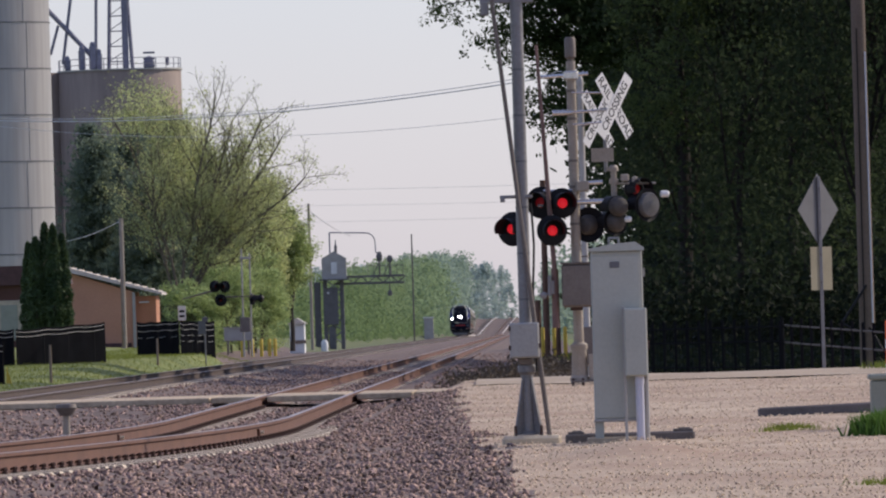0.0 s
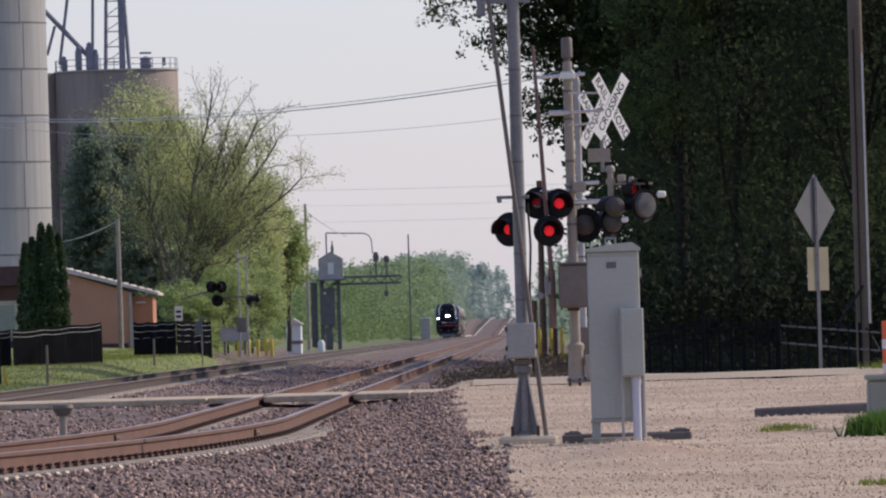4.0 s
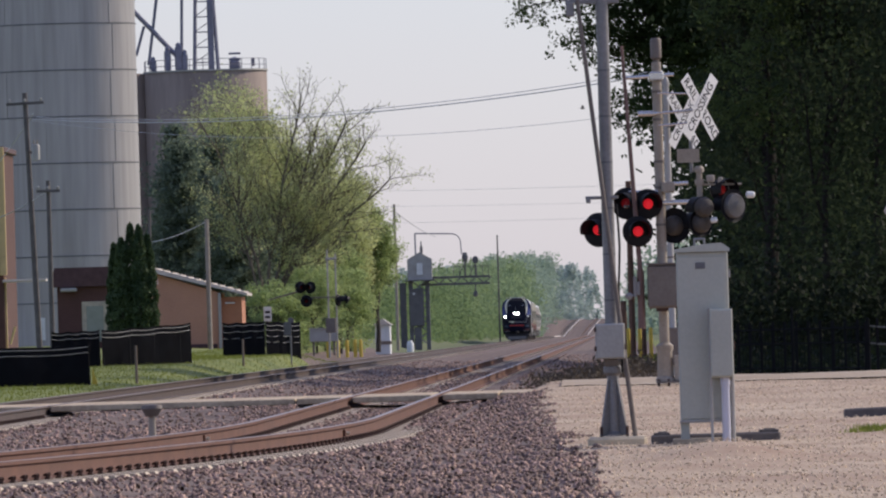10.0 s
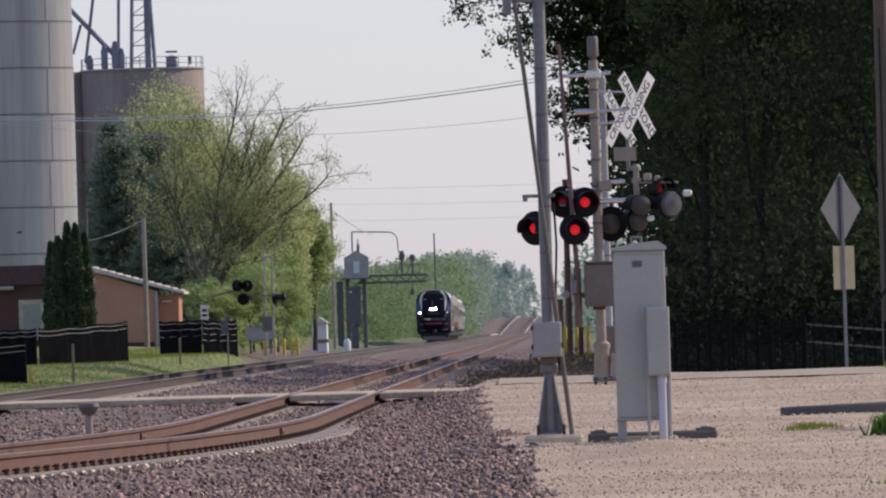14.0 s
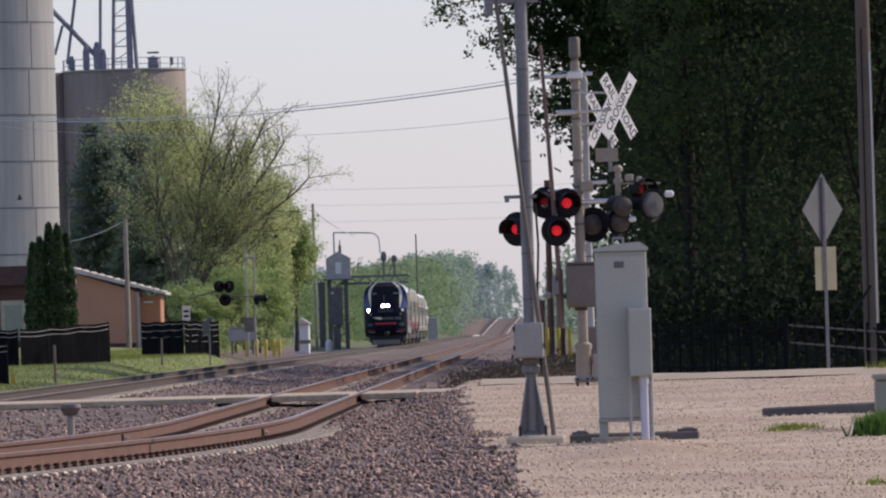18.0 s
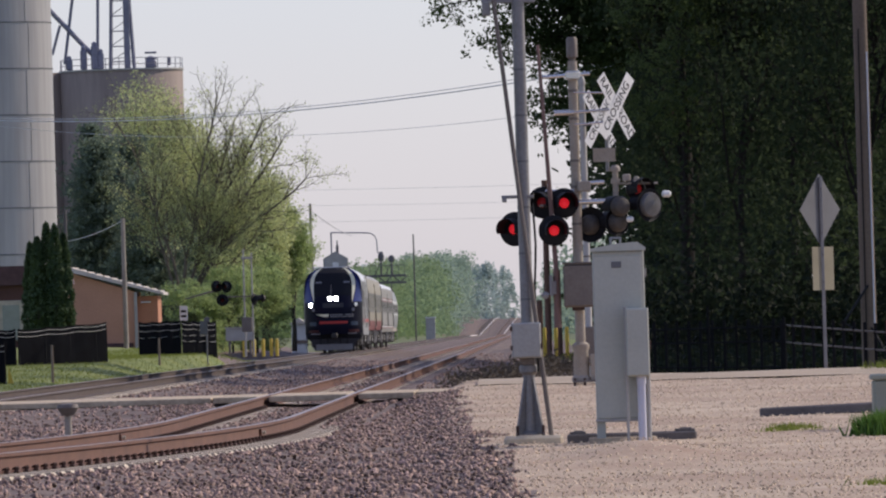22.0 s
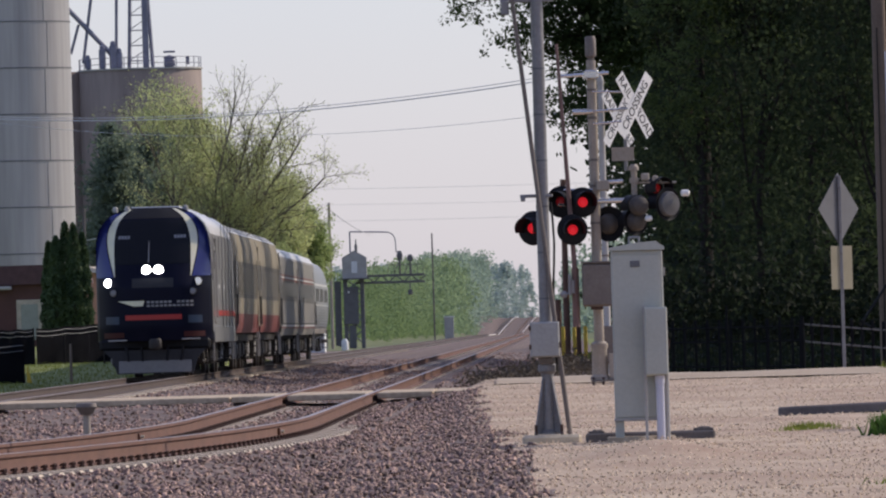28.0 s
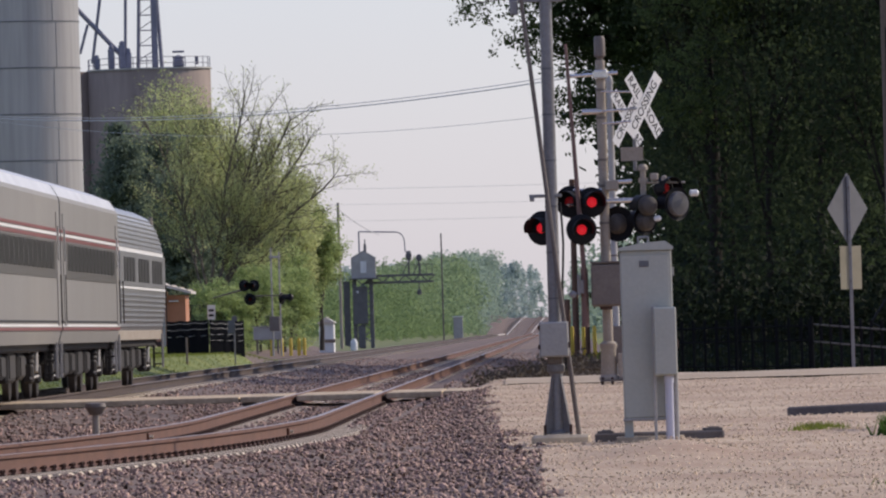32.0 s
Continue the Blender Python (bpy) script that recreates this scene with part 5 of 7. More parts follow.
wire((-24.65, 470, 10.66), (4.95, 350, 9.57), 0.85, 0.020, "pale overhead power line across the sky")
wire((-24.45, 470, 10.75), (5.1, 350, 9.72), 0.85, 0.013, "pale overhead power line across the sky")
wire((-24.65, 470, 10.61), (4.91, 350, 8.31), 1.05, 0.008, "thin overhead cable across the sky")
wire((-21.8, 800, 11.56), (5.54, 640, 9.29), 0.1, 0.009, "thin far overhead cable")
wire((-21.83, 800, 10.45), (5.51, 640, 8.3), 0.1, 0.007, "thin far overhead cable")
wire((-21.87, 800, 9.22), (5.49, 640, 7.45), 0.1, 0.008, "thin far overhead cable")
wire((-20.28, 550, 6.95), (-24.2, 575, 6.2), 0.15, 0.02, "pale service cable at the shed pole")
wire((-15.85, 800, 10.0), (-13.6, 845, 8.4), 0.2, 0.03, "stay cable from the line pole")
wire((-24.6, 470, 10.9), (-28.5, 479, 7.2), 0.3, 0.02, "pale service cable to the mill")
wire((-23.95, 468, 7.6), (-28.5, 479, 6.2), 0.3, 0.02, "pale service cable to the mill")


# ---- trees ----
def quads(name, P, size, material, rng, stretch=0.55, up=None):
    """Many small leaf shapes at the points P as one mesh."""
    n = len(P)
    U = rng.normal(size=(n, 3))
    U /= np.linalg.norm(U, axis=1)[:, None]
    A = rng.normal(size=(n, 3)) if up is None else np.tile(np.array(up, float), (n, 1)) + rng.normal(size=(n, 3)) * 0.25
    V = np.cross(U, A)
    V /= np.linalg.norm(V, axis=1)[:, None] + 1e-9
    s = size * rng.uniform(0.6, 1.3, size=(n, 1))
    U, V = U * s, V * s * stretch
    co = np.stack([P - U, P + V, P + U, P - V], 1).reshape(-1, 3)
    me = bpy.data.meshes.new(name)
    me.vertices.add(4 * n)
    me.vertices.foreach_set("co", co.ravel())
    me.loops.add(4 * n)
    me.loops.foreach_set("vertex_index", np.arange(4 * n, dtype=np.int32))
    me.polygons.add(n)
    me.polygons.foreach_set("loop_start", np.arange(0, 4 * n, 4, dtype=np.int32))
    me.materials.append(material)
    me.update(calc_edges=True)
    return me


def limbs(rng, h, spread_r, trunk_r, levels=3, lean=(0, 0), fork=0.25, count=7, upward=0.9):
    """Trunk and limbs as tapered tubes. Gives the mesh and the twig points."""
    g, tips = Geo(), []

    def grow(p, d, length, r, level):
        steps = 4 if level < 2 else 3
        for k in range(steps):
            q = p + d * (length / steps)
            r2 = r * (0.80 if level else 0.86)
            g.tube(p, q, r, r2, 8 if level < 1 else (5 if level < 2 else 3), level == 0)
            bend = Vector(rng.normal(size=3)) * (0.10 if level == 0 else 0.22)
            d = (d + bend + Vector((0, 0, 0.06))).normalized()
            p, r = q, r2
            if level and level >= levels - 1:
                tips.append(tuple(p))
            if level < levels - 1 and (level or k >= 1):
                for j in range(count if level == 0 and k == steps - 1 else (2 if level == 0 else 2)):
                    a = rng.uniform(0, 2 * math.pi)
                    out = Vector((math.cos(a), math.sin(a), rng.uniform(0.3, 1.0) * upward)).normalized()
                    nd = (d * 0.35 + out * 0.75).normalized()
                    grow(p, nd, length * rng.uniform(0.5, 0.75), r * 0.6, level + 1)

    grow(Vector((0, 0, -0.3)), Vector((lean[0], lean[1], 1)).normalized(), h * fork * 2.0, trunk_r, 0)
    return g, np.array(tips)


def broadleaf(x, y, z, h, r, seed, leaf, n, material, label, bark=BARK, trunk=0.22, density=1.0, low=0.2, group="trees"):
    """A broadleaf tree: trunk, limbs, and leaves massed about the twigs and in clumps of the crown."""
    rng = np.random.default_rng(seed)
    t = thing("tree", pose(x, y, z), label, "tree", group)
    g, tips = limbs(rng, h, r, trunk, 3 if material is LEAF_SHADE else 4)
    tips *= np.array([r / max(1e-3, np.abs(tips[:, :2]).max()), r / max(1e-3, np.abs(tips[:, :2]).max()), h / tips[:, 2].max()])
    part("trunk", limbs_scaled(g, r, h), bark, t, "branching trunk")
    k = int(70 * density)
    a = rng.uniform(0, 2 * math.pi, k)
    zz = rng.uniform(low, 1.0, k)
    rad = r * np.sqrt(np.clip(1 - ((zz - 0.5) / 0.55) ** 2, 0.05, 1)) * np.sqrt(rng.uniform(0.15, 1, k))
    clumps = np.stack([rad * np.cos(a), rad * np.sin(a), zz * h], 1)
    cent = np.concatenate([clumps, tips[rng.integers(0, len(tips), k)]])
    size = rng.uniform(0.045, 0.115, len(cent)) * h
    pick = rng.integers(0, len(cent), n)
    off = np.clip(rng.normal(size=(n, 3)), -1.7, 1.7) * size[pick][:, None] * np.array([0.6, 0.6, 0.45])
    part("crown", quads("crown", cent[pick] + off, leaf, material, rng), None, t, "leafy crown")
    return t


def limbs_scaled(g, r, h):
    v = np.array(g.v)
    sx = r * 0.95 / max(1e-3, np.abs(v[:, :2]).max())
    v *= np.array([sx, sx, h * 0.97 / v[:, 2].max()])
    g.v = [tuple(p) for p in v]
    return g


# wood right of the line, behind the fence; its shade is in the leaf colour
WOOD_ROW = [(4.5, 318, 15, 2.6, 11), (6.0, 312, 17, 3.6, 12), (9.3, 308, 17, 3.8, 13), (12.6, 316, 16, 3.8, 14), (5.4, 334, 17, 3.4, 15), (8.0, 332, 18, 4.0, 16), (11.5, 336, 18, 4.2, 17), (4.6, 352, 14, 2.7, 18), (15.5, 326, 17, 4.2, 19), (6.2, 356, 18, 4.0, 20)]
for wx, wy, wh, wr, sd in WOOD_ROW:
    broadleaf(wx, wy, -0.3, wh, wr, sd, 0.10, 12500, LEAF_SHADE, "tall dark leafy tree at the edge of the wood", low=0.02 if wy > 320 else 0.12, group="trees of the wood", trunk=0.25, bark=SHADEBARK)


def overhang():
    """Leafy boughs that hang out from the wood, placed to fit the camera's view."""
    rng = np.random.default_rng(5)
    t = thing("tree", pose(4.6, 326.0, -0.2), "tall tree with thin leafy boughs hanging out", "tree", "trees of the wood")
    g = Geo()
    g.tube((0, 0, -0.2), (0.1, 0, 6), 0.24, 0.20, 10).tube((0.1, 0, 6), (-0.2, 0, 13), 0.20, 0.08, 8)
    P = []
    for (z0, dx, dz, n) in ((8.6, -3.3, 0.4, 900), (8.0, -2.5, -0.6, 900), (7.8, -2.3, -1.2, 800), (7.6, -2.0, -0.7, 700), (9.4, -3.4, 0.9, 800), (10.2, -5.2, -0.08, 900), (8.4, -2.3, 0.3, 1200), (9.6, -2.0, 0.6, 1300), (7.2, -1.8, 0.0, 1200), (10.5, -3.2, 0.6, 1000), (8.9, -1.3, 0.2, 2200), (9.8, -1.5, 0.2, 2600), (10.7, -1.8, 0.1, 2600), (11.5, -1.5, 0.0, 2600),
                            (8.7, -3.85, 0.45, 680), (8.6, -3.8, -0.05, 560), (9.4, -2.9, 0.3, 1900), (9.0, -2.4, 0.2, 1700), (9.9, -3.0, 0.2, 1500)):
        p = Vector((0, 0, (z0 - 0.9) * 1.085 + 0.9))
        for k in range(7):
            q = p + Vector(((dx - 1.4) * 1.06 / 7, rng.normal() * 0.2, dz / 7 + rng.normal() * 0.08))
            g.tube(p, q, 0.07 - 0.008 * k, 0.062 - 0.008 * k, 5)
            p = q
            m = int(n * (0.05 + 0.05 * k))
            c = np.array(p) + rng.normal(size=(max(1, m // 14), 3)) * np.array([0.35, 0.4, 0.32])
            pick = rng.integers(0, len(c), m)
            P.append(c[pick] + rng.normal(size=(m, 3)) * 0.10)
    part("trunk", g, SHADEBARK, t, "dark trunk with thin boughs")
    part("crown", quads("crown", np.concatenate(P), 0.066, LEAF_EDGE, rng), None, t, "ragged hanging leaves")


overhang()


def sunlit_boughs():
    """A tree that stands before the wood and spreads upper boughs coloured as if sunlit."""
    rng = np.random.default_rng(15)
    t = thing("tree", pose(4.4, 314.0, -0.2), "tall tree with upper boughs coloured as if sunlit", "tree", "trees of the wood")
    g = Geo().tube((0, 0, -0.2), (0.15, 0, 7), 0.15, 0.11, 10).tube((0.15, 0, 7), (-0.1, 0, 13), 0.11, 0.05, 8)
    P = []
    for k in range(26):
        z0 = rng.uniform(6.5, 11.5)
        p = Vector((0, 0, z0))
        d = Vector((rng.uniform(-1, 0.7), rng.uniform(-1.6, -0.4), rng.uniform(-0.05, 0.35))).normalized()
        n_ = int(rng.integers(5, 9))
        for q in range(n_):
            e = p + d * 0.45 + Vector(rng.normal(size=3)) * 0.06
            g.tube(p, e, 0.05 - 0.005 * q, 0.045 - 0.005 * q, 5)
            p = e
            if q > 0:
                c = np.array(p) + rng.normal(size=(9, 3)) * np.array([0.28, 0.3, 0.2])
                pick = rng.integers(0, 9, 80)
                P.append(c[pick] + rng.normal(size=(80, 3)) * 0.09)
    part("trunk", g, SHADEBARK, t, "dark trunk with spreading boughs")
    part("crown", quads("crown", np.concatenate(P), 0.06, LEAF_SUNLIT, rng), None, t, "leaves in a lighter sunlit tone")


sunlit_boughs()

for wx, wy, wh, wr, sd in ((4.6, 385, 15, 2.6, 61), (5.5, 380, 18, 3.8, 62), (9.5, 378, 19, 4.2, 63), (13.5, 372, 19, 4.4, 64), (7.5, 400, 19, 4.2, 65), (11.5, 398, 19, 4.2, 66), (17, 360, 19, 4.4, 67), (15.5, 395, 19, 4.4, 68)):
    broadleaf(wx, wy, -0.3, wh, wr, sd, 0.2, 7500, LEAF_SHADE, "tall dark leafy tree deep in the wood", low=0.0, group="trees of the wood", trunk=0.22, bark=SHADEBARK)

# unseen trees added out of view on the right, to shade the ground before the wood
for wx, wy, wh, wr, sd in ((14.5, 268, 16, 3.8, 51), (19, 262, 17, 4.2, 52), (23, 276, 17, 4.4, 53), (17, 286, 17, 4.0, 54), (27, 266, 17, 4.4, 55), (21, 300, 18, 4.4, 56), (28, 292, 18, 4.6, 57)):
    broadleaf(wx, wy, -0.3, wh, wr, sd, 0.25, 3500, LEAF_SHADE, "tall dark leafy tree at the edge of the wood", low=0.1, group="trees of the wood", trunk=0.25, bark=SHADEBARK)

# undergrowth along the fence; low plants added to paint shade over the lit grass
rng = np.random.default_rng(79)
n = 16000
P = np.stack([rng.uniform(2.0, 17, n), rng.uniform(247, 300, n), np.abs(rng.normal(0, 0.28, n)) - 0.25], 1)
tagged(part("undergrowth", quads("undergrowth", P, 0.11, UNDER_SHADE, rng), None), "low ground cover coloured dark for shade before the wood", "undergrowth", kind="stuff")
# taller growth, its near-black tone standing for shade below the trees
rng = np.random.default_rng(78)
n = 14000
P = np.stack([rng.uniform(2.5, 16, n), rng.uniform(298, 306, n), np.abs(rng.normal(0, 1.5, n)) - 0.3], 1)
tagged(part("undergrowth", quads("undergrowth", P, 0.12, UNDER_SHADE, rng), None), "undergrowth coloured near-black for the shade behind the fence", "undergrowth", kind="stuff")
rng = np.random.default_rng(77)
n = 9000
P = np.stack([rng.uniform(2.6, 16, n), rng.uniform(306, 330, n), np.abs(rng.normal(0, 1.1, n)) - 0.2], 1)
tagged(part("undergrowth", quads("undergrowth", P, 0.14, LEAF_SHADE, rng), None), "dark undergrowth below the trees of the wood", "undergrowth", kind="stuff")

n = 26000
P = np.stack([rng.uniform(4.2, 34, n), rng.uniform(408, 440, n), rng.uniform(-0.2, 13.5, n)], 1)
tagged(part("undergrowth", quads("undergrowth", P, 0.36, LEAF_SHADE, rng), None), "dense dark shrubs deep in the wood", "undergrowth", kind="stuff")

# trees left of the line
def branching(rng, stems, twig=0.4, levels=4, rise=0.10):
    """Stems as (foot, direction, length, radius), each forking into ever finer limbs. Gives the mesh and the twig points."""
    g, tips = Geo(), []

    def grow(p, d, length, r, level):
        n_ = max(3, int(length / (0.9 if level == 0 else 0.5)))
        turn = rng.uniform(0, 6.28)
        for k in range(n_):
            q = p + d * (length / n_)
            r2 = max(0.011, r * (1 - 0.8 / n_))
            g.tube(p, q, r, r2, (7, 5, 4, 3, 3)[level], False)
            d = (d + Vector(rng.normal(size=3)) * (0.07 if level == 0 else 0.13) + Vector((0, 0, rise * 0.4))).normalized()
            p, r = q, r2
            f = (k + 1) / n_
            if level >= 2:
                tips.append((p.x, p.y, p.z))
            if level < levels - 1 and f > (0.22 if level == 0 else 0.15):
                for _ in range(2 if level < 2 else 1):
                    turn += 2.4 + rng.uniform(-0.4, 0.4)
                    u = d.orthogonal().normalized()
                    side = u * math.cos(turn) + d.cross(u) * math.sin(turn)
                    ln = length * (0.46 - 0.26 * f) * rng.uniform(0.6, 1.15)
                    if ln > twig * 0.6:
                        grow(p, (d * 0.72 + side * 0.68 + Vector((0, 0, rise))).normalized(), ln, r * 0.55, level + 1)

    for foot, d, ln, r in stems:
        grow(Vector(foot), Vector(d).normalized(), ln, r, 0)
    return g, np.array(tips)


def leafy(tips, rng, n, loose, low_bias=0.0):
    """Leaf points scattered about the twigs; low_bias keeps more of them lower in the crown."""
    w = np.ones(len(tips))
    if low_bias:
        h = (tips[:, 2] - tips[:, 2].min()) / (np.ptp(tips[:, 2]) + 1e-6)
        w = (1.02 - h) ** low_bias
    patch = np.array([0.25 + max(0.0, noise.noise(Vector(p) * 0.55) + 0.35) for p in tips])   # boughs in fuller and thinner leaf
    w = w * patch
    pick = rng.choice(len(tips), n, p=w / w.sum())
    return tips[pick] + rng.normal(size=(n, 3)) * loose


def spring_tree(x, y, z, stems, seed, n, leaf, material, label, loose=0.16, low_bias=0.0, trunk=0.2, foot=2.0, twig=0.4, bark=BARK):
    """An open crown of long limbs with thin young leaves; stems are (across, along, up, radius) from the fork."""
    rng = np.random.default_rng(seed)
    t = thing("tree", pose(x, y, z), label, "tree", "trees")
    g, tips = branching(rng, [((0, 0, foot - 0.2 * k % 0.7), (a, b, c), math.sqrt(a * a + b * b + c * c), r) for k, (a, b, c, r) in enumerate(stems)], twig)
    g.tube((0, 0, -0.4), (0.05, 0, foot * 0.5), trunk * 1.25, trunk, 9).tube((0.05, 0, foot * 0.5), (0, 0, foot + 0.15), trunk, trunk * 0.85, 9)
    part("trunk", g, bark, t, "branching trunk with long limbs")
    part("crown", quads("crown", leafy(tips, rng, n, loose, low_bias), leaf, material, rng), None, t, "thin young leaves")
    return t


def fan(rng, h, r, n_, thick=0.10):
    """Stems that fan out from one fork."""
    out = []
    for k in range(n_):
        a = 2 * math.pi * (k + rng.uniform(-0.3, 0.3)) / n_
        q = rng.uniform(0.25, 1.0)
        out.append((r * q * math.cos(a), r * q * math.sin(a), h * (1.0 - 0.38 * q * q), thick * rng.uniform(0.7, 1.1)))
    return out + [(0.1, 0.1, h, thick)]


TWIG = mat("grey_twigs", (0.155, 0.13, 0.10), 0.9, dark=(0.11, 0.09, 0.07), scale=2, fine=15, bump=0.3)
# the large tree by the shed: long bare limbs reaching out over the line's side
spring_tree(-19.2, 606, 0.5, [(6.5, -0.6, 7.6, 0.105), (5.0, 0.5, 9.6, 0.10), (3.6, -0.5, 11.0, 0.12), (2.3, 0.6, 11.0, 0.11), (0.6, -0.4, 12.0, 0.11), (-1.2, 0.5, 11.4, 0.10), (-2.6, -0.3, 9.8, 0.09), (5.6, 0.3, 4.6, 0.075), (3.2, -1.0, 6.0, 0.08)],
            51, 30000, 0.055, LEAF_SPRING, "large spreading tree with long nearly bare limbs", 0.15, 0.9, 0.22, 2.2, bark=TWIG)
for tx, ty, tz, th, tr, sd, tn, lab in ((-22.6, 652, 0.6, 13.4, 2.6, 61, 46000, "tall spring tree with thin olive leaves"), (-20.4, 648, 0.6, 12.4, 2.6, 62, 38000, "tall spring tree with thin olive leaves"),
                                        (-18.2, 650, 0.6, 10.6, 2.4, 63, 34000, "spring tree with thin olive leaves"), (-16.6, 644, 0.6, 8.6, 2.2, 64, 30000, "spring tree with thin olive leaves beside the line"),
                                        (-15.5, 640, 0.5, 6.2, 1.8, 65, 22000, "spreading spring tree beside the line")):
    spring_tree(tx, ty, tz, fan(np.random.default_rng(sd + 100), th, tr, 6), sd, tn, 0.085, LEAF_SPRING, lab, 0.28, 0.25, 0.22, 1.4, 0.75, TWIG)
spring_tree(-14.1, 652, 0.4, fan(np.random.default_rng(9), 5.9, 1.7, 6, 0.07), 66, 30000, 0.075, LEAF_MID, "rounded bright green tree beside the line", 0.20, 0.1, 0.13, 1.8, 0.4)
spring_tree(-15.8, 630, 0.4, fan(np.random.default_rng(10), 4.6, 1.9, 6, 0.06), 67, 20000, 0.07, LEAF_MID, "low green tree beside the line", 0.20, 0.3, 0.12, 0.8, 0.4)
spring_tree(-17.6, 622, 0.4, fan(np.random.default_rng(11), 4.4, 1.8, 6, 0.06), 68, 18000, 0.07, LEAF_MID, "low leafy tree below the bare limbs", 0.20, 0.3, 0.12, 0.6, 0.4)
for bx, by, bh, br, sd in ((-18.4, 600, 3.6, 2.0, 71), (-16.4, 603, 4.4, 2.1, 72), (-14.9, 612, 4.2, 1.6, 73)):
    broadleaf(bx, by, 0.4, bh, br, sd, 0.065, 13000, LEAF_MID, "leafy thicket at the foot of the large tree", BARK, 0.07, 1.0, 0.0)
broadleaf(-16.9, 640, 0.5, 3.4, 2.0, 38, 0.07, 9000, LEAF_MID, "leafy thicket below the trees", BARK, 0.08, 1.0, 0.0)
broadleaf(-19.6, 634, 0.5, 4.2, 2.2, 39, 0.07, 9000, LEAF_MID, "leafy thicket behind the shed", BARK, 0.08, 1.0, 0.0)


def pine(x, y, z, h, r, seed, label):
    """A soft pine: whorls of boughs, each with flat sprays of needles."""
    rng = np.random.default_rng(seed)
    t = thing("pine_tree", pose(x, y, z), label, "tree", "pines")
    g = Geo().tube((0, 0, -0.4), (0.1, 0, h * 0.6), 0.20, 0.11, 8).tube((0.1, 0, h * 0.6), (0, 0, h), 0.11, 0.02, 6)
    P = []
    zz = 0.6
    while zz < h * 0.985:
        f = zz / h
        reach = r * (1 - f) ** 0.6 * (0.55 + 0.45 * min(1.0, f * 5)) + 0.15
        for k in range(9):
            a = rng.uniform(0, 2 * math.pi)
            ln = reach * rng.uniform(0.55, 1.15)
            d = Vector((math.cos(a), math.sin(a), rng.uniform(0.0, 0.35)))
            p = Vector((0.05, 0, zz))
            for q in range(4):
                e = p + d * (ln / 4)
                g.tube(p, e, 0.035 - 0.007 * q, 0.028 - 0.006 * q, 4, False)
                m_ = int(32 * ln / 2 * (0.5 + q * 0.5)) + 6
                c = np.array(p.lerp(e, 0.5)) + rng.normal(size=(5, 3)) * np.array([0.26, 0.26, 0.13]) * (0.6 + 0.3 * q)
                P.append(c[rng.integers(0, 5, m_)] + rng.normal(size=(m_, 3)) * np.array([0.16, 0.16, 0.10]))
                p = e
                d = (d + Vector((0, 0, -0.05))).normalized()
        zz += 0.42
    part("trunk", g, BARK, t, "dark trunk with whorled boughs")
    part("needles", quads("needles", np.concatenate(P), 0.14, NEEDLE, rng, 0.42), None, t, "dense dark needles")
    return t


for px, py, ph, pr, sd, lab in ((-25.3, 640, 13.0, 2.2, 41, "tall dark blue-green pine behind the shed"), (-24.4, 622, 12.0, 2.2, 42, "tall dark blue-green pine behind the shed"), (-22.9, 634, 12.4, 2.5, 43, "dark blue-green pine behind the shed"),
                                (-21.6, 618, 9.6, 2.6, 44, "dark blue-green pine behind the shed"), (-20.1, 622, 7.8, 2.4, 45, "low dark pine behind the shed"), (-18.7, 628, 6.0, 2.1, 46, "low dark pine behind the shed")):
    pine(px, py, 0.5, ph, pr, sd, lab)


def thuja_hedge():
    rng = np.random.default_rng(9)
    for cx, h, r in ((-19.52, 4.55, 0.36), (-19.22, 4.75, 0.40), (-18.86, 5.3, 0.40), (-18.52, 5.2, 0.40), (-18.2, 4.85, 0.38)):
        y = 430 + rng.uniform(-0.4, 0.4)
        t = thing("arborvitae", pose(cx, y, 0.35), "dark green columnar evergreen behind the black fence", "shrub", "columnar evergreens")
        part("stem", Geo().tube((0, 0, -0.2), (0, 0, h * 0.8), 0.07, 0.02, 6), BARK, t)
        n = 5200
        zz = rng.uniform(0, 1, n) ** 0.9
        rad = r * np.clip(np.sin(np.clip(zz * 0.93 + 0.07, 0, 1) ** 0.55 * math.pi) ** 0.5, 0, 1) * (1 + 0.12 * np.sin(zz * 40)) * rng.uniform(0.75, 1.08, n)
        a = rng.uniform(0, 2 * math.pi, n)
        P = np.stack([rad * np.cos(a), rad * np.sin(a), zz * h], 1)
        part("foliage", quads("foliage", P, 0.085, THUJA, rng, 0.5, (0, 0, 0.2)), None, t, "dense scaly foliage")


thuja_hedge()


# ---- treelines far down the line ----
def treeline(name, label, rows, leaf, per, material, seed):
    rng = np.random.default_rng(seed)
    P = []
    for x, y, h, r in rows:
        z = line_z(y) - 0.3
        k = 26
        zz = rng.uniform(0.0, 1, k)
        a = rng.uniform(0, 2 * math.pi, k)
        rad = r * np.sqrt(np.clip(1 - ((zz - 0.42) / 0.62) ** 2, 0.05, 1)) * np.sqrt(rng.uniform(0.2, 1, k))
        c = np.stack([x + rad * np.cos(a), y + rad * np.sin(a) * 1.5, z + zz * h], 1)
        pick = rng.integers(0, k, per)
        P.append(c[pick] + np.clip(rng.normal(size=(per, 3)), -1.35, 1.35) * np.array([r * 0.18, r * 0.18, h * 0.075]))
    tagged(part(name, quads(name, np.concatenate(P), leaf, material, rng), None), label, "trees", kind="stuff")


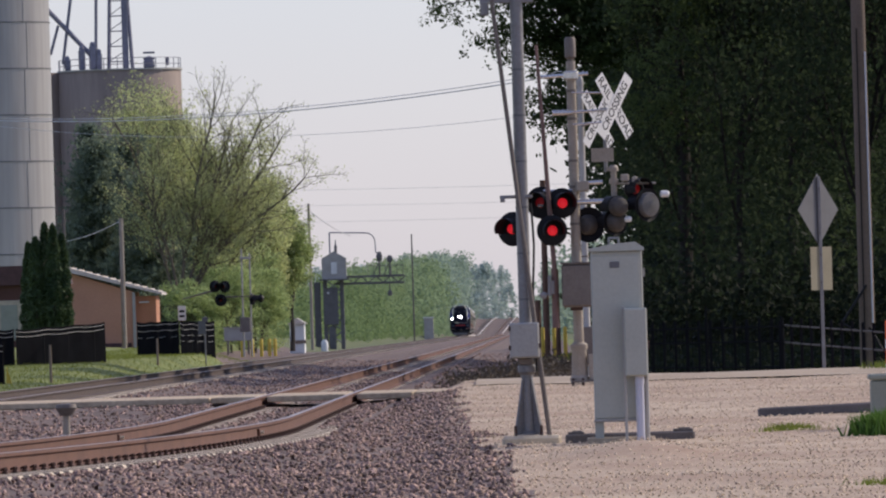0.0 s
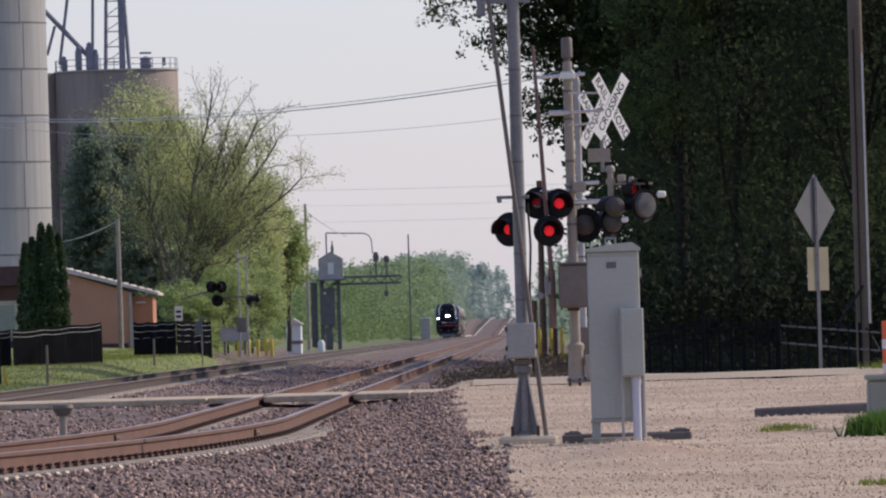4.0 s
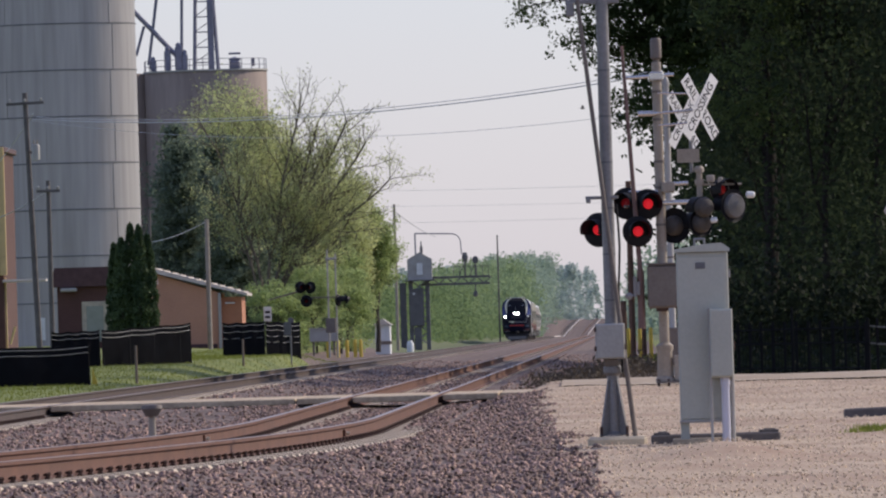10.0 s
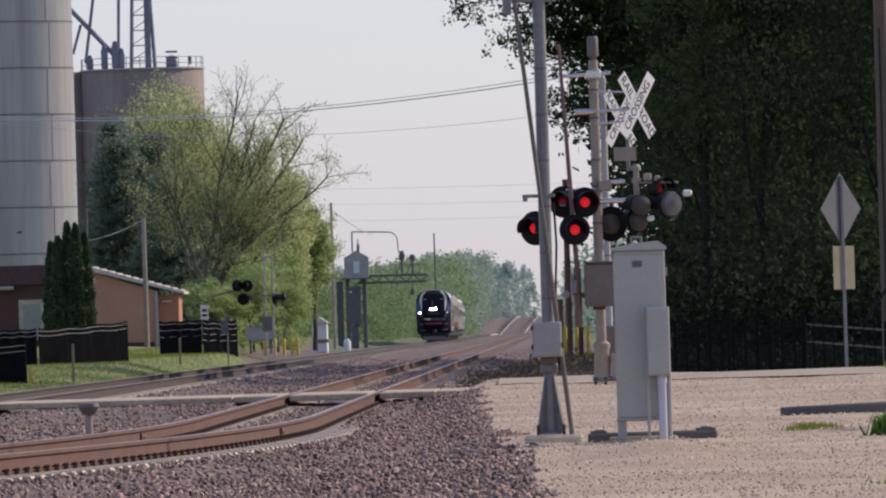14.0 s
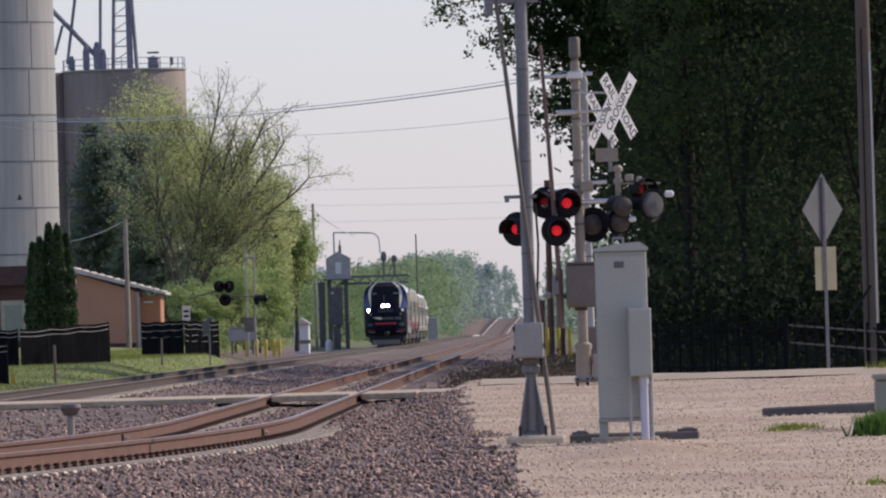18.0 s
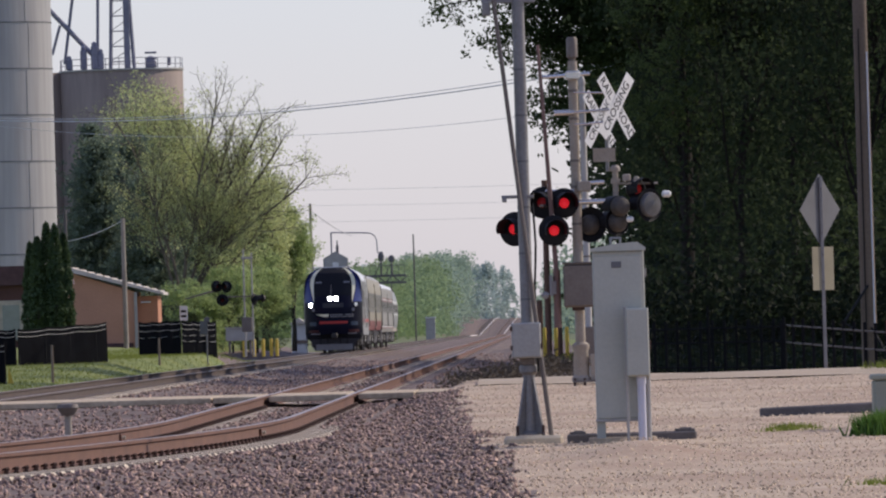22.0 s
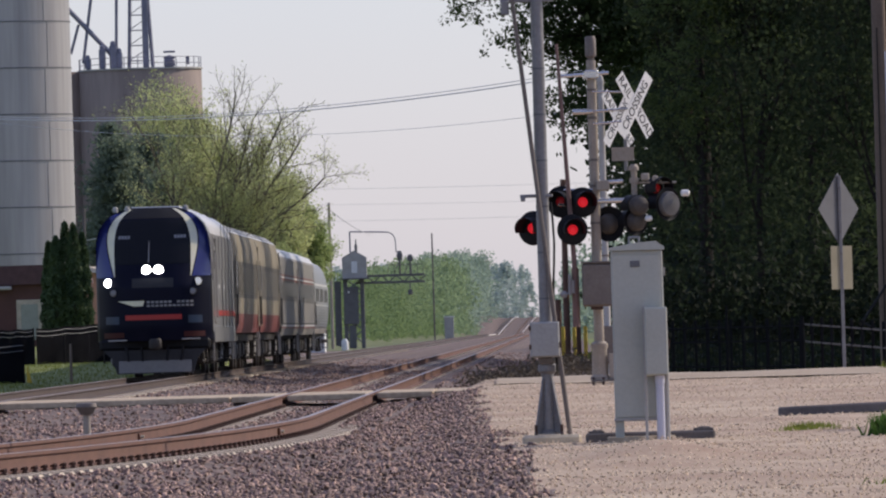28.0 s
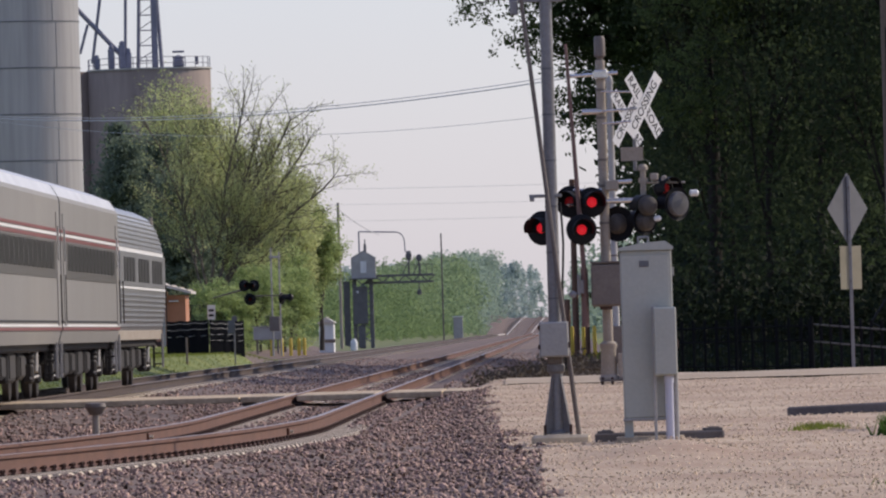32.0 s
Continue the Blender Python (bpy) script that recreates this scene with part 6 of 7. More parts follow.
rg = np.random.default_rng(21)
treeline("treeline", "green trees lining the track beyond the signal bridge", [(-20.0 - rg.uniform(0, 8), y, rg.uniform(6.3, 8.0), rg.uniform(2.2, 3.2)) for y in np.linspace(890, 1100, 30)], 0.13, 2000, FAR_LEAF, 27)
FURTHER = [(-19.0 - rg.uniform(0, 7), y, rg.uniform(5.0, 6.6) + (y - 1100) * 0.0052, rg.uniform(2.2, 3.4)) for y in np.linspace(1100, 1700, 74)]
# leaf tone part way to the haze colours, so the treeline fades evenly
LEAF_HAZE_NEAR = leaf_mat("leaf_haze_near", (0.175, 0.25, 0.12), (0.26, 0.335, 0.17), 0.5, 0.05, 1.1, 0.3)
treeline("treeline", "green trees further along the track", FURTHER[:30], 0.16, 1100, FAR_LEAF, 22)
treeline("treeline", "green trees further along the track, slightly haze-toned", FURTHER[30:], 0.19, 800, LEAF_HAZE_NEAR, 31)
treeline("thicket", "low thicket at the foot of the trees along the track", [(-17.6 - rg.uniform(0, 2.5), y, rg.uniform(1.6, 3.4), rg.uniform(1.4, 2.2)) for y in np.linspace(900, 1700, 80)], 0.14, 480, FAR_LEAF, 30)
# from here on the haze over the trees is in their leaf colour
treeline("far_treeline", "distant green trees along the line in haze tones", [(-17.5 - 8 * ease(2300, 2900, y) - rg.uniform(0, 16), y, rg.uniform(10.0, 12.6) + (y - 1720) * 0.0055, rg.uniform(3.5, 6)) for y in np.linspace(1720, 2450, 46)], 0.30, 1100, LEAF_HAZE_MID, 23)
treeline("far_treeline", "trees far along the line in pale haze tones", [(MAIN_X + drift(y) - 5.5 - rg.uniform(0, 12), y, rg.uniform(15.2, 17.8) + 4.5 * ease(2460, 3000, y) - 2.5 * ease(3100, 3500, y), rg.uniform(3.2, 5)) for y in np.linspace(2460, 3600, 72)], 0.40, 750, LEAF_HAZE, 29)
treeline("far_treeline", "distant trees across the line in pale haze tones", [(4.5 + rg.uniform(0, 14), y, rg.uniform(9, 15), rg.uniform(2.5, 4.5)) for y in np.linspace(1500, 3600, 90)], 0.5, 420, LEAF_HAZE, 24)
treeline("treeline", "dark trees behind the mill and silos", [(x, 990 + rg.uniform(0, 60), rg.uniform(8, 12), 4.0) for x in np.linspace(-60, -31, 12)], 0.2, 900, FAR_LEAF, 25)
treeline("wood_backdrop", "dense dark wood behind the first trees", [(x, 425 + rg.uniform(0, 20), rg.uniform(12, 17), 3.2) for x in np.linspace(4.5, 30, 16)], 0.22, 1800, LEAF_SHADE, 28)
treeline("horizon_wood", "wood on the horizon across the line in haze tones", [(x, 4300 + rg.uniform(0, 300), rg.uniform(22, 24) - 4.0 * ease(-14, -6, x), 3.5) for x in np.linspace(-90, -8.6, 46)], 0.6, 950, LEAF_HAZE_FAR, 26)
treeline("horizon_wood", "low wood on the horizon in haze tones", [(x, 4500 + rg.uniform(0, 300), rg.uniform(7, 10), 9) for x in np.linspace(24, 260, 30)], 2.2, 200, LEAF_HAZE, 36)


# ---- the train ----
NAVY = mat("navy_paint", (0.008, 0.009, 0.022), 0.3, dark=(0.007, 0.008, 0.017), scale=1, fine=20, bump=0.01, spec=0.07)
BLUEPAINT = mat("blue_paint", (0.022, 0.03, 0.165), 0.20, dark=(0.018, 0.026, 0.115), scale=1, fine=20, bump=0.01, spec=0.6)
GLASS_DARK = mat("dark_glass", (0.010, 0.011, 0.014), 0.12, dark=(0.009, 0.010, 0.012), bump=0.0, spec=0.14)
STRIPE = mat("cream_stripe", (0.78, 0.75, 0.50), 0.35, dark=(0.66, 0.64, 0.5), bump=0.01)
REDSTRIPE = mat("red_stripe", (0.36, 0.03, 0.026), 0.4, dark=(0.40, 0.03, 0.026), bump=0.01)
LOCOGREY = mat("loco_grey", (0.22, 0.22, 0.22), 0.35, dark=(0.165, 0.165, 0.168), scale=0.7, fine=15, bump=0.03)
SKIRT = mat("skirt_grey", (0.05, 0.05, 0.053), 0.5, dark=(0.035, 0.035, 0.038), scale=0.8, fine=15, bump=0.03, spec=0.1)
BANDGREY = mat("band_grey", (0.105, 0.098, 0.088), 0.45, dark=(0.085, 0.08, 0.072), scale=0.5, fine=10, bump=0.02, spec=0.3)
VENTURE = mat("coach_warm_grey", (0.285, 0.25, 0.185), 0.5, dark=(0.20, 0.175, 0.13), scale=0.5, fine=10, bump=0.02)
COACHRED = mat("coach_red", (0.205, 0.062, 0.06), 0.5, dark=(0.165, 0.05, 0.048), scale=0.5, fine=10, bump=0.02)
HORIZON = mat("coach_aluminium", (0.255, 0.246, 0.228), 0.55, 0.1, dark=(0.225, 0.217, 0.20), scale=0.5, fine=10, bump=0.02)
STAINLESS = mat("ribbed_steel", (0.33, 0.33, 0.33), 0.38, 0.6, dark=(0.26, 0.26, 0.26), scale=0.6, fine=10, bump=0.02)
# silver roof sheet, its colour raised to hold the sunlit highlights
COACHROOF_SUNLIT = mat("coach_roof_sunlit", (0.60, 0.60, 0.60), 0.4, 0.15, dark=(0.46, 0.46, 0.46), scale=0.6, fine=8, bump=0.03)
UNDER = mat("underframe", (0.035, 0.032, 0.03), 0.75, 0.2, dark=(0.022, 0.02, 0.02), bump=0.2)
# bogie and wheel steel, darkened in colour for the shadow under the coaches
BOGIE = mat("bogie_steel", (0.040, 0.036, 0.034), 0.7, 0.2, dark=(0.03, 0.027, 0.026), scale=3, fine=20, bump=0.2)
WHEEL = mat("wheel_steel", (0.085, 0.075, 0.07), 0.5, 0.4, dark=(0.05, 0.043, 0.04), bump=0.1)
BLUELENS = mat("blue_lens", (0.015, 0.035, 0.08), 0.3, bump=0.0)
DARKRED = mat("dark_red_paint", (0.07, 0.012, 0.014), 0.5, bump=0.01)
COACHGLASS = mat("coach_glass", (0.03, 0.028, 0.027), 0.3, dark=(0.022, 0.02, 0.02), bump=0.0, spec=0.06)
LAMP_OFF = mat("lamp_glass", (0.30, 0.30, 0.31), 0.15, bump=0.0)
LAMP_SOFT = glow("ditch_light_low", (0.75, 0.75, 0.72), 0.35)


def bogie(parent, y, wheels=(-1.3, 1.3), r=0.46, gauge=0.75):
    b = part("bogie", Geo().box((0, y, 0.62), (1.9, 0.5, 0.22), 0.03), UNDER, parent, "dark steel bogie")
    for s in (-1, 1):
        f = Geo().prism([(y - 1.75, 0.62), (y - 1.55, 0.78), (y - 0.55, 0.74), (y - 0.4, 0.52), (y + 0.4, 0.52), (y + 0.55, 0.74), (y + 1.55, 0.78), (y + 1.75, 0.62), (y + 1.6, 0.45), (y + 0.9, 0.46), (y + 0.45, 0.36), (y - 0.45, 0.36), (y - 0.9, 0.46), (y - 1.6, 0.45)], s * 1.02 - 0.06, s * 1.02 + 0.06, 0)
        part("side_frame", f, BOGIE, b)
        for k in wheels:
            part("axle_box", Geo().box((s * 1.12, y + k, 0.47), (0.2, 0.34, 0.34), 0.04), BOGIE, b)
            part("spring", Geo().lathe((s * 1.10, y + k * 0.62, 0.52), [(0.10, 0), (0.12, 0.05), (0.10, 0.10), (0.12, 0.15), (0.10, 0.2), (0.12, 0.25), (0.1, 0.3)], 10), BOGIE, b)
        part("damper", Geo().tube((s * 1.22, y - 0.5, 0.5), (s * 1.22, y - 0.2, 1.02), 0.04, 0.04, 8), GREYPAINT, b)
        part("brake_rod", Geo().tube((s * 1.18, y - 1.5, 0.40), (s * 1.18, y + 1.5, 0.43), 0.025, 0.025, 6), GREYPAINT, b)
    for k in wheels:
        for s in (-1, 1):
            w = Geo().lathe((s * (gauge - 0.07), y + k, r), [(r * 0.3, 0), (r * 0.85, 0.02), (r, 0.0), (r, 0.11), (r * 0.86, 0.13), (r * 0.3, 0.09), (0.08, 0.16)] if s > 0 else [(0.08, 0.0), (r * 0.3, 0.07), (r * 0.86, 0.03), (r, 0.05), (r, 0.16), (r * 0.85, 0.14), (r * 0.3, 0.16)], 24, (1, 0, 0))
            part("wheel", w, WHEEL, b)
    return b


def steps(parent, y, x):
    tread = Geo().box((x, y, 0.93), (0.22, 0.5, 0.03), 0.005)
    ladder = part("step_ladder", tread, BOGIE, parent)
    for k in range(2):
        part("step", Geo().box((x, y, 0.45 + 0.24 * k), (0.22, 0.5, 0.03), 0.005), BOGIE, ladder)
    for e in (-0.25, 0.25):
        part("upright", Geo().box((x + 0.10, y + e, 0.75), (0.035, 0.045, 0.75), 0.004), GREYPAINT, ladder)
        part("upright", Geo().box((x - 0.10, y + e, 0.75), (0.03, 0.03, 0.75), 0.004), BOGIE, ladder)


# --- locomotive ---
def half_width(z):
    """Half the body's width at height z."""
    if z <= 3.0:
        return 1.50
    return 1.50 * math.sqrt(max(0.0, 1 - ((z - 3.0) / 1.52) ** 3.6)) if z < 4.45 else 0.55


def nose_point(u, z, lift=0.0):
    """The curved front: u from -1 (left) to 1, z in metres. Lift stands a sheet off it."""
    w = half_width(z)
    back = 0.30 * max(0.0, (1.3 - z)) + (0.52 * (z - 2.35) ** 1.15 if z > 2.35 else 0.0) * (1 - 0.72 * abs(u) ** 4)
    back += 0.95 * abs(u) ** 3.2 + (0.7 * (z - 4.1) if z > 4.1 else 0)
    return (u * w * (1 + 0.0 * lift), back - lift, z + (lift * 0.4 if z > 2.4 else 0))


def nose_sheet(u_lo, u_hi, z_lo, z_hi, nu=12, nz=16, lift=0.008):
    """A panel on the nose; u_lo and u_hi may change with z."""
    g = Geo()
    rows = []
    for j in range(nz + 1):
        z = z_lo + (z_hi - z_lo) * j / nz
        f = j / nz
        a = u_lo(f) if callable(u_lo) else u_lo
        b = u_hi(f) if callable(u_hi) else u_hi
        rows.append([nose_point(a + (b - a) * i / nu, z, lift) for i in range(nu + 1)])
    g.sweep(rows, closed=False)
    return g


def locomotive():
    t = thing("locomotive", pose(MAIN_X, 1630, 0), "dark blue and grey diesel passenger locomotive with lit headlights", "locomotive")
    g, rows = Geo(), []
    for j in range(41):
        z = 0.95 + (4.44 - 0.95) * j / 40
        row = [(-half_width(z), 2.6, z)] + [nose_point(-1 + 2 * i / 36, z) for i in range(37)] + [(half_width(z), 2.6, z)]
        rows.append(row)
    g.sweep(rows, closed=False)
    g.add([rows[-1][i] for i in range(len(rows[-1]))], [tuple(range(len(rows[-1])))])
    nose = part("nose", g, NAVY, t, "rounded navy blue nose", sharp=50)
    part("windshield", nose_sheet(-0.66, 0.66, 2.95, 4.12, 20, 14), GLASS_DARK, nose, "wide dark windshield")
    part("visor_panel", nose_sheet(-0.66, 0.66, 4.15, 4.42, 20, 5), BLACK, nose)
    for s in (-1, 1):
        inner = lambda f, s=s: s * (0.66 + 0.02 * f + 0.05 * max(0, f - 0.85))
        outer = lambda f, s=s: s * (0.668 + 0.135 * math.sin(min(1.0, f * 1.05) * math.pi * 0.62) + 0.02 * f)
        part("white_flash", nose_sheet(inner, outer, 2.62, 4.40, 5, 20, 0.012), STRIPE, nose, "cream curved stripe beside the windshield")
        blue_in = lambda f, s=s: s * (0.685 + 0.135 * math.sin(min(1.0, f * 1.05) * math.pi * 0.62) + 0.02 * f)
        part("blue_panel", nose_sheet(blue_in, s * 0.995, 2.62, 4.30, 6, 16, 0.006), BLUEPAINT, nose, "glossy blue side panel")
        sh = Geo()
        sh.sweep([[(s * (half_width(z) + 0.004), yy, z) for z in [2.62 + 1.6 * k / 10 for k in range(11)]] for yy in (1.0, 1.2, 1.4)], closed=False)
        part("blue_panel", sh, BLUEPAINT, t, "glossy blue cab side")
        gs = Geo().sweep([[(s * (half_width(z) + 0.008), yy, z) for z in [1.15 + 3.0 * k / 14 for k in range(15)]] for yy in (1.42, 2.0, 2.62)], closed=False)
        part("grey_panel", gs, LOCOGREY, t, "grey cab side")
        for (u, z, r) in ((0.78, 2.48, 0.115), (0.69, 2.22, 0.10)):
            p = nose_point(s * u, z)
            rim = part("lamp_bezel", Geo().lathe((p[0], p[1] + 0.06, p[2]), [(r * 0.9, -0.09), (r, -0.12), (r * 1.12, -0.11), (r * 1.15, 0.05)], 20, (0, 1, 0)), BLACK, nose)
            lit = SHINE if (s < 0 and z > 2.4) else (LAMP_SOFT if z > 2.4 else LAMP_OFF)
            part("ditch_light" if z > 2.4 else "marker_light", Geo().lathe((p[0], p[1] - 0.03, p[2]), [(r * 0.95, 0.0), (r * 0.7, -0.03), (0.01, -0.04)], 20, (0, 1, 0)), lit, rim, "round lamp glass")
    for s in (-1, 1):
        p = nose_point(s * 0.105, 2.80)
        rim = part("headlight_bezel", Geo().lathe((p[0], p[1] + 0.06, p[2]), [(0.11, -0.08), (0.125, -0.12), (0.15, -0.10), (0.15, 0.05)], 20, (0, 1, 0)), BLACK, nose)
        part("headlight", Geo().lathe((p[0], p[1] - 0.03, p[2]), [(0.12, 0.0), (0.09, -0.03), (0.01, -0.04)], 20, (0, 1, 0)), SHINE, rim, "bright white headlight")
    part("headlight_panel", nose_sheet(-0.36, 0.36, 2.34, 2.58, 8, 4, 0.006), SKIRT, nose)
    for s in (-1, 1):
        for k in range(4):
            part("number_bar", nose_sheet(s * 0.50 - 0.105 + 0.055 * k, s * 0.50 - 0.065 + 0.055 * k, 3.62, 3.70, 2, 2, 0.018), LAMP_OFF, nose, "small pale number bar")
        part("blue_lamp", nose_sheet(s * 0.60, s * 0.84, 1.40, 1.60, 5, 3, 0.02), BLUELENS, nose, "blue square lamp")
        part("red_patch", nose_sheet(s * 0.52, s * 0.88, 1.04, 1.18, 6, 3, 0.01), DARKRED, nose, "dark red patch")
    part("logo_arrow", nose_sheet(lambda f: -0.62 + 0.28 * (1 - f), lambda f: -0.15 - 0.03 * (1 - f), 1.86, 2.0, 8, 4, 0.012), STRIPE, nose, "pale arrow shape")
    for k in range(11):
        if k != 6:
            part("logo_bar", nose_sheet(-0.11 + 0.075 * k, -0.055 + 0.075 * k, 1.93, 1.99, 2, 2, 0.012), LAMP_OFF, nose)
        part("logo_bar", nose_sheet(-0.11 + 0.075 * k, -0.055 + 0.075 * k, 1.84, 1.89, 2, 2, 0.012), LAMP_OFF, nose)
    part("red_band", nose_sheet(-0.49, 0.26 + 0.23, 1.50, 1.63, 14, 3, 0.014), REDSTRIPE, nose, "red band across the nose")
    part("wiper", Geo().tube((-0.1, nose_point(0, 3.0)[1] - 0.04, 3.0), (-0.08, nose_point(0, 3.6)[1] - 0.05, 3.55), 0.012, 0.008, 6), GREYPAINT, nose)
    # buffer beam, coupler and pilot
    part("buffer_beam", Geo().box((0, 0.75, 0.86), (2.9, 0.7, 0.28), 0.06), BLACK, t)
    c = part("coupler", Geo().box((0, -0.05, 0.86), (0.26, 0.8, 0.26), 0.04), UNDER, t, "steel coupler")
    part("knuckle", Geo().lathe((0.05, -0.42, 0.74), [(0.13, 0), (0.16, 0.05), (0.16, 0.22), (0.13, 0.27)], 14), BOGIE, c)
    part("pilot", Geo().prism([(-1.0, 0.10), (1.0, 0.10), (1.12, 0.5), (1.35, 0.72), (-1.35, 0.72), (-1.12, 0.5)], 0.32, 0.44, 1), SKIRT, t, "grey steel pilot plough")
    part("pilot_lip", Geo().box((0, 0.33, 0.28), (1.9, 0.05, 0.32), 0.02), LOCOGREY, t)
    for k in (-0.75, -0.35, 0.35, 0.75):
        part("air_hose", Geo().tube((k, 0.25, 0.82), (k * 0.9, 0.18, 0.42), 0.03, 0.03, 8), BLACK, t)
    part("uncoupling_lever", Geo().tube((-1.2, 0.2, 0.98), (1.2, 0.2, 0.98), 0.018, 0.018, 6), GREYPAINT, t)
    # body behind the cab
    sec = [(z, half_width(z)) for z in [1.15 + (4.3 - 1.15) * k / 22 for k in range(23)]]
    ring = lambda yy: [(w, yy, z) for z, w in sec] + [(-w, yy, z) for z, w in sec[::-1]]
    top_arc = [(w, z) for z, w in sec if z > 3.7]
    # paler sheet over the body's top, standing for its sunlit edge
    part("roof_arc", Geo().sweep([[(w + 0.004, yy, z + 0.004) for w, z in top_arc] + [(-w - 0.004, yy, z + 0.004) for w, z in top_arc[::-1]] for yy in (2.7, 21.62)]), COACHROOF_SUNLIT, t, "roof edge coloured pale for the sunlight on it", sharp=40)
    part("body", Geo().sweep([ring(2.6), ring(21.6)]), LOCOGREY, t, "pale grey body", sharp=40)
    for s in (-1, 1):
        part("door_frame", Geo().box((s * 1.516, 2.98, 2.5), (0.016, 0.05, 2.3), 0.003).box((s * 1.516, 3.82, 2.5), (0.016, 0.05, 2.3), 0.003).box((s * 1.516, 3.4, 3.63), (0.016, 0.85, 0.05), 0.003), GREYPAINT, t, "pale door frame")
        part("grille", Geo().box((s * 1.512, 4.85, 2.95), (0.016, 0.32, 1.3), 0.003), SKIRT, t, "tall dark grille")
        for yy in (10.4, 13.3, 16.2, 19.1):
            part("panel_joint", Geo().box((s * 1.508, yy, 2.7), (0.014, 0.04, 2.9), 0.002), SKIRT, t)
    for s in (-1, 1):
        part("red_stripe", Geo().box((s * 1.506, 12.1, 1.64), (0.012, 19.0, 0.15), 0.002), REDSTRIPE, t, "red side stripe")
        part("skirt", Geo().box((s * 1.47, 12.1, 1.08), (0.08, 18.8, 0.42), 0.01), LOCOGREY, t)
        part("cab_window", Geo().box((s * 1.506, 2.05, 2.75), (0.014, 0.5, 0.5), 0.002), GLASS_DARK, t, "dark cab window")
        d = part("cab_door", Geo().box((s * 1.512, 3.4, 2.45), (0.02, 0.75, 2.05), 0.004), LOCOGREY, t, "grey side door")
        part("door_window", Geo().box((s * 1.525, 3.4, 3.05), (0.01, 0.42, 0.5), 0.002), GLASS_DARK, d)
        part("handrail", Geo().tube((s * 1.57, 2.9, 1.5), (s * 1.57, 2.9, 3.2), 0.014, 0.014, 6), GREYPAINT, t)
        part("handrail", Geo().tube((s * 1.57, 3.95, 1.5), (s * 1.57, 3.95, 3.2), 0.014, 0.014, 6), GREYPAINT, t)
        for k in range(5):
            yy = 6.3 + k * 2.9
            lv = part("louvre_panel", Geo().box((s * 1.508, yy, 3.25), (0.014, 2.2, 0.85), 0.003), LOCOGREY, t, "grey louvred panel")
            for q in range(5):
                part("louvre", Geo().box((s * 1.515, yy, 2.93 + 0.16 * q), (0.008, 2.1, 0.03), 0.002), LOCOGREY, lv)
        for yy, zz in ((5.0, 3.35), (7.6, 2.35), (5.4, 2.3), (12.0, 2.35)):
            part("white_label", Geo().box((s * 1.507, yy, zz), (0.01, 0.9, 0.10), 0.002), WHITE, t, "small white label")
        steps(t, 3.4, s * 1.35)
        steps(t, 20.6, s * 1.35)
    part("roof", Geo().prism([(-1.0, 4.22), (1.0, 4.22), (0.75, 4.42), (-0.75, 4.42)], 2.7, 21.4, 1), COACHROOF_SUNLIT, t, "roof coloured bright for the sunlight on it")
    for k in range(6):
        part("roof_hatch", Geo().box((0, 4.6 + k * 2.8, 4.45), (1.3, 1.9, 0.08), 0.02), COACHROOF_SUNLIT, t)
    for px in (-0.98, -0.66, 0.86):
        part("horn_dome", Geo().lathe((px, 1.75 if abs(px) > 0.7 else 1.5, 4.34), [(0.07, 0), (0.075, 0.08), (0.055, 0.13), (0.02, 0.15)], 14), GREYPAINT, t, "small grey roof dome")
    part("exhaust", Geo().box((0, 13, 4.47), (0.9, 1.0, 0.12), 0.03), UNDER, t)
    part("fuel_tank", Geo().box((0, 11, 0.62), (2.5, 4.6, 0.65), 0.08), UNDER, t)
    part("frame", Geo().box((0, 11.6, 1.0), (2.6, 19.5, 0.3), 0.03), UNDER, t)
    bogie(t, 4.3)
    bogie(t, 17.8)
    return t


# --- coaches ---
def hull(sec, y0, y1):
    ring = lambda yy: [(w, yy, z) for w, z in sec] + [(-w, yy, z) for w, z in sec[::-1]]
    return Geo().sweep([ring(y0), ring(y1)])


def running_gear(t, l):
    bogie(t, 3.6)
    bogie(t, l - 3.6)
    part("underframe", Geo().box((0, l / 2, 0.98), (2.6, l - 1.0, 0.26), 0.03), UNDER, t)
    for k, (yy, w, h) in enumerate(((7.6, 2.2, 0.5), (10.6, 1.7, 0.42), (13.6, 2.4, 0.55), (17.2, 1.8, 0.45))):
        bx = part("equipment_box", Geo().box((0, yy, 0.62), (2.4, w, h), 0.05), UNDER, t)
        part("cover", Geo().box((1.21, yy, 0.62), (0.02, w * 0.8, h * 0.7), 0.005), BOGIE, bx)
    for e in (0.0, l):
        part("diaphragm", Geo().box((0, e, 2.3), (1.7, 0.5, 2.5), 0.06), BLACK, t, "black rubber gangway")
        part("coupler", Geo().box((0, e, 0.86), (0.24, 0.7, 0.24), 0.04), UNDER, t)
    for s in (-1, 1):
        for yy in (0.75, l - 0.75):
            steps(t, yy, s * 1.34)
            part("grab_rail", Geo().tube((s * 1.54, yy + 0.35, 1.35), (s * 1.54, yy + 0.35, 2.2), 0.014, 0.014, 6), BOGIE, t)


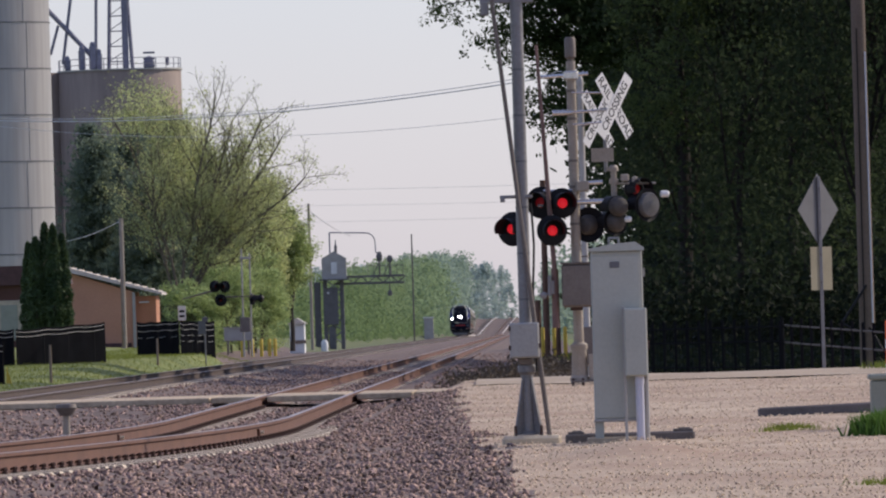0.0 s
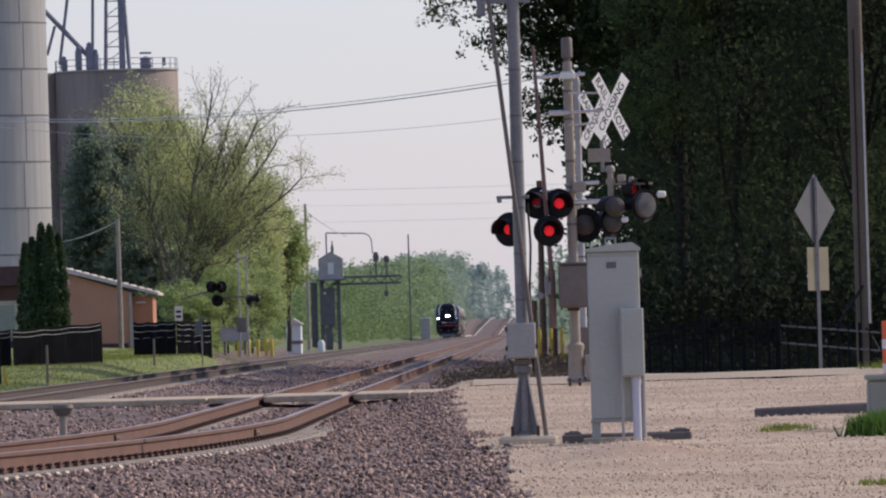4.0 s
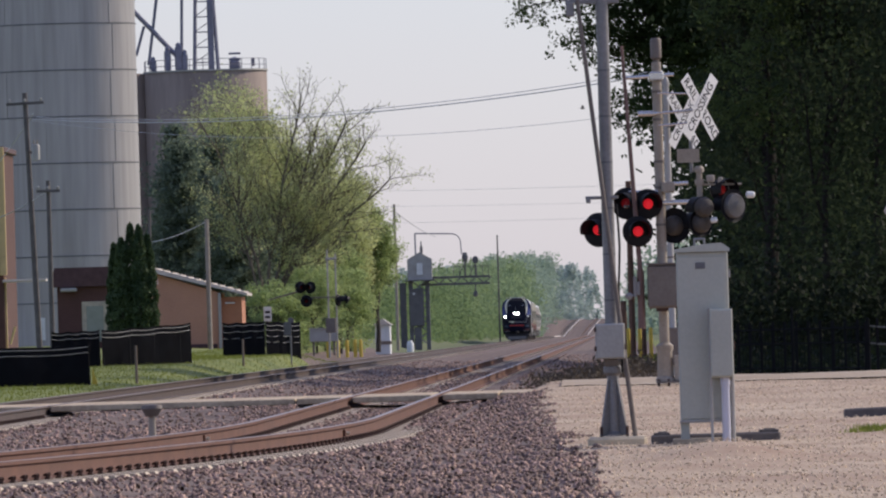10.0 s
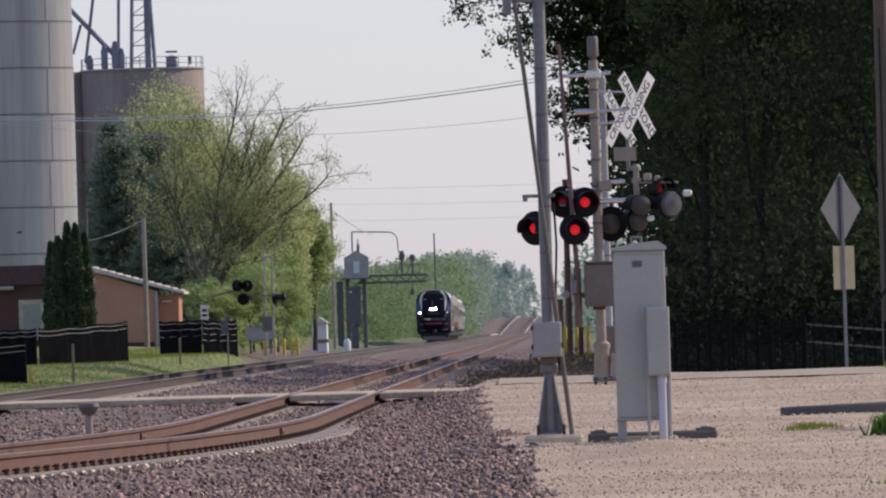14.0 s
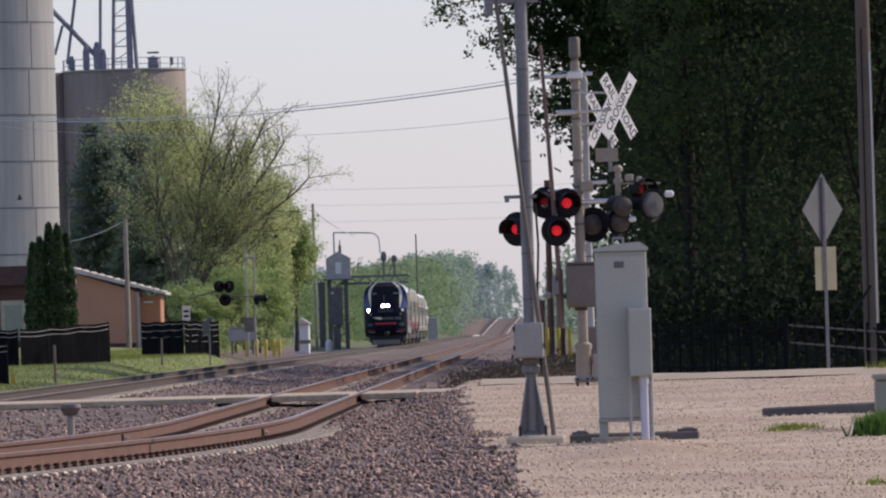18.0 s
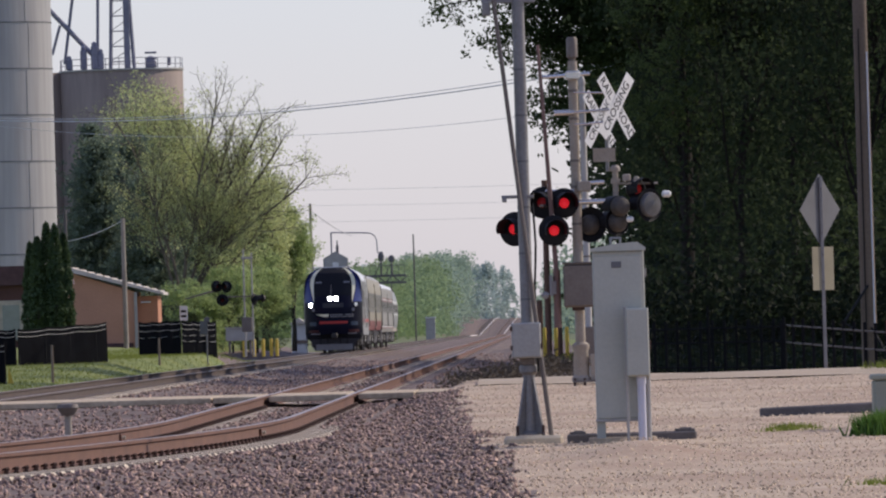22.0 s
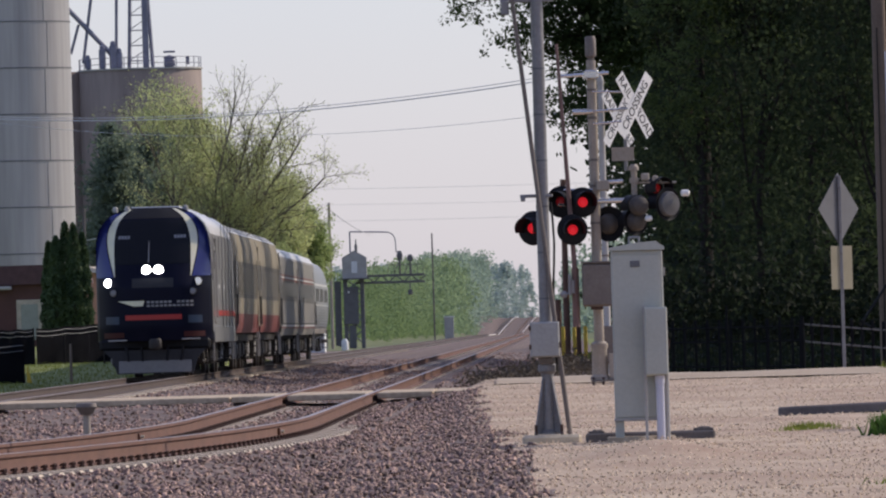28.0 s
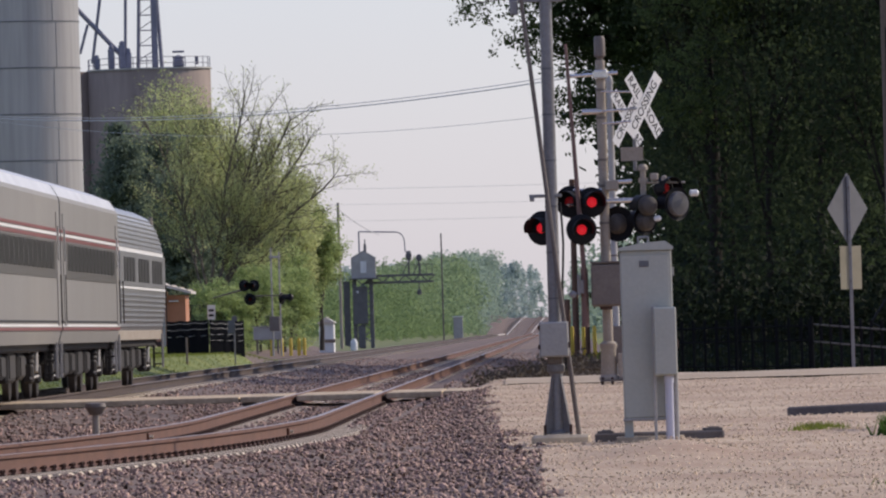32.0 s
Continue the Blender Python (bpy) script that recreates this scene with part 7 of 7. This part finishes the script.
def venture_coach(label):
    l = 25.7
    t = thing("passenger_coach", pose(MAIN_X, 1660, 0), label, "railway coach", "passenger coaches")
    low = [(1.40, 1.10), (1.46, 1.25), (1.50, 1.64)]
    mid = [(1.50, 1.64), (1.515, 2.1)]
    win = [(1.513, 2.1), (1.50, 3.14)]
    up = [(1.503, 3.14), (1.485, 3.55), (1.39, 3.94)]
    top = [(1.39, 3.94), (1.10, 4.16), (0.5, 4.28)]
    part("lower_side", hull(low, 0.12, l - 0.12), COACHRED, t, "dull red lower side", sharp=20)
    part("side", hull(mid, 0.12, l - 0.12), VENTURE, t, "warm grey side", sharp=20)
    wb = part("window_band", hull(win, 0.12, l - 0.12), BANDGREY, t, "grey window band", sharp=20)
    part("side", hull(up, 0.12, l - 0.12), VENTURE, t, "warm grey upper side", sharp=20)
    rf = part("roof", hull(top, 0.12, l - 0.12), COACHROOF_SUNLIT, t, "roof coloured bright for sunlight", sharp=20)
    for px, pz in ((1.30, 4.012), (1.18, 4.103), (1.02, 4.180), (0.84, 4.216), (0.66, 4.252)):
        for sd in (-1, 1):
            part("roof_seam", Geo().box((sd * px, l / 2, pz), (0.035, l - 0.6, 0.030), 0.004), BANDGREY, rf)
    for k in range(4):
        part("roof_unit", Geo().box((0.0, 3.4 + k * 6.2, 4.29), (1.1, 2.2, 0.07), 0.03), COACHROOF_SUNLIT, rf)
    pane = Geo().box((0, 0, 0), (0.010, 1.36, 0.78), 0.002).mesh("pane", COACHGLASS)
    pillar = Geo().box((0, 0, 0), (0.014, 0.34, 0.80), 0.002).mesh("pillar", VENTURE)
    for s in (-1, 1):
        for k in range(11):
            y = 3.6 + k * 1.78
            part("pane", pane, None, wb, m=pose(s * 1.508, y, 2.60))
            part("pillar", pillar, None, wb, m=pose(s * 1.508, y + 0.89, 2.60))
        for y in (1.5, l - 1.5):
            d = part("door", Geo().box((s * 1.518, y, 2.28), (0.016, 0.85, 2.0), 0.004), VENTURE, t, "flush entrance door")
            part("door_window", Geo().box((s * 1.53, y, 2.75), (0.012, 0.42, 0.75), 0.003), GLASS_DARK, d)
        part("door_seam", Geo().box((s * 1.49, l - 0.02, 2.4), (0.03, 0.2, 2.6), 0.004), BLACK, t)
        for y in (0.5, l - 0.5):
            part("marker_lamp", Geo().box((s * 1.45, y, 3.55), (0.03, 0.1, 0.16), 0.006), DARKBOX, t)
    running_gear(t, l)
    return t


def horizon_coach(label):
    l = 25.7
    t = thing("passenger_coach", pose(MAIN_X, 1700, 0), label, "railway coach", "passenger coaches")
    part("side", hull([(1.44, 0.98), (1.51, 1.26), (1.52, 1.36), (1.52, 3.52), (1.49, 3.60)], 0.1, l - 0.1), HORIZON, t, "flat brushed aluminium side", sharp=20)
    rf = part("roof", hull([(1.49, 3.60), (1.37, 3.80), (0.95, 3.97), (0.4, 4.03)], 0.1, l - 0.1), COACHROOF_SUNLIT, t, "silver roof", sharp=20)
    for k in range(5):
        part("roof_vent", Geo().box((0.0, 3.5 + k * 4.6, 4.05), (0.9, 1.4, 0.08), 0.03), COACHROOF_SUNLIT, rf)
    for s in (-1, 1):
        wb = part("window_band", Geo().box((s * 1.524, l / 2 + 0.1, 2.46), (0.012, l - 3.4, 0.66), 0.002), BANDGREY, t, "dark window band")
        part("sill_strip", Geo().box((s * 1.522, l / 2, 1.37), (0.014, l - 0.3, 0.035), 0.001), SKIRT, t, "dark sill strip")
        for k in range(13):
            part("pane", Geo().box((s * 1.532, 3.2 + k * 1.6, 2.52), (0.006, 1.36, 0.46), 0.001), COACHGLASS, wb)
        for z, h, mm in ((2.84, 0.06, COACHRED), (2.91, 0.045, WHITE), (2.98, 0.055, COACHRED), (1.24, 0.05, COACHRED), (1.30, 0.04, WHITE)):
            part("stripe", Geo().box((s * (1.526 if z > 2 else 1.512), l / 2, z), (0.012, l - 0.3, h), 0.001), mm, t, "thin painted stripe")
        for y in (1.15, l - 1.15):
            d = part("door", Geo().box((s * 1.528, y, 2.3), (0.016, 0.8, 2.0), 0.004), HORIZON, t, "flush entrance door")
            part("door_window", Geo().box((s * 1.54, y, 2.75), (0.01, 0.34, 0.6), 0.003), GLASS_DARK, d)
        part("end_seal", Geo().box((s * 1.44, l - 0.04, 2.3), (0.06, 0.14, 2.4), 0.004), BLACK, t)
    running_gear(t, l)
    return t


def ribbed_coach(label):
    l = 25.7
    t = thing("passenger_coach", pose(MAIN_X, 1800, 0), label, "railway coach", "passenger coaches")
    sec = [(1.30, 1.0), (1.40, 1.2), (1.47, 1.5), (1.51, 1.9), (1.52, 2.3), (1.50, 2.7), (1.44, 3.1), (1.33, 3.45), (1.15, 3.7), (0.85, 3.85), (0.4, 3.93)]
    body = part("shell", hull(sec, 0.1, l - 0.1), STAINLESS, t, "curved stainless steel shell", sharp=40)

    def w_at(z):
        for (w0, z0), (w1, z1) in zip(sec, sec[1:]):
            if z0 <= z <= z1:
                return w0 + (w1 - w0) * (z - z0) / (z1 - z0)
        return 0.4
    for s in (-1, 1):
        for z in [1.30 + 0.105 * k for k in range(7)] + [2.92 + 0.10 * k for k in range(8)]:
            part("rib", Geo().box((s * (w_at(z) + 0.004), l / 2, z), (0.03, l - 0.25, 0.045), 0.008), STAINLESS, body)
        part("lower_sill", Geo().box((s * 1.39, l / 2, 1.1), (0.05, l - 0.2, 0.2), 0.01), TANPAINT, t)
        part("trim_strip", Geo().box((s * 1.518, l / 2, 2.08), (0.02, l - 0.3, 0.05), 0.004), WHITE, t)
        band = part("window_band", Geo().box((s * 1.50, l / 2, 2.47), (0.05, l - 0.4, 0.70), 0.004), STAINLESS, t)
        part("trim_strip", Geo().box((s * 1.475, l / 2, 2.86), (0.02, l - 0.3, 0.10), 0.004), WHITE, t)
        for k in range(14):
            if k not in (4, 9):
                part("pane", Geo().box((s * 1.528, 2.7 + k * 1.56, 2.46), (0.012, 1.1, 0.50), 0.003), COACHGLASS, band)
    part("roof_hatch", Geo().box((0, 3, 3.97), (0.9, 1.6, 0.08), 0.03), COACHROOF_SUNLIT, t)
    part("end_wall", hull([(w * 0.97, z) for w, z in sec], l - 0.12, l - 0.06), STAINLESS, t)
    part("marker_lamp", Geo().box((1.2, l - 0.2, 3.55), (0.12, 0.2, 0.2), 0.02), DARKBOX, t)
    running_gear(t, l)
    return t


LOCO = locomotive()
V1 = venture_coach("warm grey and red passenger coach behind the locomotive")
H1 = horizon_coach("flat-sided silver coach with thin red stripes")
V2 = copy_thing(V1, pose(MAIN_X, 1690, 0))
H2 = copy_thing(H1, pose(MAIN_X, 1740, 0))
R1 = ribbed_coach("ribbed stainless steel coach at the end of the train")
TRAIN = [LOCO, V1, V2, H1, H2, R1]


# ---- loose stone, gravel and grass ----
rng = np.random.default_rng(14)
n = 9000
P = np.stack([rng.normal(0.1, 1.0, n), rng.normal(256, 18, n), np.abs(rng.normal(0, 0.16, n))], 1)
P = P[(P[:, 0] > -2.1) & (P[:, 0] < 2.1) & (P[:, 1] > 207)]
P[:, 2] += [land(a, b) - 0.03 for a, b, _ in P]
# litter whose dark brown also paints the tree shadow on the mound
DRY = leaf_mat("dry_brush", (0.05, 0.04, 0.03), (0.14, 0.115, 0.085), 0.2, 0.05)
tagged(part("dry_brush", quads("dry_brush", P, 0.07, DRY, rng, 0.3), None), "dry brown brush and litter, darkened for shadow on heaped earth", "brush", kind="stuff")
SHAPE = [[4, 5, 6, 7], [0, 1, 5, 4], [1, 2, 6, 5], [2, 3, 7, 6], [3, 0, 4, 7]]


def stones(name, label, P, size, material, rng, flat=0.52):
    """Many angular stones as one mesh, eight corners each."""
    n = len(P)
    c = np.array([[-1, -1, -1], [1, -1, -1], [1, 1, -1], [-1, 1, -1], [-1, -1, 1], [1, -1, 1], [1, 1, 1], [-1, 1, 1]], float)
    V = c[None] * rng.uniform(0.3, 1.0, (n, 8, 3))
    ang = rng.uniform(0, 2 * math.pi, n)
    tilt = rng.normal(0, 0.6, n)
    ca, sa, ct, st = np.cos(ang), np.sin(ang), np.cos(tilt), np.sin(tilt)
    s = (size * rng.uniform(0.55, 1.25, n))[:, None, None] * np.array([1.3, 0.75, flat])
    V = V * s * 0.5
    x, y, z = V[..., 0], V[..., 1], V[..., 2]
    x, z = x * ct[:, None] - z * st[:, None], x * st[:, None] + z * ct[:, None]
    x, y = x * ca[:, None] - y * sa[:, None], x * sa[:, None] + y * ca[:, None]
    k = len(SHAPE) * 4
    co = np.stack([x, y, z], -1) + P[:, None, :]
    f = np.array(SHAPE)
    idx = (f[None] + (np.arange(n) * 8)[:, None, None]).reshape(-1)
    me = bpy.data.meshes.new(name)
    me.vertices.add(8 * n)
    me.vertices.foreach_set("co", co.reshape(-1))
    me.loops.add(k * n)
    me.loops.foreach_set("vertex_index", idx.astype(np.int32))
    me.polygons.add(len(SHAPE) * n)
    me.polygons.foreach_set("loop_start", np.arange(0, k * n, 4, dtype=np.int32))
    me.materials.append(material)
    me.update(calc_edges=True)
    return tagged(part(name, me, None), label, "stones", kind="stuff")


def ballast_points(rng, n, y0, y1, x0, x1, keep):
    ys = y0 * (y1 / y0) ** rng.uniform(0, 1, n)
    out = []
    for y in ys:
        x = rng.uniform(x0, x1)
        if keep(x, y):
            out.append((x, y, land(x, y) + rng.uniform(-0.01, 0.022)))
    return np.array(out)


def on_shoulder(x, y):
    c = siding_x(y)
    if 183 < y < 193:
        return False
    edge = ballast_right(y) + 0.5 * noise.noise((x * 0.9, y * 0.35, 9.0))
    return x < edge and not (c - 1.2 < x < c + (1.33 if y < 138 else 1.02) and (y % 0.6 < 0.30 or x < c + (1.10 if y < 138 else 1.0)))


rng = np.random.default_rng(3)
stones("ballast_stones", "loose angular grey-mauve ballast stones", ballast_points(rng, 40000, 68, 183, -6.2, 0.3, on_shoulder), 0.056, STONE, rng)
stones("ballast_stones", "loose ballast stones between the rails", ballast_points(rng, 16000, 68, 330, -6.4, -2.9, lambda x, y: abs(x - siding_x(y)) < 1.25 and not 183 < y < 193 and (y % 0.6 > 0.26 or abs(x - siding_x(y)) < 0.5) and abs(abs(x - siding_x(y)) - 0.75) > 0.12), 0.055, STONE, rng)
stones("ballast_stones", "loose ballast stones beside the main line", ballast_points(rng, 15000, 192, 520, -12.4, 0.6, lambda x, y: not 180 < y < 206 and abs(x - MAIN_X) > 1.3 and abs(x - siding_x(y)) > 1.3 and (y > 193 or x < -5.4) and x < ballast_right(y)), 0.075, STONE, rng)
stones("ballast_stones", "loose ballast stones between the two tracks", ballast_points(rng, 13000, 108, 183, -12.4, -5.0, lambda x, y: abs(x - MAIN_X) > 1.3 and x < siding_x(y) - 1.3), 0.065, STONE, rng)
stones("gravel_stones", "pale loose gravel of the yard", ballast_points(rng, 36000, 68, 202, -1.3, 7.0, lambda x, y: x > ballast_right(y) - 0.25 + 0.5 * noise.noise((x * 0.9, y * 0.35, 9.0))), 0.020, PEBBLE, rng, 0.8)
stones("gravel_stones", "scattered darker stones on the gravel yard", ballast_points(rng, 900, 68, 200, -1.2, 7.0, lambda x, y: x > ballast_right(y) - 0.1), 0.02, STONE, rng, 0.5)


def blades(name, label, P, h, material, rng, category="grass"):
    n = len(P)
    a = rng.uniform(0, 2 * math.pi, n)
    hh = h * rng.uniform(0.5, 1.2, n)
    w = np.stack([np.cos(a), np.sin(a), np.zeros(n)], 1) * 0.011 * (1 + h * 3)
    lean = rng.normal(size=(n, 3)) * np.array([0.35, 0.35, 0]) * hh[:, None]
    tip = P + lean + np.stack([np.zeros(n), np.zeros(n), hh], 1)
    co = np.stack([P - w, P + w, tip], 1).reshape(-1, 3)
    me = bpy.data.meshes.new(name)
    me.vertices.add(3 * n)
    me.vertices.foreach_set("co", co.ravel())
    me.loops.add(3 * n)
    me.loops.foreach_set("vertex_index", np.arange(3 * n, dtype=np.int32))
    me.polygons.add(n)
    me.polygons.foreach_set("loop_start", np.arange(0, 3 * n, 3, dtype=np.int32))
    me.materials.append(material)
    me.update(calc_edges=True)
    return tagged(part(name, me, None), label, category, kind="stuff")


def grass_points(rng, n, x0, x1, y0, y1):
    P = []
    for _ in range(n):
        x, y = rng.uniform(x0, x1), rng.uniform(y0, y1)
        P.append((x, y, land(x, y) - 0.01))
    return np.array(P)


blades("grass", "sunlit green grass on the bank by the fences", grass_points(rng, 26000, -20, -12.9, 215, 560), 0.09, BLADE, rng)
blades("grass", "thin grass beyond the crossing", grass_points(rng, 5000, 0.2, 2.4, 380, 440), 0.25, BLADE, rng)
WEED = leaf_mat("weed_green", (0.05, 0.11, 0.02), (0.12, 0.22, 0.04), 0.35)


def tuft(x, y, r, n, h, label, material):
    rng = np.random.default_rng(int(x * 100) + n)
    P = np.stack([x + rng.normal(0, r, n), y + rng.normal(0, r * 2, n), np.zeros(n)], 1)
    P[:, 2] = [land(a, b) - 0.01 for a, b, _ in P]
    blades("grass_tuft", label, P, h, material, rng)


tuft(3.55, 113.0, 0.11, 1800, 0.22, "thick bright green weed tuft by the box", WEED)
tuft(3.75, 113.5, 0.12, 900, 0.26, "thick bright green weed tuft by the box", WEED)
tuft(2.85, 121.0, 0.12, 420, 0.10, "low thin grass patch in the gravel", BLADE)
tuft(2.70, 120.0, 0.10, 160, 0.06, "low thin grass patch in the gravel", BLADE)
tuft(2.78, 84.0, 0.13, 500, 0.06, "low thin grass patch in the gravel", BLADE)
tuft(6.6, 197.0, 0.25, 700, 0.16, "low grass by the fence foot", BLADE)


# ---- birds over the line ----
FEATHER = mat("dark_feathers", (0.035, 0.03, 0.03), 0.8, dark=(0.02, 0.018, 0.018), scale=12, fine=60, bump=0.1)


def bird(label, lift):
    """A small dark bird on the wing, flying along +x; lift raises the wing tips."""
    t = thing("bird", pose(-100, 600, 10), label, "bird", "birds in flight")
    part("body", Geo().lathe((-0.13, 0, 0), [(0.01, 0), (0.035, 0.04), (0.052, 0.11), (0.045, 0.18), (0.03, 0.22), (0.03, 0.26), (0.008, 0.31)], 12, (1, 0, 0)), FEATHER, t, "dark plump body")
    part("tail", Geo().prism([(-0.12, -0.012), (-0.25, -0.045), (-0.26, 0.0), (-0.25, 0.045), (-0.12, 0.012)], -0.004, 0.004, 2), FEATHER, t)
    for s in (-1, 1):
        wing = Geo().prism([(0.07, s * 0.03), (0.09, s * 0.16), (0.03, s * 0.30), (-0.05, s * 0.18), (-0.06, s * 0.03)], 0.0, 0.008, 2)
        part("wing", wing, FEATHER, t, m=pose(0, 0, 0.02, s * lift, 0, 0))
    return t


BIRDS = [bird("small dark bird crossing above the wires", 35), bird("small dark bird climbing over the line", -25), bird("small dark bird flying past the signal bridge", 40)]


# ---- motion ----
def motions():
    head = 0.75
    back = 0.0
    for k, ob in enumerate(TRAIN):
        walk(ob, [(t, pose(MAIN_X, 1628.4 - 47.88 * t - head + back, 0)) for t in (0, 4, 8, 12, 16, 20, 24, 28, 32)])
        back += 22.3 if k == 0 else 25.95
    walk(BIRDS[0], [(0, pose(-116.5, 660, 19.0)), (8.7, pose(-16.5, 660, 14.9)), (9.6, pose(-6.2, 660, 14.4, 0, 2)), (11, pose(9.8, 660, 14.0)), (32, pose(250, 660, 22))])
    walk(BIRDS[1], [(0, pose(-75, 580, 15)), (18, pose(-13.5, 580, 6.2, 0, -20)), (18.8, pose(-10.4, 580, 7.8, 0, -35)), (19.4, pose(-7.8, 580, 9.7, 0, -35)), (20, pose(-6.2, 580, 11.0, 0, -45)), (20.4, pose(-6.8, 580, 13.0, 0, -60)), (21, pose(-6.6, 580, 16.5, 0, -60)), (32, pose(40, 580, 60, 0, -40))])
    walk(BIRDS[2], [(0, pose(-184, 580, 20)), (20, pose(-10.6, 580, 8.4, 0, -8)), (20.6, pose(-5.6, 580, 9.4, 0, -12)), (21, pose(-1.9, 580, 10.4, 0, -12)), (32, pose(94, 580, 34, 0, -12))])


motions()
